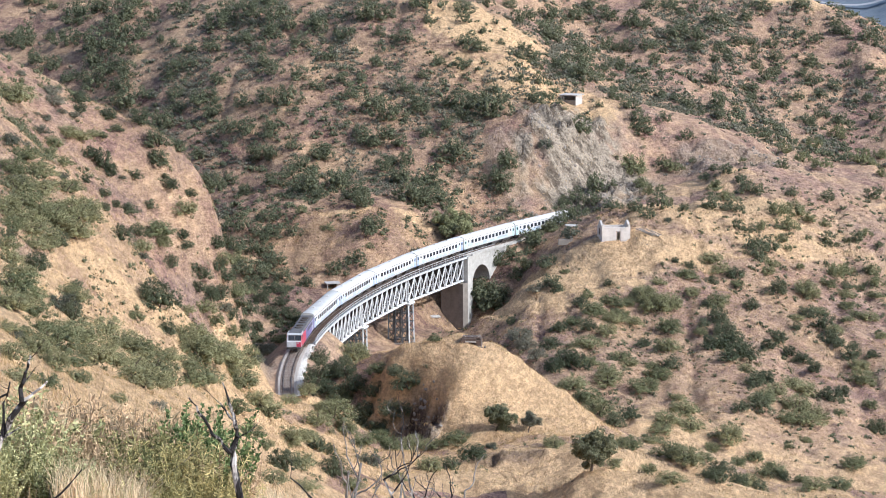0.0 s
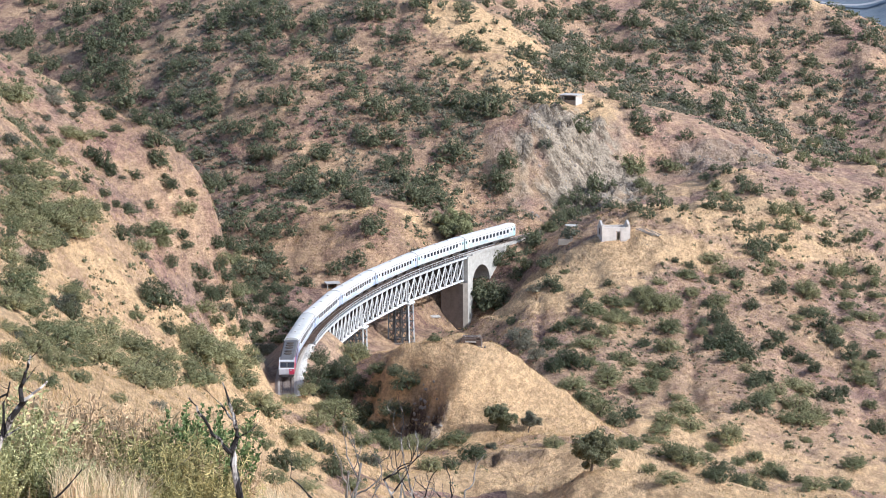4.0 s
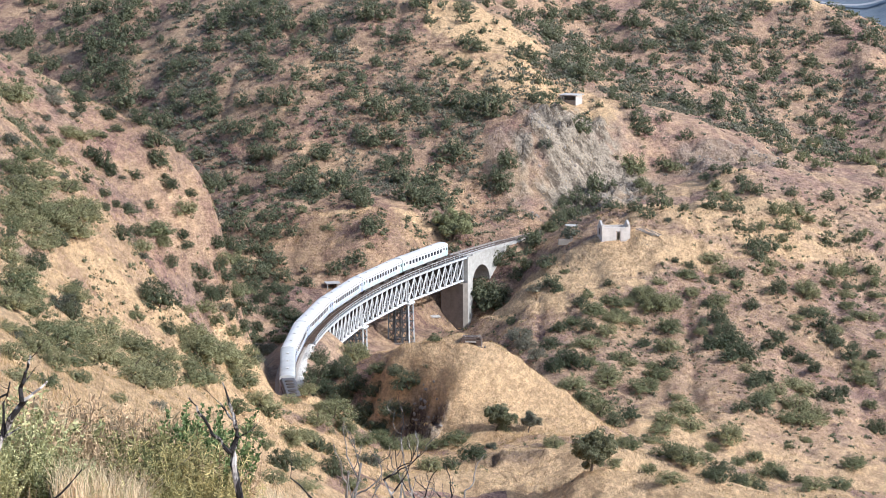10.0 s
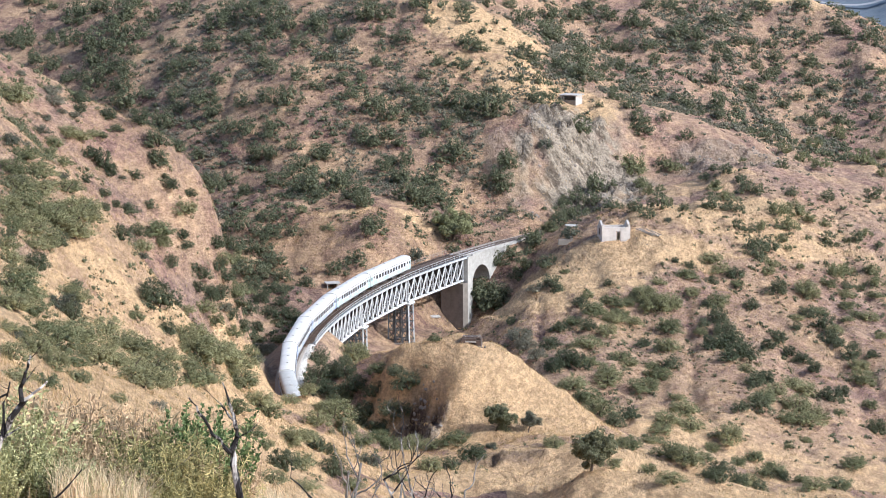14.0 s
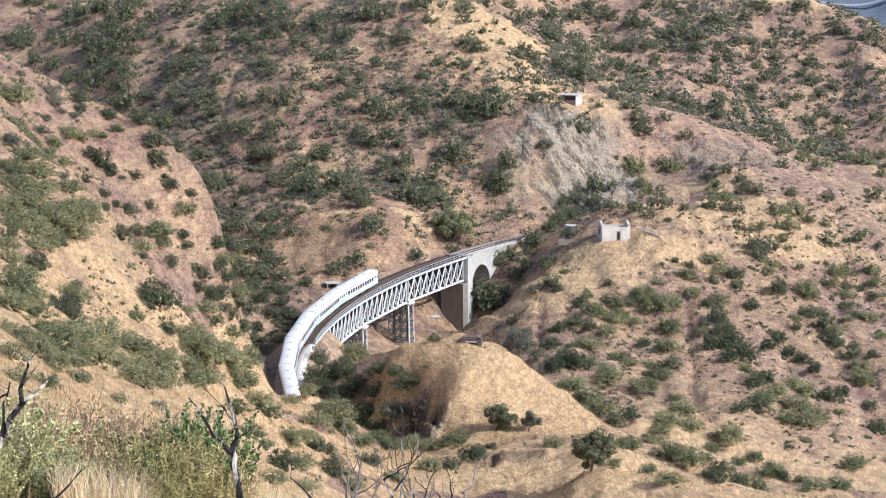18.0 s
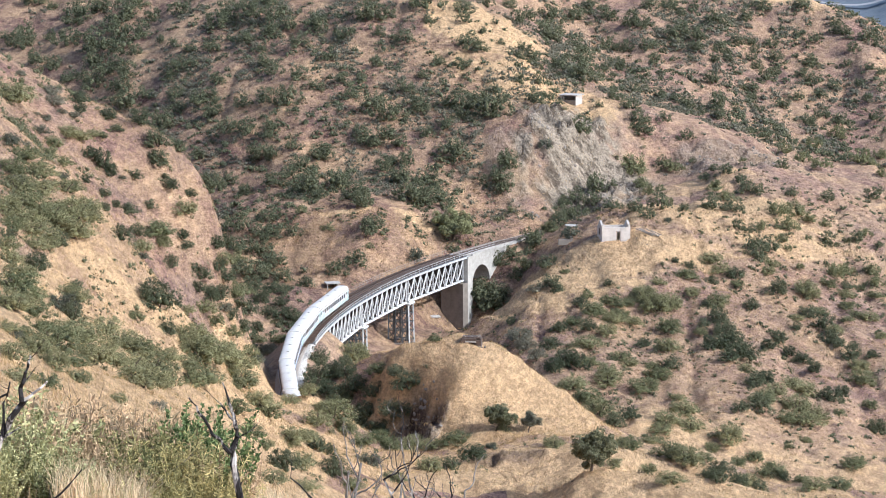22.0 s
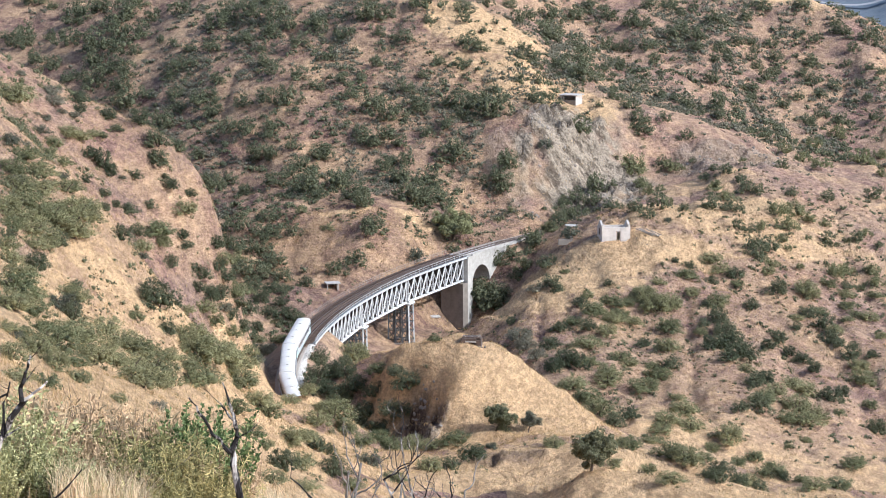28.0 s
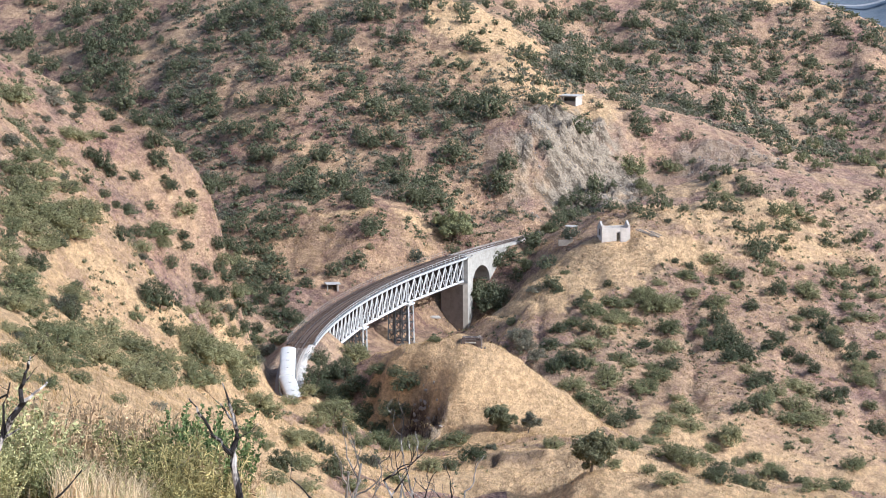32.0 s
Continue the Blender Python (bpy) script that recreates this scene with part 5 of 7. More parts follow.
# ---- shrubs and trees ----
def clump_cloud(rng, n_clumps, leaf, per, flat=0.75, tri=False):
    """Leaf sprays of a crown one metre broad: small bent quads set all over n lobes. Returns verts, faces."""
    verts, faces = [], []
    centres = []
    for _ in range(n_clumps):
        a, r = rng.uniform(0, 2 * math.pi), 0.34 * math.sqrt(rng.uniform(0, 1))
        h = rng.uniform(0.12, 0.62) * (1 - 0.9 * r * r / 0.15 * 0.35)
        centres.append((r * math.cos(a), r * math.sin(a), h * flat, rng.uniform(0.10, 0.20)))
    for cx, cy, cz, cr in centres:
        for _ in range(per):
            d = Vector((rng.gauss(0, 1), rng.gauss(0, 1), rng.gauss(0.25, 1))).normalized()
            p = Vector((cx, cy, cz)) + d * cr * rng.uniform(0.75, 1.12)
            if p.z < 0.01:
                p.z = 0.01 + rng.uniform(0, 0.04)
            nrm = (d + Vector((rng.gauss(0, 0.36), rng.gauss(0, 0.36), rng.gauss(0.2, 0.32)))).normalized()
            u = nrm.orthogonal().normalized()
            u = Matrix.Rotation(rng.uniform(0, 6.28), 3, nrm) @ u
            w = nrm.cross(u)
            s = leaf * rng.uniform(0.6, 1.4)
            k = len(verts)
            if tri:
                verts += [p - u * s, p + w * s * 0.8 + nrm * s * 0.2, p + u * s * 0.9]
                faces.append((k, k + 1, k + 2))
                continue
            verts += [p - u * s, p + w * s * 0.55 + nrm * s * 0.2, p + u * s * 1.1, p - w * s * 0.55 + nrm * s * 0.15]
            faces.append((k, k + 1, k + 2, k + 3))
    return verts, faces


def core_blobs(rng, n, size=0.085, flat=0.75):
    """Lumpy inner masses that keep a crown from being see-through."""
    bm = bmesh.new()
    for _ in range(n):
        a, r = rng.uniform(0, 6.28), 0.24 * math.sqrt(rng.uniform(0, 1))
        c = Vector((r * math.cos(a), r * math.sin(a), rng.uniform(0.10, 0.42) * flat))
        m = Matrix.Translation(c) @ Euler((rng.uniform(0, 6), rng.uniform(0, 6), rng.uniform(0, 6))).to_matrix().to_4x4() @ Matrix.Diagonal((size * rng.uniform(0.8, 1.3), size * rng.uniform(0.8, 1.3), size * rng.uniform(0.6, 1.0), 1))
        vs = bmesh.ops.create_icosphere(bm, subdivisions=1, radius=1.0, matrix=m)["verts"]
        for v in vs:
            v.co += Vector((rng.gauss(0, 1), rng.gauss(0, 1), rng.gauss(0, 1))) * size * 0.18
    for v in bm.verts:
        v.co.z = max(v.co.z, -0.05)
    verts = [v.co.copy() for v in bm.verts]
    bm.verts.index_update()
    faces = [tuple(v.index for v in f.verts) for f in bm.faces]
    bm.free()
    return verts, faces


CROWN_MATS = (LEAF, LEAF_SOFT, LEAF_GREY_HAZED)


def crown_points(seed, lobes, per, leaf, flat, loose):
    """A ragged crown one metre broad: leaf triangles round many small lobes, and dim inner masses. Returns verts, faces."""
    rng = np.random.default_rng(seed)
    a = rng.uniform(0, 6.283, lobes)
    r = 0.43 * np.sqrt(rng.uniform(0, 1, lobes))
    wob = 1 + 0.22 * np.sin(2 * a + rng.uniform(0, 6)) + 0.14 * np.sin(3 * a + rng.uniform(0, 6))
    r = r * wob
    top = flat * np.sqrt(np.clip(1 - (r / 0.52) ** 2, 0.05, 1))
    c = np.stack([r * np.cos(a), r * np.sin(a), top * rng.uniform(0.06, 0.95, lobes) ** 0.9], 1)
    size = rng.uniform(0.05, 0.11, lobes)
    d = rng.normal(0, 1, (lobes, per, 3)) + np.array([0, 0, 0.25])
    d /= np.linalg.norm(d, axis=2, keepdims=True)
    reach = np.abs(rng.normal(0.75, 0.38, (lobes, per, 1))) * np.where(rng.random((lobes, per, 1)) < loose, 1.45, 1.0)
    p = c[:, None] + d * size[:, None, None] * reach
    p[..., 2] = np.maximum(p[..., 2], rng.uniform(0.0, 0.05, (lobes, per)))
    p, d = p.reshape(-1, 3), d.reshape(-1, 3)
    nrm = d + rng.normal(0, 0.8, d.shape) + np.array([0, 0, 0.25])
    nrm /= np.linalg.norm(nrm, axis=1, keepdims=True)
    u = np.cross(nrm, rng.normal(0, 1, d.shape))
    u /= np.linalg.norm(u, axis=1, keepdims=True)
    w = np.cross(nrm, u)
    s = leaf * rng.uniform(0.6, 1.5, (len(p), 1))
    v = np.stack([p - u * s, p + w * s * 0.9, p + u * s * 0.9], 1).reshape(-1, 3)
    f = np.arange(len(v)).reshape(-1, 3)
    bm = bmesh.new()
    for i in range(0, lobes, 4):
        m = Matrix.Translation(c[i] * (0.72, 0.72, 0.62)) @ Euler(tuple(rng.uniform(0, 6, 3))).to_matrix().to_4x4() @ Matrix.Diagonal((*(size[i] * rng.uniform(0.5, 1.0, 3)), 1))
        bmesh.ops.create_icosphere(bm, subdivisions=1, radius=1.0, matrix=m)
    bm.verts.index_update()
    cv = np.array([q.co for q in bm.verts])
    cf = np.array([[q.index for q in g.verts] for g in bm.faces])
    bm.free()
    return np.concatenate([cv, v]), np.concatenate([cf, f + len(cv)])


def array_mesh(name, v, f, mat):
    """A mesh of triangles from arrays."""
    me = bpy.data.meshes.new(name)
    me.vertices.add(len(v))
    me.vertices.foreach_set("co", v.astype(np.float32).ravel())
    me.loops.add(f.size)
    me.loops.foreach_set("vertex_index", f.astype(np.int32).ravel())
    me.polygons.add(len(f))
    me.polygons.foreach_set("loop_start", np.arange(0, f.size, 3, dtype=np.int32))
    me.polygons.foreach_set("loop_total", np.full(len(f), 3, dtype=np.int32))
    me.update(calc_edges=True)
    me.materials.append(mat)
    return me


def stem_mesh(seed, mat):
    rng = random.Random(seed)
    bm = bmesh.new()
    for _ in range(5):
        a = rng.uniform(0, 6.28)
        e = Vector((0.2 * math.cos(a), 0.2 * math.sin(a), 0.4))
        d = e.to_track_quat("Z", "Y").to_matrix().to_4x4()
        bmesh.ops.create_cone(bm, segments=5, radius1=0.022, radius2=0.008, depth=e.length, matrix=Matrix.Translation(e * 0.5 - Vector((0, 0, 0.06))) @ d)
    return bm_mesh("stem", bm, mat)


CROWNS = [[array_mesh("crown", *crown_points(100 + 10 * k + i, 90 + 6 * i, 38, 0.0185, fl, lo), CROWN_MATS[k]) for i in range(6)]
          for k, (fl, lo) in enumerate(((0.60, 0.03), (0.50, 0.05), (0.46, 0.14)))]
STEMS = [stem_mesh(50 + i, BARK) for i in range(3)]
_prng = random.Random(7)


def shrub(x, y, w, kind, group, label):
    z = float(land([x], [y])[0])
    ob = new("shrub", _prng.choice(CROWNS[kind]))
    w *= (1.15, 1.4, 1.3)[kind]
    h = w * _prng.uniform(0.85, 1.15) * (1.0, 0.8, 0.85)[kind]
    ob.matrix_basis = Matrix.Translation((x, y, z - 0.02 * w)) @ Matrix.Rotation(_prng.uniform(0, 6.28), 4, "Z") @ Matrix.Diagonal((w * _prng.uniform(0.95, 1.15), w * _prng.uniform(0.85, 1.05), h, 1))
    tagged(ob, label, "shrub", group)
    st = new("stem", _prng.choice(STEMS))
    st.parent = ob
    return ob


UNDERGROWTH, FAR_SHRUBS = [], ([], [], [])
for rows, kind, group, label in (
        (GULLY_SHRUBS, 0, "shrubs of the gully", "dense dark green evergreen shrub in a shaded gully"),
        (GULLY_SHRUBS_MORE, 0, "shrubs of the gully", "dense dark green evergreen shrub in a shaded gully"),
        (HILL_TOP_SHRUBS, 0, "shrubs of the far hill", "dark evergreen shrub on a bare reddish hillside"),
        (HILL_TOP_SHRUBS_MORE, 0, "shrubs of the far hill", "dark evergreen shrub on a bare reddish hillside"),
        (RIDGE_SHRUBS, 0, "shrubs of the rocky ridge", "dark green shrub on a dry rocky ridge"),
        (BACK_HILL_SHRUBS, 0, "shrubs of the back hill", "dull green shrub on the steep back hill"),
        (BACK_SLOPE_SHRUBS, 0, "shrubs of the back hill", "dull green shrub on the steep back hill"),
        (BACK_FOOT_SHRUBS, 0, "shrubs of the back hill", "dull green shrub on the steep back hill"),
        (SPUR_SHRUBS, 0, "dark shrubs of the grassy spur", "rounded dark green shrub on a dry grassy spur"),
        (SPUR_GREEN, 1, "green shrubs of the grassy spur", "soft green spreading shrub on a dry grassy spur"),
        (SPUR_GREY, 2, "grey shrubs of the grassy spur", "low grey olive shrub on a dry grassy spur"),
        (HILL_SHRUBS, 0, "shrubs of the far hill", "dark evergreen shrub on a bare reddish hillside"),
        (HILL_FOOT_SHRUBS, 0, "shrubs of the far hill", "dark evergreen shrub on a bare reddish hillside"),
        (CLIFF_SHRUBS, 0, "shrubs below the cliff", "dark leafy shrub on the bank near the railway"),
        (BANK_GREEN, 1, "green shrubs by the railway", "soft green shrub on the bank near the railway"),
        (HOUSE_SHRUBS, 0, "dark shrubs round the ruin", "dark green shrub on dry grass near a ruin"),
        (HOUSE_GREEN, 1, "green shrubs round the ruin", "soft green shrub on dry grass near a ruin"),
        (STREAM_SHRUBS, 0, "dark shrubs of the stream bank", "dense dark green shrub above the dry stream"),
        (STRAW_SLOPE_GREEN, 1, "shrubs of the straw slope", "soft green shrub on bright straw grass"),
        (CUTTING_GREEN, 1, "shrubs of the railway cutting", "leafy green shrub on the bank of the cutting"),
        (SCATTERED_GREY, 2, "grey shrubs of the slopes", "half bare grey olive shrub on dry grass"),
        (SLOPE_SHRUBS, 0, "dark shrubs of the eroded slope", "dark green shrub on an eroded earth slope"),
        (SLOPE_GREEN, 1, "green shrubs of the eroded slope", "low soft green shrub on an eroded earth slope"),
        (VALLEY_GREEN, 1, "green shrubs of the valley", "soft green shrub in the dry valley"),
        (VALLEY_SHRUBS, 0, "dark shrubs of the valley", "dark green shrub in the dry valley"),
        (MOUND_GREEN, 1, "shrubs of the mound", "soft green shrub at the foot of the straw mound"),
        (KNOLL_GREEN, 1, "shrubs of the near knoll", "olive green shrub on straw grass"),
        (MOUND_SHADE_SHRUBS, 0, "dark shrubs under the mound", "dark green shrub in the shade below the mound"),
        (MOUND_FOOT_GREEN, 1, "green shrubs under the mound", "soft yellow green shrub below the straw mound"),
        (UNDER_BRIDGE_SHRUBS, 0, "shrubs beside the arch", "dark leafy shrub beside the masonry arch"),
        (GULLY_SIDE_SHRUBS, 0, "dark shrubs above the railway", "dense dark green shrub on the gully side"),
        (GULLY_SIDE_GREEN, 1, "green shrubs above the railway", "soft green shrub on the spur above the railway"),
        (STRAW_SLOPE_MORE, 1, "shrubs of the straw slope", "soft green shrub on bright straw grass"),
        (TRACKSIDE_SHRUBS, 0, "shrubs beside the track", "dark green shrub beside the railway track")):
    for x, y, w in rows:
        if y < 575:
            shrub(x, y, w * (1.35 if rows in (STRAW_SLOPE_GREEN, SPUR_GREEN, CUTTING_GREEN) else 1.0), kind, group, label)
        else:
            FAR_SHRUBS[kind].append((x, y, w * (1.0 if rows in (CLIFF_SHRUBS, HOUSE_SHRUBS, TRACKSIDE_SHRUBS) else 1.2 if kind or x > 20 else 1.35)))
        for _ in range(_prng.choice((0, 1, 1, 2, 2))):
            a = _prng.uniform(0, 6.28)
            UNDERGROWTH.append((x + w * 0.55 * math.cos(a), y + w * 0.6 * math.sin(a), w * _prng.uniform(0.25, 0.5)))


# low scrub that nobody could count
def scatter(name, label, zones, mat, seed, per=7, clumps=4, cores=2, spots=()):
    rng = np.random.default_rng(seed)
    base_v, base_f = [], []
    protos = []
    for i in range(4):
        r = random.Random(seed * 10 + i)
        v, f = core_blobs(r, cores, 0.125 if cores == 2 else 0.09, 0.6)
        v2, f2 = clump_cloud(r, clumps, 0.075 if per < 25 else 0.055, per, 0.6, True)
        k = len(v)
        tri = []
        for q in f + [tuple(t + k for t in q) for q in f2]:
            tri += [(q[0], q[1], q[2])] if len(q) == 3 else [(q[0], q[1], q[2]), (q[0], q[2], q[3])]
        protos.append((np.array([tuple(t) for t in v + v2]), np.array(tri)))
    vs, fs, k = [], [], 0
    places = []
    for cx, cy, rx, ry, n, lo, hi in zones:
        x, y = cx + rng.uniform(-rx, rx, n), cy + rng.uniform(-ry, ry, n)
        keep = value_noise(x / 7, y / 22, seed) + 0.8 * value_noise(x / 3, y / 5, seed + 1) > rng.uniform(-0.15, 0.30, n)
        places.append(np.stack([x[keep], y[keep], rng.uniform(lo, hi, int(keep.sum()))], 1))
    if zones:
        places = np.concatenate(places)
        # none on the track
        clear = ((places[:, 0, None] - _X[None, 340:800:4]) ** 2 + (places[:, 1, None] - _Y[None, 340:800:4]) ** 2).min(1) > (3.2 + places[:, 2] * 0.5) ** 2
        places = places[clear]
        places = places[land_straw(places[:, 0], places[:, 1]) < rng.uniform(0.25, 1.0, len(places))]
        places = [places[land_rock(places[:, 0], places[:, 1]) < rng.uniform(0.15, 0.5, len(places))]]
    if len(spots):
        places.append(np.array(spots))
    places = np.concatenate(places)
    for (xi, yi, s), zi in zip(places, land(places[:, 0], places[:, 1])):
        pv, pf = protos[rng.integers(4)]
        a = rng.uniform(0, 6.28)
        c, t = math.cos(a) * s, math.sin(a) * s
        q = np.stack([pv[:, 0] * c - pv[:, 1] * t + xi, pv[:, 0] * t + pv[:, 1] * c + yi, pv[:, 2] * s * rng.uniform(0.8, 1.25) + zi - 0.03 * s], 1)
        vs.append(q)
        fs.append(pf + k)
        k += len(q)
    v, f = np.concatenate(vs), np.concatenate(fs)
    me = array_mesh(name, v, f, mat)
    return tagged(new(name, me), label, "scrub", kind="stuff")


def planted(name, label, spots, kind):
    """Far shrubs, each set where it stands, as one thing that nobody could count."""
    rng = np.random.default_rng(60 + kind)
    protos = [crown_points(300 + 10 * kind + i, 50, 27, 0.029, (0.6, 0.5, 0.46)[kind], (0.03, 0.05, 0.14)[kind]) for i in range(7)]
    vs, fs, k = [], [], 0
    xy = np.array(spots)
    for (x, y, s), z in zip(xy, land(xy[:, 0], xy[:, 1])):
        v, f = protos[rng.integers(7)]
        a = rng.uniform(0, 6.28)
        c, t = math.cos(a) * s, math.sin(a) * s
        vs.append(np.stack([v[:, 0] * c - v[:, 1] * t + x, v[:, 0] * t + v[:, 1] * c + y, v[:, 2] * s * rng.uniform(0.9, 1.3) + z - 0.02 * s], 1))
        fs.append(f + k)
        k += len(v)
    return tagged(new(name, array_mesh(name, np.concatenate(vs), np.concatenate(fs), CROWN_MATS[kind])), label, "shrubs", kind="stuff")


scatter("undergrowth", "dark green undergrowth round the larger shrubs", [], LEAF_DRY, 4, 14, 8, 2, UNDERGROWTH)
for name, label, kind in (("distant_shrubs", "dark green rounded shrubs on the far hillsides", 0), ("distant_green_shrubs", "soft green shrubs on the far hillsides", 1), ("distant_grey_shrubs", "grey olive shrubs on the far hillsides", 2)):
    planted(name, label, FAR_SHRUBS[kind], kind)
scatter("hillside_scrub", "low grey green scrub scattered over the far hillside",
        [(-20, 690, 62, 75, 15500, 1.0, 2.8), (-80, 770, 60, 85, 900, 1.8, 4.2), (105, 780, 75, 75, 7000, 1.4, 4.2), (60, 690, 50, 40, 600, 1.0, 2.6)], LEAF_GREY_HAZED, 3, 9)
scatter("slope_scrub", "low dull green scrub over the dry slopes",
        [(65, 540, 55, 85, 3400, 0.6, 2.0), (-50, 360, 26, 80, 2000, 0.6, 1.9), (45, 380, 45, 45, 800, 0.5, 1.6), (-15, 575, 35, 30, 300, 0.7, 1.8), (-26, 250, 16, 80, 400, 0.6, 1.8), (-62, 370, 18, 55, 700, 0.8, 2.0), (-54, 335, 9, 22, 900, 0.7, 1.6), (-62, 372, 15, 22, 2600, 0.9, 2.2), (-47, 300, 14, 40, 1400, 0.6, 1.6), (-33, 210, 10, 50, 1400, 0.4, 1.2)], LEAF_DRY, 5, 12)
scatter("bank_scrub", "dark low scrub on shaded banks",
        [(-48, 580, 18, 60, 1300, 1.2, 3.4), (-22, 370, 14, 50, 300, 0.8, 2.2), (70, 500, 50, 60, 500, 0.9, 2.4), (-75, 720, 40, 60, 500, 1.8, 3.8), (105, 780, 75, 75, 3800, 1.6, 4.4), (-20, 680, 60, 60, 2000, 1.4, 4.2), (-10, 415, 9, 12, 120, 0.7, 1.8), (-15, 616, 30, 20, 700, 1.2, 3.0), (-6, 548, 15, 26, 320, 0.7, 2.0), (88, 600, 24, 45, 500, 1.0, 2.4)], LEAF, 6, 12)
TUSSOCK = leaf_mat("pale_dry_tussocks", (0.26, 0.172, 0.102), (0.60, 0.42, 0.25), 0.1)
scatter("dry_tussocks", "pale dry grass tussocks all over the slopes",
        [(55, 550, 50, 85, 17000, 0.45, 1.2), (-40, 380, 30, 90, 7000, 0.4, 1.1), (-15, 630, 60, 60, 7000, 0.6, 1.5), (-15, 585, 35, 25, 4000, 0.5, 1.3), (10, 400, 30, 40, 3000, 0.3, 0.8), (95, 770, 60, 60, 4000, 0.8, 1.8)], TUSSOCK, 11, 7, 2, 1)
DRY_HERB = leaf_mat("brown_dry_herbs", (0.10, 0.075, 0.048), (0.25, 0.18, 0.11), 0.1)
scatter("dry_herbs", "small brown dry herbs scattered over the slopes",
        [(-15, 640, 60, 70, 3000, 0.5, 1.5), (65, 560, 55, 80, 3600, 0.4, 1.3), (5, 415, 22, 30, 500, 0.25, 0.7), (-45, 350, 25, 90, 2200, 0.3, 1.1), (30, 360, 45, 30, 1300, 0.3, 0.9), (-25, 200, 14, 80, 900, 0.25, 0.8)], DRY_HERB, 8, 5, 3)


# ---- ruins and small structures ----
RENDER_WHITE = plain("flaking_white_render", (0.36, 0.31, 0.27), (0.64, 0.58, 0.52), 0.6, 0.92, relief=0.3)
BRICK_DARK = plain("dark_weathered_brick", (0.06, 0.045, 0.037), (0.16, 0.115, 0.092), 1.5, 0.92, relief=0.5)
OLD_TIMBER = plain("bleached_old_beams", (0.20, 0.165, 0.135), (0.40, 0.35, 0.30), 2.0, 0.9, relief=0.3, per_object=0.2)


def ground_at(x, y):
    return float(land([x], [y])[0])


def ruined_house():
    x, y = 40.1, 581.0
    z = ground_at(x, y - 2.5) - 0.1
    h = tagged(new("ruined_house"), "roofless white rendered stone house with raised gable ends", "house")
    h.matrix_world = Matrix.Translation((x, y, z)) @ Matrix.Rotation(radians(9), 4, "Z")
    w, d, e, t = 6.8, 5.0, 3.1, 0.45
    # front wall: two piers and a lintel leave the doorway open
    dx, dw, dh = 0.55, 1.0, 2.2
    for a, b in ((-w / 2, dx - dw / 2), (dx + dw / 2, w / 2)):
        bm = bmesh.new()
        bm_box(bm, pose((a + b) / 2, -d / 2 + t / 2, e / 2 - 0.4), (b - a, t, e + 0.8), 0.04)
        part("front_wall", bm, RENDER_WHITE, h)
    bm = bmesh.new()
    bm_box(bm, pose(dx, -d / 2 + t / 2, (dh + e) / 2), (dw, t, e - dh))
    part("lintel", bm, RENDER_WHITE, h)
    bm = bmesh.new()
    bm_box(bm, pose(0, d / 2 - t / 2, e / 2 - 0.4), (w, t, e + 0.6), 0.04)
    part("back_wall", bm, RENDER_WHITE, h)
    for sx in (-1, 1):
        x0, x1 = (-w / 2, -w / 2 + t) if sx < 0 else (w / 2 - t, w / 2)
        half = d / 2 - t
        # gable; a dark panel stands for the shade in its narrow window
        prof = [(-half, -0.8), (half, -0.8), (half, e), (half * 0.8, e + 0.25), (0.25, e + 1.35), (-0.4, e + 1.25), (-half * 0.85, e + 0.3), (-half, e)]
        v = [(q, a, b) for q in (x0, x1) for a, b in prof]
        k = len(prof)
        f = [(j, (j + 1) % k, (j + 1) % k + k, j + k) for j in range(k)] + [tuple(range(k))[::-1], tuple(range(k, 2 * k))]
        g = part("gable", mesh_from("gable", v, f, [RENDER_WHITE]), None, h)
        part("window_shade_panel", boxes([(((x0 if sx < 0 else x1) + sx * 0.01, 0, 1.9), (0.06, 1.0, 1.5))]), BRICK_DARK, g)
        part("corner_post", boxes([((sx * (w / 2 - 0.3), -d / 2 + 0.3, e + 0.35), (0.55, 0.55, 0.8))]), RENDER_WHITE, h)
    part("door_frame", boxes([((dx - dw / 2 + 0.06, -d / 2 + 0.2, dh / 2), (0.12, 0.2, dh)), ((dx + dw / 2 - 0.06, -d / 2 + 0.2, dh / 2), (0.12, 0.2, dh))]), OLD_TIMBER, h)


def hill_hut():
    x, y = 35.4, 688.0
    z = ground_at(x, y) - 0.2
    h = tagged(new("hillside_hut"), "small concrete hut with a flat slab roof and open front", "hut")
    h.matrix_world = Matrix.Translation((x, y, z)) @ Matrix.Rotation(radians(-26), 4, "Z")
    w, d, e, t = 4.6, 4.4, 2.3, 0.3
    part("side_wall", boxes([((w / 2 - t / 2, 0, e / 2 - 0.7), (t, d, e + 1.4))]), RENDER_WHITE, h)
    part("side_wall", boxes([((-w / 2 + t / 2, 0, e / 2 - 0.7), (t, d, e + 1.4))]), RENDER_WHITE, h)
    part("back_wall", boxes([((0, d / 2 - t / 2, e / 2 - 0.4), (w - 2 * t, t, e + 0.8))]), RENDER_WHITE, h)
    part("front_parapet", boxes([((0.3, -d / 2 + t / 2, 0.3), (w - 2 * t - 0.6, t, 1.5))]), OLD_STONE, h)
    part("roof_slab", boxes([((0, 0, e + 0.12), (w + 0.9, d + 0.8, 0.24))]), CONCRETE, h)
    part("front_post", boxes([((-w / 2 + 0.9, -d / 2 + 0.15, e / 2), (0.25, 0.25, e))]), RENDER_WHITE, h)


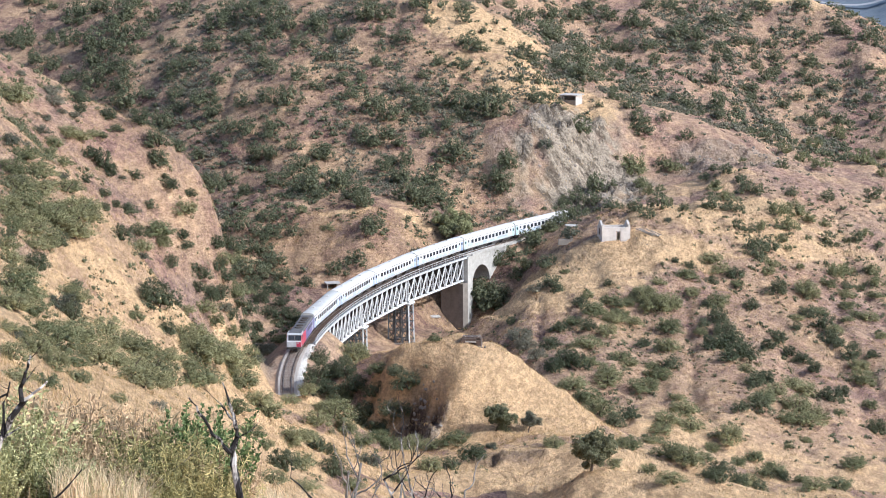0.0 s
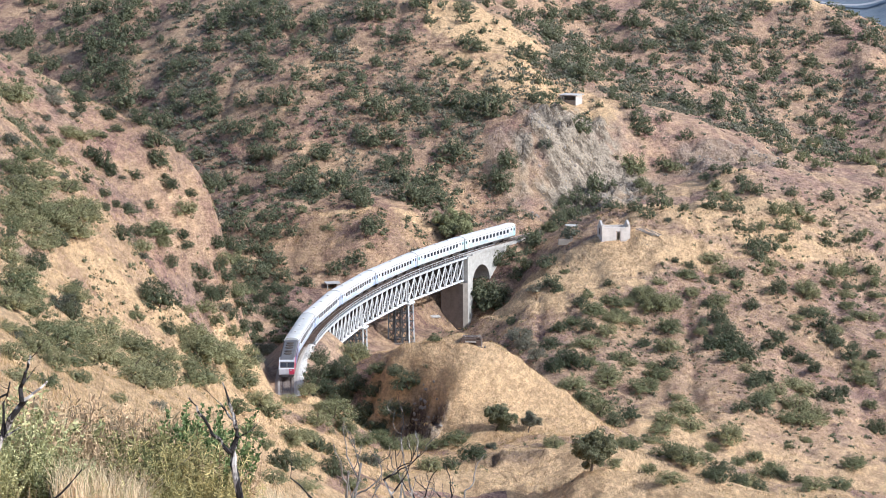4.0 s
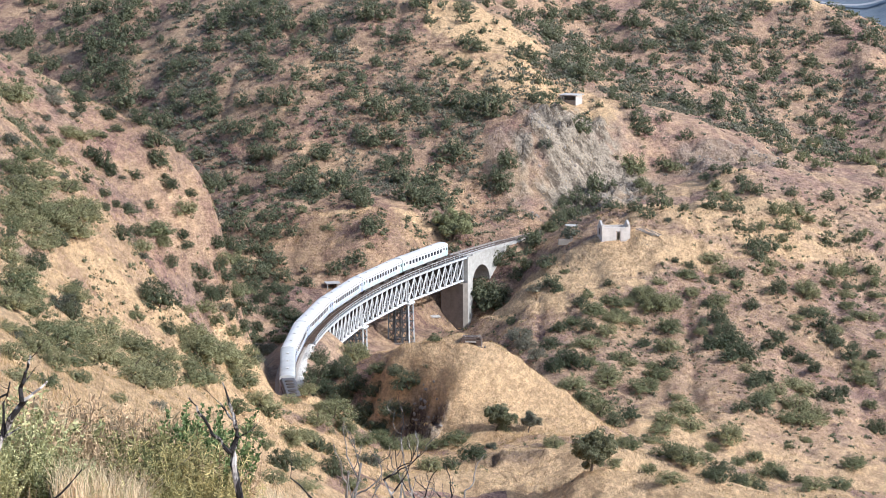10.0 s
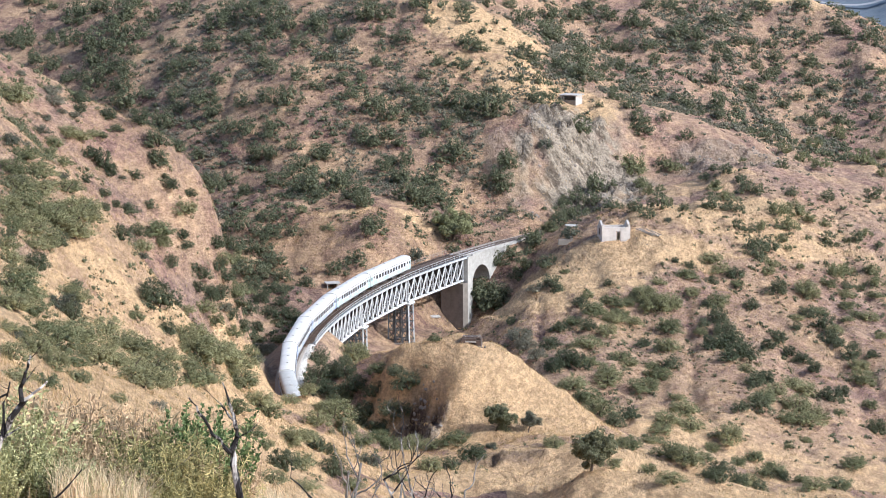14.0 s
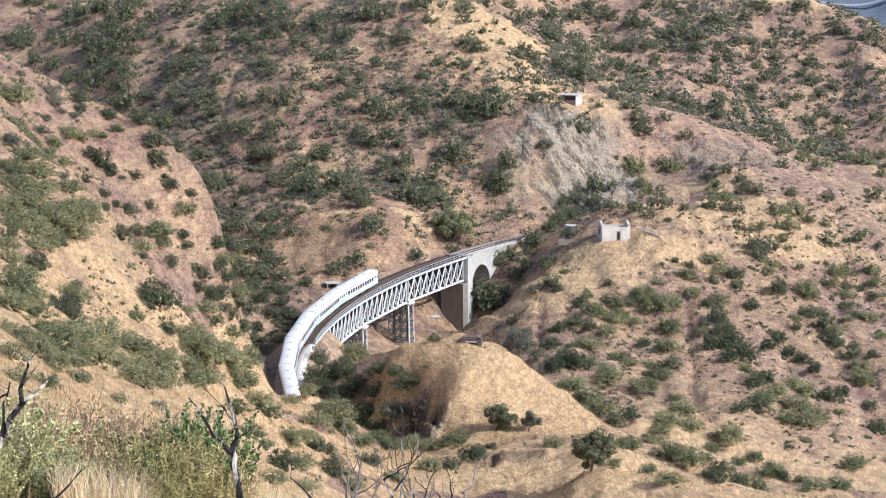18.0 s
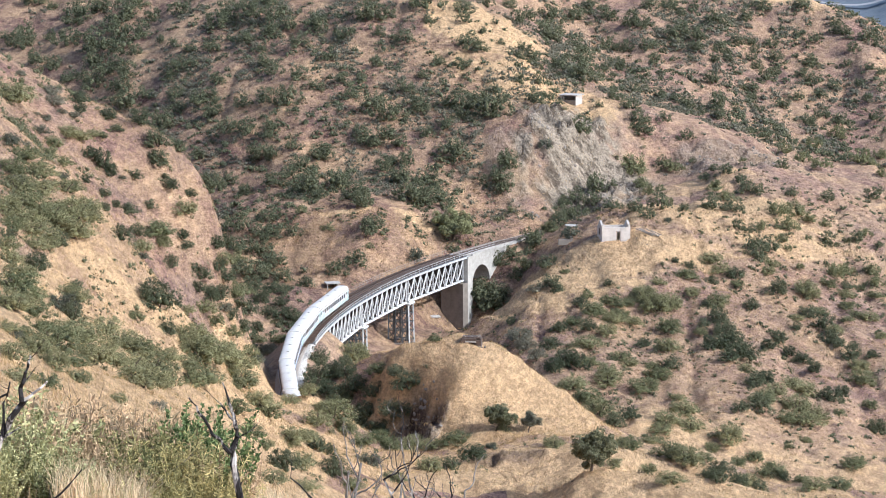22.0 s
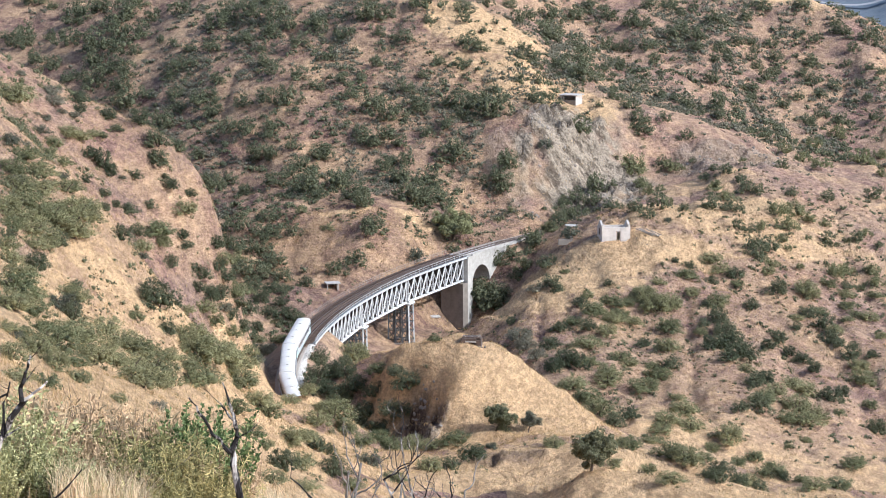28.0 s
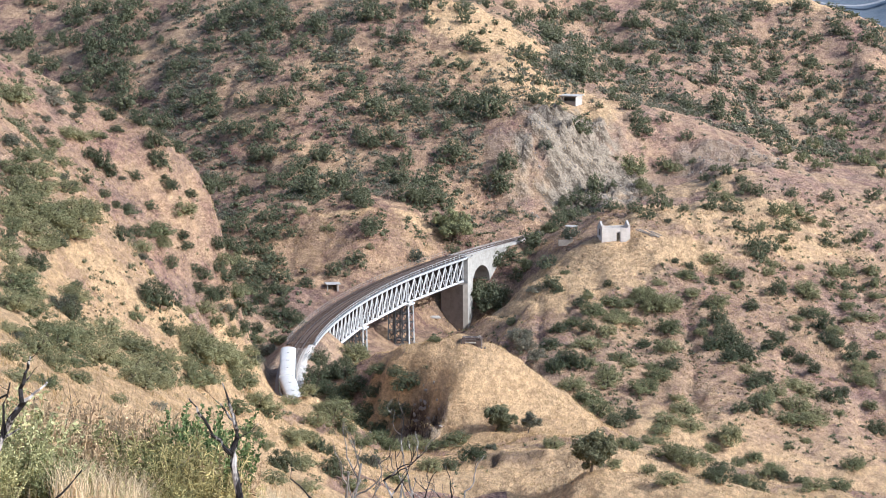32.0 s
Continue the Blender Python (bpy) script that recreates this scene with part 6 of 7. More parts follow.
def mound_bunker():
    x, y = 5.0, 425.6
    z = ground_at(x, y) - 0.6
    h = tagged(new("ruined_brick_hut"), "low ruined dark brick hut with a pale lintel on the mound", "ruin")
    h.matrix_world = Matrix.Translation((x, y, z)) @ Matrix.Rotation(radians(-8), 4, "Z")
    part("front_wall", boxes([((-1.35, -1.0, 0.35), (0.8, 0.5, 2.3))]), BRICK_DARK, h)
    part("front_wall", boxes([((1.3, -1.0, 0.25), (0.9, 0.5, 2.0))]), BRICK_DARK, h)
    part("low_wall", boxes([((-0.05, -1.0, -0.2), (1.8, 0.45, 1.1))]), BRICK_DARK, h)
    part("lintel", boxes([((-0.05, -1.06, 0.92), (1.9, 0.4, 0.2))]), CONCRETE, h, "pale concrete lintel")
    part("wall_cap", boxes([((-0.05, -0.98, 1.25), (1.78, 0.5, 0.42))]), BRICK_DARK, h)
    # added dark infill that stands for the shade inside the opening
    part("opening_shade_infill", boxes([((-0.05, -0.6, 0.3), (1.9, 0.3, 2.0))]), BRICK_DARK, h)
    part("roof_slab", boxes([((0.0, 0.1, 1.58), (3.2, 2.0, 0.2))]), BRICK_DARK, h)
    part("back_wall", boxes([((0, 1.0, 0.4), (3.4, 0.35, 2.0))]), BRICK_DARK, h)
    for sx in (-1.55, 1.55):
        part("side_wall", boxes([((sx, 0.05, 0.3), (0.35, 1.5, 2.2))]), BRICK_DARK, h)
    rng = random.Random(4)
    for i in range(11):
        bm = bmesh.new()
        bm_box(bm, Euler((rng.random(), rng.random(), rng.random() * 3)).to_matrix().to_4x4(), (0.4, 0.3, 0.25), 0.04)
        b = part("rubble", bm, OLD_STONE, h)
        b.location = (rng.uniform(-1.7, 1.7), rng.uniform(-0.7, 0.9), 1.72) if i < 7 else (rng.uniform(1.4, 2.6), rng.uniform(-1.6, -1.2), 0.1)


def slab_shelter():
    x, y = -25.6, 571.0
    z = ground_at(x, y)
    h = tagged(new("concrete_shelter"), "small pale concrete slab roof on short walls", "shelter")
    h.matrix_world = Matrix.Translation((x, y, z)) @ Matrix.Rotation(radians(12), 4, "Z")
    part("roof_slab", boxes([((0, 0, 1.35), (3.4, 2.6, 0.22))]), CONCRETE, h)
    part("side_wall", boxes([((1.1, 0, 0.45), (0.3, 2.2, 1.6))]), CONCRETE, h)
    part("back_wall", boxes([((0, 1.0, 0.45), (2.2, 0.3, 1.6))]), OLD_STONE, h)
    part("post", boxes([((-1.3, -0.9, 0.45), (0.2, 0.2, 1.6))]), CONCRETE, h)


def post_pair():
    for s, off, hh in ((99.5, -4.2, 1.9), (101.5, -4.4, 1.5)):
        p, th = rail(s, off)
        bm = bmesh.new()
        z = ground_at(p.x, p.y)
        bm_box(bm, pose(p.x, p.y, z + hh / 2 - 0.2), (0.42, 0.42, hh + 0.4), 0.04)
        tagged(part("marker_post", bm, RENDER_WHITE), "short pale stone post beside the track", "post", "posts by the track")


def slab_block(x, y, size, turn, mat, label, lift=0.3):
    bm = bmesh.new()
    bm_box(bm, pose(0, 0, 0), size, 0.05)
    b = part("concrete_slab", bm, mat)
    b.matrix_world = Matrix.Translation((x, y, ground_at(x, y) + lift)) @ Euler((0.12, 0.06, radians(turn))).to_matrix().to_4x4()
    tagged(b, label, "slab")


def beam_pile():
    rng = random.Random(12)
    for i in range(9):
        x, y = 46.5 + i * 0.42, 579.3 + rng.uniform(-0.6, 0.6)
        z = ground_at(x, y)
        bm = bmesh.new()
        bm_box(bm, pose(0, 0, 0), (4.2 + rng.uniform(-0.8, 0.5), 0.22, 0.2), 0.02)
        b = part("old_beam", bm, OLD_TIMBER)
        b.matrix_world = Matrix.Translation((x + 0.6, y, z + 0.30 + 0.1 * (i % 3))) @ Euler((rng.uniform(-0.2, 0.2), radians(24 + rng.uniform(-6, 6)), radians(rng.uniform(-20, 14)))).to_matrix().to_4x4()
        tagged(b, "bleached old timber beam lying beside the ruined house", "beam", "beams beside the ruin")


def low_ruin():
    x, y = 29.6, 586.5
    h = tagged(new("ruined_wall"), "low broken grey stone wall near the track", "ruin")
    h.matrix_world = Matrix.Translation((x, y, ground_at(x, y))) @ Matrix.Rotation(radians(10), 4, "Z")
    part("wall", boxes([((-0.8, 0, 0.35), (3.0, 0.5, 1.4))]), OLD_STONE, h)
    part("end_wall", boxes([((0.9, 0.5, 0.6), (0.5, 1.6, 1.9))]), OLD_STONE, h)


ruined_house()
hill_hut()
mound_bunker()
slab_shelter()
post_pair()
slab_block(-1.9, 580.5, (2.4, 1.4, 0.35), 20, CONCRETE, "tilted pale concrete slab lying under the bridge")
slab_block(31.6, 606.0, (3.4, 1.2, 0.3), 14, CONCRETE, "pale concrete slab lying on the bank", 0.5)
low_ruin()
beam_pile()


# ---- single trees ----
def limb(bm, pts, r0, r1, seg=6):
    """A tapered round limb through the points."""
    rings = []
    n = len(pts)
    for i, p in enumerate(pts):
        d = (Vector(pts[min(i + 1, n - 1)]) - Vector(pts[max(i - 1, 0)])).normalized()
        u = d.orthogonal().normalized()
        w = d.cross(u)
        r = r0 + (r1 - r0) * i / (n - 1)
        rings.append([bm.verts.new(Vector(p) + (u * math.cos(6.2832 * k / seg) + w * math.sin(6.2832 * k / seg)) * r) for k in range(seg)])
    for a, b in zip(rings[:-1], rings[1:]):
        best = min(range(seg), key=lambda q: (a[0].co - b[q].co).length)
        for k in range(seg):
            bm.faces.new((a[k], a[(k + 1) % seg], b[(k + 1 + best) % seg], b[(k + best) % seg]))
    bm.faces.new(rings[-1])
    return bm


def wander(rng, a, d, length, steps, bend=0.25, lift=0.0):
    p, d, pts = Vector(a), Vector(d).normalized(), [Vector(a)]
    for _ in range(steps):
        d = (d + Vector((rng.gauss(0, bend), rng.gauss(0, bend), rng.gauss(lift, bend)))).normalized()
        p = p + d * (length / steps)
        pts.append(p.copy())
    return pts


def tree(x, y, height, breadth, seed, mat, label):
    rng = random.Random(seed)
    t = tagged(new("tree"), label, "tree")
    t.location = (x, y, ground_at(x, y) - 0.15)
    bm = bmesh.new()
    stem = wander(rng, (0, 0, 0), (0.1, 0, 1), height * 0.4, 4, 0.12)
    limb(bm, stem, height * 0.035, height * 0.022)
    part("trunk", bm, BARK, t)
    tips = []
    for i in range(7):
        a = i * 0.9 + rng.uniform(-0.3, 0.3)
        pts = wander(rng, stem[-1 - (i % 2)], (math.cos(a), math.sin(a), rng.uniform(0.4, 1.1)), height * rng.uniform(0.35, 0.5), 4, 0.2)
        bm = bmesh.new()
        limb(bm, pts, height * 0.016, height * 0.006, 5)
        part("limb", bm, BARK, t)
        tips += pts[2:]
    v, f = [], []
    for p in tips + [stem[-1] + Vector((0, 0, height * 0.45))]:
        v2, f2 = clump_cloud(rng, 6, 0.045, 130, 0.9, True)
        s = breadth * rng.uniform(0.5, 0.68)
        k = len(v)
        v += [p + (q - Vector((0, 0, 0.3))) * s for q in v2]
        f += [tuple(i + k for i in q) for q in f2]
    part("crown", mesh_from("crown", v, f, [mat]), None, t)


LEAF_FRESH = leaf_mat("fresh_green_leaves", (0.15, 0.165, 0.085), (0.30, 0.305, 0.165))
tree(2.2, 606.0, 9.0, 9.0, 1, LEAF_FRESH, "tall light green spreading tree beside the track")
tree(8.6, 399.2, 5, 5, 2, LEAF_DRY, "small dark green tree on the straw mound")
tree(13.9, 399.2, 3.8, 3, 3, LEAF_GREY_HAZED, "small half bare tree on the straw mound")
tree(20.5, 336.8, 6.6, 7.4, 4, LEAF_DRY, "broad dark green tree on the near knoll")
tree(-15.6, 527.0, 7.0, 6.0, 5, LEAF, "dark green tree below the bridge span")


# ---- distant hills ----
# distance haze is put into this blue-grey colour
FAR_BLUE = plain("hazy_blue_far_slopes", (0.055, 0.075, 0.10), (0.165, 0.18, 0.195), 0.045, 1.0)
FAR_TRACK = plain("pale_far_dirt_road", (0.26, 0.25, 0.25), (0.36, 0.345, 0.335), 0.1, 1.0)


def far_height(x, y):
    return -88 + 0.03 * (y - 2100) + 60 * value_noise(x / 260, y / 420, 41) + 22 * value_noise(x / 90, y / 140, 42)


def distant_hills():
    xs, ys = np.linspace(100, 1100, 90), np.linspace(2100, 4300, 60)
    X, Y = np.meshgrid(xs, ys)
    Z = far_height(X, Y) + 5 * value_noise(X / 25, Y / 40, 43)
    v = list(zip(X.ravel(), Y.ravel(), Z.ravel()))
    n = len(xs)
    f = [(j * n + i, j * n + i + 1, (j + 1) * n + i + 1, (j + 1) * n + i) for j in range(len(ys) - 1) for i in range(n - 1)]
    back = tagged(new("backdrop", mesh_from("backdrop", v, f, [FAR_BLUE], True)), "hazy blue distant slopes beyond the ridge", "hills", kind="structure")
    # a pale dirt road cut across the far slope
    xs = np.linspace(FAR_ROAD[0], FAR_ROAD[1], 30)
    mid = FAR_ROAD[2] + 0.18 * (xs - xs[0])
    v = []
    for o in (-5, 5):
        v += list(zip(xs, mid + o, far_height(xs, mid + o) + 5.5))
    f = [(i, i + 1, i + 31, i + 30) for i in range(29)]
    tagged(new("far_road", mesh_from("far_road", v, f, [FAR_TRACK])), "pale dirt road across the distant slope", "road", kind="structure")


FAR_ROAD = (405, 520, 2782)
distant_hills()


def dirt_track():
    """A short pale track on the near slope, laid along the ground."""
    xs = np.linspace(-14, 9, 40)
    mid = 341.0 + 0.22 * xs + 0.9 * np.sin(xs / 5)
    v = []
    for o, up in ((-1.3, 0.02), (-0.9, 0.10), (0.9, 0.10), (1.3, 0.02)):
        z = land(xs, mid + o)
        v += list(zip(xs, mid + o, z + up))
    n = len(xs)
    f = [(r * n + i, r * n + i + 1, (r + 1) * n + i + 1, (r + 1) * n + i) for r in range(3) for i in range(n - 1)]
    tagged(new("path", mesh_from("path", v, f, [GROUND], True)), "pale stony track across the near slope", "path", kind="structure")


dirt_track()


def boulders():
    """Loose rocks at the foot of the cliff and on the cut face."""
    rng = random.Random(71)
    bm = bmesh.new()
    for cx, cy, rx, ry, n, s0, s1 in ((36, 640, 14, 14, 90, 0.3, 1.0), (-8, 412, 8, 8, 90, 0.2, 0.8), (60, 520, 40, 60, 90, 0.15, 0.4), (78, 668, 14, 8, 40, 0.3, 0.8)):
        for _ in range(n):
            x, y, s = cx + rng.uniform(-rx, rx), cy + rng.uniform(-ry, ry), rng.uniform(s0, s1)
            vs = bmesh.ops.create_icosphere(bm, subdivisions=1, radius=s * 0.6, matrix=Matrix.Translation((x, y, ground_at(x, y) + s * 0.1)) @ Euler((rng.random() * 6, rng.random() * 6, 0)).to_matrix().to_4x4() @ Matrix.Diagonal((1, rng.uniform(0.6, 1), rng.uniform(0.5, 0.9), 1)))["verts"]
            for q in vs:
                q.co += Vector((rng.gauss(0, 1), rng.gauss(0, 1), rng.gauss(0, 1))) * s * 0.09
    tagged(part("loose_rocks", bm, OLD_STONE), "loose grey brown rocks scattered below the cliff", "rocks", kind="stuff")


boulders()


# ---- near brow: burnt branches, shrubs and dry grass ----
CHARRED = plain("charred_black_wood", (0.012, 0.010, 0.010), (0.05, 0.042, 0.038), 6.0, 0.85, relief=0.4)


def burnt_mat():
    m, n, l, b = node_mat("burnt_silver_wood", 0.85)
    co = n.new("ShaderNodeTexCoord").outputs["Object"]
    g = grain(n, l, 8.0, 4, 0.6, co, (1.0, 1.0, 0.3))
    c = blend(n, l, tint(n, l, g, (0, 0, 0), (1, 1, 1), (0.52, 0.58)), (0.022, 0.018, 0.017), tint(n, l, grain(n, l, 30, 3, 0.6, co), (0.28, 0.24, 0.21), (0.55, 0.50, 0.45)))
    l.new(c, b.inputs["Base Color"])
    bump(n, l, b, grain(n, l, 40, 3, 0.6, co, (1, 1, 0.2)), 0.5, 0.01)
    return m


BURNT = burnt_mat()
GREY_TWIG = plain("dry_grey_twig", (0.06, 0.048, 0.04), (0.24, 0.20, 0.17), 5.0, 0.9)
PALE_WOOD = plain("stripped_pale_wood", (0.34, 0.29, 0.25), (0.66, 0.60, 0.54), 7.0, 0.8, relief=0.3)


def snag(name, x, y, base_z, limbs, mat, label, seed, twigs=0):
    """A dead burnt shrub: each limb is (points in metres beside and above its foot, thick end, thin end)."""
    rng = random.Random(seed)
    t = tagged(new(name), label, "dead shrub", "burnt shrubs in the foreground")
    t.location = (x, y, base_z)
    for pts, r0, r1, *own in limbs:
        fine = []
        for a, b in zip(pts[:-1], pts[1:]):
            for k in range(3):
                u = k / 3
                fine.append(Vector((a[0] + (b[0] - a[0]) * u + rng.gauss(0, 0.007), (a[1] + (b[1] - a[1]) * u) * 0.4 + rng.gauss(0, 0.01), a[1] + (b[1] - a[1]) * u)))
        fine.append(Vector((pts[-1][0], pts[-1][1] * 0.4, pts[-1][1])))
        for q in fine:
            q.y -= q.z * 0.4
            q.y += rng.gauss(0, 0.012)
        bm = bmesh.new()
        limb(bm, fine, r0, r1, 7)
        part("limb", bm, own[0] if own else mat, t)
        for _ in range(twigs):
            p = fine[rng.randrange(len(fine) // 3, len(fine))]
            bm = bmesh.new()
            limb(bm, wander(rng, p, (rng.gauss(0, 0.8), rng.gauss(0, 0.4), rng.uniform(0.3, 1)), rng.uniform(0.08, 0.3), 4, 0.2), max(r1 * 0.8, 0.003), 0.0015, 4)
            part("twig", bm, mat, t)
    return t


# the forked black stem
snag("burnt_shrub", -1.97, 24.0, 86.95, [
    ([(0.0, -0.3), (-0.02, 0.35), (-0.07, 0.75), (-0.11, 1.0)], 0.043, 0.031),
    ([(-0.11, 0.98), (-0.05, 1.12), (-0.085, 1.32), (-0.12, 1.45), (-0.19, 1.66)], 0.030, 0.006),
    ([(-0.12, 0.96), (-0.29, 1.14), (-0.42, 1.38), (-0.52, 1.51)], 0.024, 0.007),
    ([(-0.085, 1.28), (-0.18, 1.40), (-0.21, 1.46)], 0.014, 0.005),
    ([(-0.085, 1.0), (-0.045, 1.14), (-0.06, 1.25)], 0.024, 0.008)], BURNT, "forked burnt branch, black with silvery bare wood", 5, 2)
# the stem at the edge of the view
snag("burnt_shrub", -4.34, 24.0, 87.0, [
    ([(-0.3, -0.3), (-0.16, 0.6), (-0.04, 0.95), (0.10, 1.26), (0.24, 1.44)], 0.040, 0.028),
    ([(0.08, 1.24), (0.16, 1.34), (0.24, 1.44), (0.36, 1.53), (0.46, 1.62)], 0.024, 0.010, PALE_WOOD),
    ([(0.22, 1.43), (0.20, 1.56), (0.27, 1.72), (0.29, 1.84)], 0.026, 0.012, CHARRED),
    ([(0.285, 1.80), (0.30, 1.88)], 0.012, 0.007, PALE_WOOD),
    ([(0.0, 1.10), (0.04, 1.40), (0.10, 1.62)], 0.016, 0.007, CHARRED),
    ([(0.06, 1.50), (-0.08, 1.42), (-0.22, 1.34)], 0.012, 0.008, CHARRED)], BURNT, "burnt branch with a pale stripped fork", 6, 1)
# the long bowed black branch
snag("burnt_shrub", -4.05, 23.0, 87.1, [
    ([(0.0, -0.3), (0.08, 0.25), (0.25, 0.52), (0.46, 0.66), (0.64, 0.88)], 0.024, 0.006)], CHARRED, "bowed charred black branch", 8, 2)
snag("burnt_shrub", -1.22, 24.0, 87.0, [
    ([(0.25, -0.1), (0.0, 0.38), (-0.28, 0.66)], 0.02, 0.006)], CHARRED, "leaning charred black branch", 9, 1)
SCORCHED = plain("scorched_grey_wood", (0.05, 0.042, 0.036), (0.42, 0.37, 0.32), 4.0, 0.9)


def dead_bush(x, y, top, spread, seed, mat, stems, label):
    """Crooked bare stems that fork again and again, up to the height top over the foot."""
    rng = random.Random(seed)
    t = tagged(new("burnt_shrub"), label, "dead shrub", "burnt shrubs in the foreground")
    t.location = (x, y, ground_at(x, y) - 0.1)

    def fork(p, d, length, r, depth):
        pts = wander(rng, p, d, length, 9, 0.09 if depth == 0 else 0.26, 0.02 if depth == 0 else 0.16)
        bm = bmesh.new()
        limb(bm, pts, r, r * (0.62 if depth == 0 else 0.4), 6)
        part("limb" if depth == 0 else "twig", bm, mat if depth < 2 else rng.choice((mat, GREY_TWIG)), t)
        if depth < 3:
            for k in range(rng.choice((3, 4)) if depth == 0 else rng.choice((1, 2, 3))):
                q = pts[rng.randrange(5 if depth == 0 else 2, 10)]
                side = rng.choice((-1, 1)) * rng.uniform(0.35, 0.9)
                fork(q, (side, rng.gauss(0, 0.4), rng.uniform(0.6, 1.0)), length * rng.uniform(0.28, 0.45), r * 0.58, depth + 1)
    for k in range(stems):
        fork((rng.uniform(-0.14, 0.14), rng.uniform(-0.1, 0.1), 0), (rng.uniform(-spread, spread), rng.gauss(0, 0.06), 1), top * rng.uniform(0.7, 0.9), rng.uniform(0.014, 0.02), 0)


for x, y, top, spread, seed, mat, stems in ((-0.95, 24.5, 1.75, 0.12, 21, SCORCHED, 2), (-0.72, 25.0, 2.0, 0.10, 22, SCORCHED, 1), (-0.50, 23.6, 1.9, 0.12, 23, BURNT, 1),
                                            (-0.12, 24.0, 2.0, 0.10, 24, BURNT, 2), (0.06, 24.3, 1.7, 0.25, 25, SCORCHED, 1), (0.28, 23.5, 1.4, 0.3, 26, BURNT, 1)):
    dead_bush(x, y, top, spread, seed, mat, stems, "bare burnt shrub with crooked blackened twigs")

NEAR_LEAF = leaf_mat("near_green_leaves", (0.17, 0.175, 0.07), (0.74, 0.70, 0.40), 0.3)
NEAR_LAUREL = leaf_mat("near_glossy_green_leaves", (0.07, 0.105, 0.038), (0.27, 0.34, 0.14), 0.2)
NEAR_OLIVE = leaf_mat("near_olive_needles", (0.12, 0.115, 0.05), (0.52, 0.46, 0.22), 0.4)
NEAR_DRY = leaf_mat("dry_brown_weed", (0.30, 0.21, 0.13), (0.70, 0.53, 0.34), 0.25)
STRAW = leaf_mat("cream_straw_blades", (0.52, 0.39, 0.24), (0.86, 0.73, 0.52), 0.12)


def sprig_mesh(name, seed, stems, height, spread, leaf, per, mat, slim=0.4):
    """Upright stems set with small leaves, about a metre high."""
    rng = random.Random(seed)
    bm = bmesh.new()
    v, f = [], []
    for _ in range(stems):
        a, r = rng.uniform(0, 6.28), spread * math.sqrt(rng.random())
        d = (math.cos(a) * r * 0.9, math.sin(a) * r * 0.9, 1.0)
        pts = wander(rng, (math.cos(a) * r * 0.5, math.sin(a) * r * 0.5, -0.05), d, height * rng.uniform(0.55, 1.1), 6, 0.14, 0.05)
        for i in range(len(pts) - 1):
            p0, p1 = pts[i], pts[i + 1]
            w = Vector((rng.gauss(0, 1), rng.gauss(0, 1), 0)).normalized() * 0.006
            k = len(v)
            v += [p0 - w, p0 + w, p1 + w * 0.7, p1 - w * 0.7]
            f.append((k, k + 1, k + 2, k + 3))
            if i == 0:
                continue
            for _ in range(per):
                p = p0.lerp(p1, rng.random())
                d = Vector((rng.gauss(0, 1), rng.gauss(0, 1), rng.gauss(0.5, 0.7))).normalized()
                s = leaf * rng.uniform(0.6, 1.3)
                q = d.cross(Vector((rng.gauss(0, 1), rng.gauss(0, 1), rng.gauss(0, 1)))).normalized() * s * slim
                k = len(v)
                v += [p, p + d * s * 0.55 + q, p + d * s * 1.1, p + d * s * 0.55 - q]
                f.append((k, k + 1, k + 2, k + 3))
    bm.free()
    return mesh_from(name, v, f, [mat])


LEAFY = [sprig_mesh("foliage", 60 + i, 40, 0.95, 0.42, 0.042, 14, NEAR_LEAF, 0.24) for i in range(3)]
LAUREL = [sprig_mesh("foliage", 65 + i, 32, 0.95, 0.36, 0.036, 16, NEAR_LAUREL, 0.34) for i in range(3)]
HEATH = [sprig_mesh("foliage", 70 + i, 60, 0.95, 0.36, 0.07, 9, NEAR_OLIVE, 0.11) for i in range(3)]
WEED = [sprig_mesh("foliage", 80 + i, 44, 0.95, 0.36, 0.055, 7, NEAR_DRY, 0.16) for i in range(3)]


def near_plant(x, y, s, kinds, name, label, group):
    ob = new(name, _prng.choice(kinds))
    ob.matrix_basis = Matrix.Translation((x, y, ground_at(x, y))) @ Matrix.Rotation(_prng.uniform(0, 6.28), 4, "Z") @ Matrix.Diagonal((s, s, s, 1))
    tagged(ob, label, name.split("_")[-1], group)


_nrng = random.Random(17)
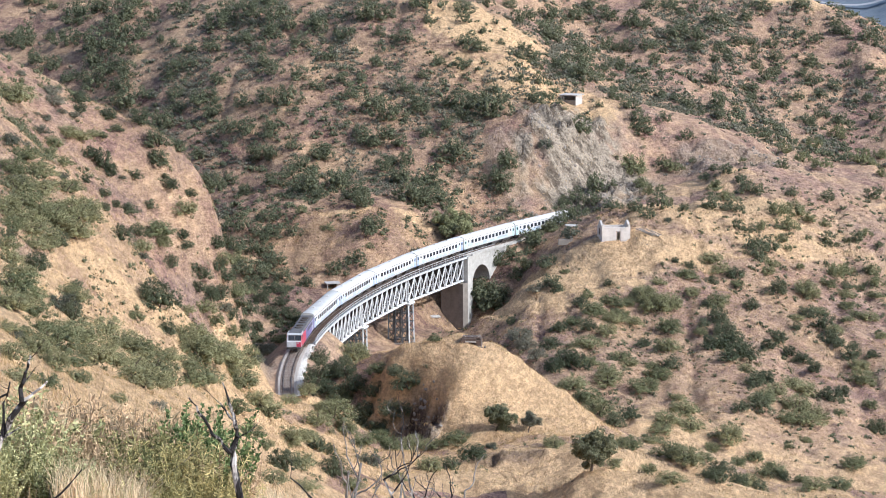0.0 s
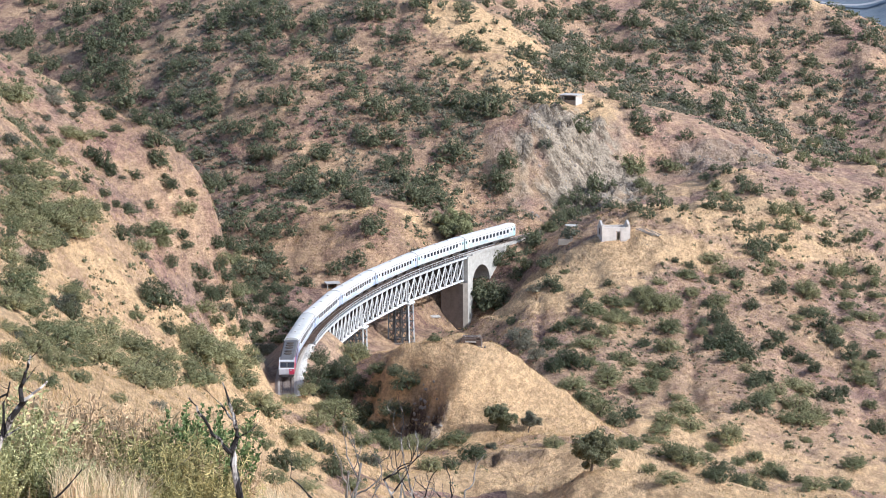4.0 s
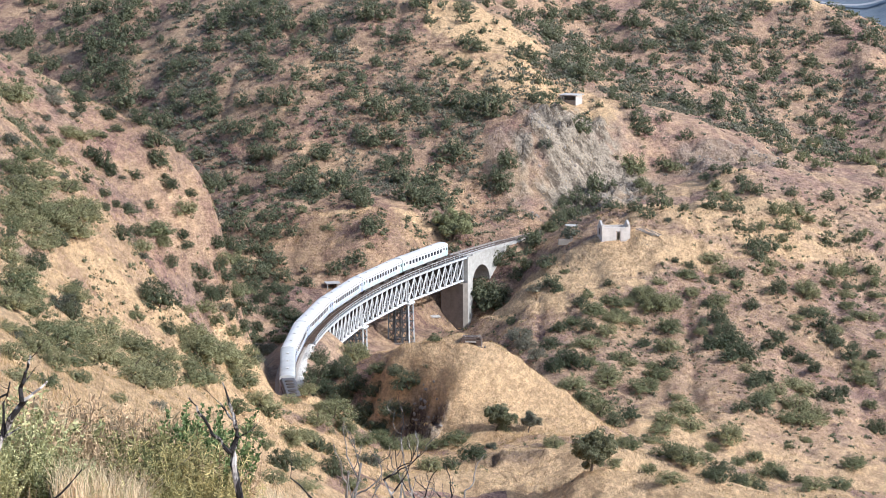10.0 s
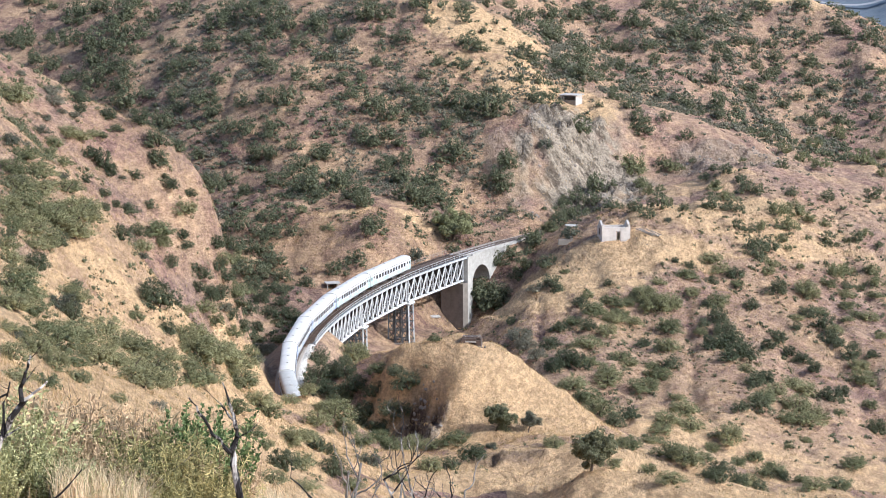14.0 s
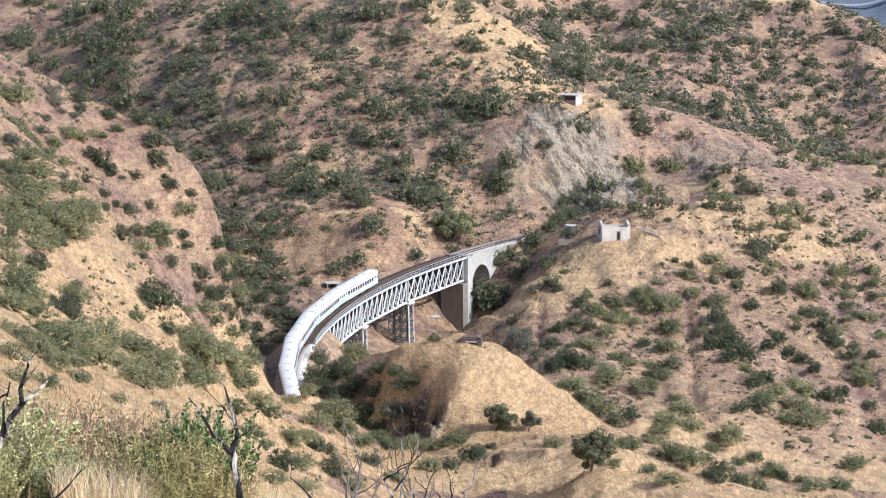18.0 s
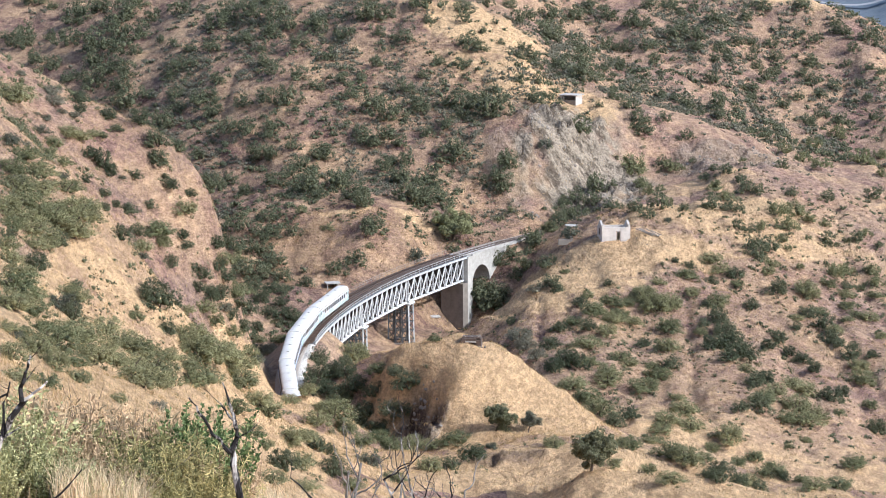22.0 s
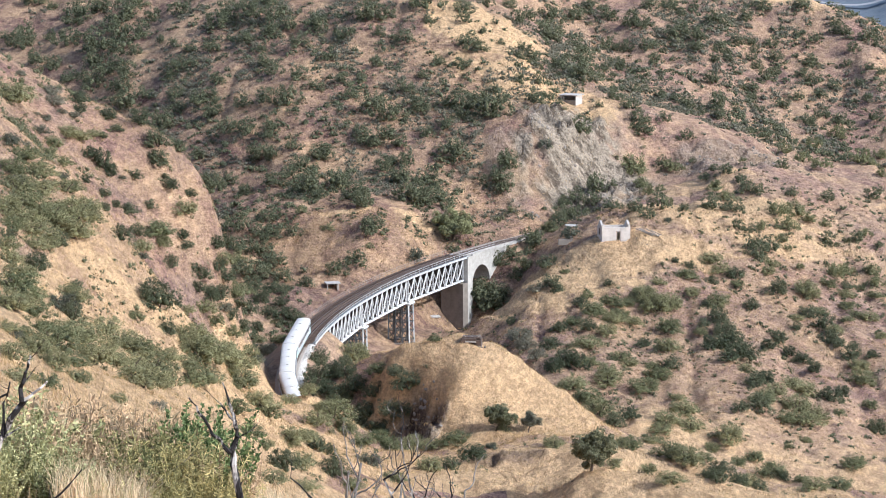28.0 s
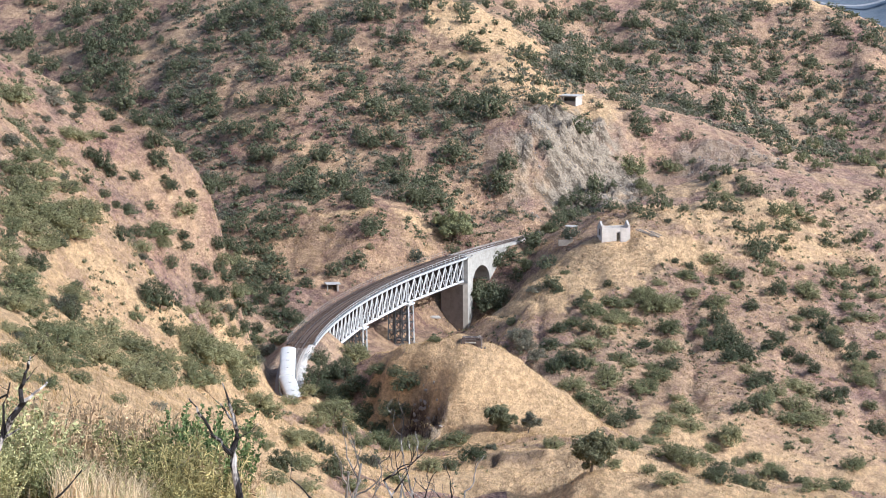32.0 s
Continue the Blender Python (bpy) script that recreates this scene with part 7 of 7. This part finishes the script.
# clumps on the brow: x, y, height
for kinds, name, label, rows in (
        (LEAFY, "leafy_shrub", "light green leafy shrub on the near brow",
         ((-4.85, 27.0, 1.35), (-4.6, 27.6, 1.15), (-4.35, 27.2, 1.0), (-4.72, 26.2, 0.95), (-4.45, 26.0, 0.75), (-4.2, 26.3, 0.7), (-4.05, 25.8, 0.6), (-4.95, 25.6, 0.9), (-4.6, 25.2, 0.6), (-3.85, 25.9, 0.45), (-3.4, 25.7, 0.4))),
        (WEED, "dry_weed", "tall dry brown weed on the near brow",
         ((-4.7, 30.0, 1.1), (-4.2, 30.5, 1.1), (-3.8, 30.2, 1.0), (-3.4, 30.4, 1.0), (-3.0, 30.6, 0.9), (-4.0, 29.2, 1.1), (-4.75, 27.8, 1.2), (-4.55, 26.8, 0.95), (-4.3, 27.0, 1.0), (-3.3, 26.2, 0.6), (-2.75, 27.0, 0.8), (-2.35, 27.4, 0.7), (-4.3, 28.4, 1.3), (-4.1, 27.8, 1.2), (-3.85, 28.0, 1.25), (-3.9, 27.1, 0.95), (-3.55, 28.6, 1.1), (-3.45, 27.9, 1.0), (-3.2, 28.2, 1.05), (-4.5, 28.8, 1.2), (-3.7, 26.6, 0.75), (-4.25, 26.9, 0.9), (-3.0, 28.9, 1.0), (-4.9, 28.6, 1.2))),
        (HEATH, "heath_shrub", "feathery olive green heath shrub on the near brow",
         ((-3.6, 27.6, 1.0), (-3.42, 27.2, 0.95), (-3.25, 27.5, 0.95), (-3.08, 27.0, 0.9), (-2.9, 27.3, 0.85), (-3.15, 26.4, 0.72), (-2.78, 26.6, 0.8), (-2.6, 27.0, 0.75), (-2.45, 26.5, 0.66), (-2.2, 26.8, 0.5), (-2.05, 26.3, 0.4), (-2.9, 25.8, 0.6), (-3.35, 26.7, 0.8))),
        (LAUREL, "laurel_shrub", "dark green broad leaved shrub on the near brow",
         ((-2.85, 28.4, 1.15), (-2.72, 28.0, 1.1), (-2.62, 28.3, 1.0), (-2.95, 28.2, 1.0), (-2.5, 27.7, 0.85), (-2.68, 27.3, 0.8)))):
    for x, y, s in rows:
        near_plant(x, y, s * 1.22, kinds, name, label, name.replace("_", " ") + "s of the brow")
for i in range(14):
    x, y = _nrng.uniform(-5.4, -2.4), _nrng.uniform(26, 38)
    t = tagged(new("dead_twig"), "thin bare grey dead stem on the near brow", "dead shrub", "dead stems of the brow")
    t.location = (x, y, ground_at(x, y) - 0.1)
    for _ in range(3):
        bm = bmesh.new()
        limb(bm, wander(_nrng, (0, 0, 0), (_nrng.gauss(0, 0.3), _nrng.gauss(0, 0.3), 1), _nrng.uniform(0.6, 1.2), 7, 0.16), 0.008, 0.002, 5)
        part("twig", bm, GREY_TWIG if i % 3 else CHARRED, t)


def blades(name, label, zones, mat, seed):
    rng = np.random.default_rng(seed)
    V, Fq, k = [], [], 0
    for cx, cy, rx, ry, n, h0, h1, wd in zones:
        x, y = cx + rng.uniform(-rx, rx, n), cy + rng.uniform(-ry, ry, n)
        z = land(x, y)
        h, a, lean = rng.uniform(h0, h1, n), rng.uniform(0, 6.28, n), rng.uniform(0.1, 0.55, n)
        w = wd * rng.uniform(0.6, 1.4, n)
        la = rng.uniform(0, 6.28, n)
        dx, dy, ux, uy = np.cos(a) * w, np.sin(a) * w, np.cos(la) * lean * h, np.sin(la) * lean * h
        P = np.stack([np.stack([x - dx, y - dy, z - 0.03], 1), np.stack([x + dx, y + dy, z - 0.03], 1),
                      np.stack([x + dx * 0.7 + ux * 0.35, y + dy * 0.7 + uy * 0.35, z + h * 0.6], 1), np.stack([x - dx * 0.7 + ux * 0.35, y - dy * 0.7 + uy * 0.35, z + h * 0.6], 1),
                      np.stack([x + ux, y + uy, z + h * (1 - 0.3 * lean)], 1)], 1)
        V.append(P.reshape(-1, 3))
        b = (np.arange(n) * 5)[:, None] + k
        Fq.append(b + np.array([[0, 1, 4]]) if wd > 0.01 else np.concatenate([b + np.array([[0, 1, 2]]), b + np.array([[0, 2, 3]]), b + np.array([[3, 2, 4]])], 0))
        k += n * 5
    v, f = np.concatenate(V), np.concatenate(Fq)
    me = bpy.data.meshes.new(name)
    me.vertices.add(len(v))
    me.vertices.foreach_set("co", v.astype(np.float32).ravel())
    me.loops.add(f.size)
    me.loops.foreach_set("vertex_index", f.astype(np.int32).ravel())
    me.polygons.add(len(f))
    me.polygons.foreach_set("loop_start", np.arange(0, f.size, 3, dtype=np.int32))
    me.polygons.foreach_set("loop_total", np.full(len(f), 3, dtype=np.int32))
    me.update(calc_edges=True)
    me.materials.append(mat)
    return tagged(new(name, me), label, "grass", kind="stuff")


blades("near_dry_grass", "tall cream dry grass on the near brow", [(-4.2, 34, 2.6, 9, 5000, 0.10, 0.35, 0.0035), (-3.55, 26.4, 0.5, 1.3, 2200, 0.3, 0.75, 0.004), (-4.4, 28.5, 0.9, 2.5, 1600, 0.3, 0.8, 0.004), (-3.0, 31, 1.4, 5.0, 4000, 0.15, 0.5, 0.003)], STRAW, 91)
TUFT = leaf_mat("straw_tufts", (0.37, 0.248, 0.12), (0.74, 0.52, 0.27), 0.1)
blades("straw_grass", "dry straw grass over the slopes",
       [(6, 415, 24, 32, 26000, 0.2, 0.5, 0.035), (-40, 330, 20, 100, 30000, 0.2, 0.5, 0.035), (45, 565, 40, 40, 16000, 0.2, 0.5, 0.05), (25, 350, 45, 30, 16000, 0.2, 0.5, 0.035),
        (-15, 590, 25, 15, 5000, 0.2, 0.5, 0.05), (-18, 330, 14, 60, 14000, 0.2, 0.5, 0.035), (60, 500, 45, 50, 14000, 0.2, 0.45, 0.045), (-10, 690, 55, 60, 14000, 0.2, 0.6, 0.06),
        (-22, 160, 12, 60, 26000, 0.2, 0.5, 0.018)], TUFT, 93)


motions()
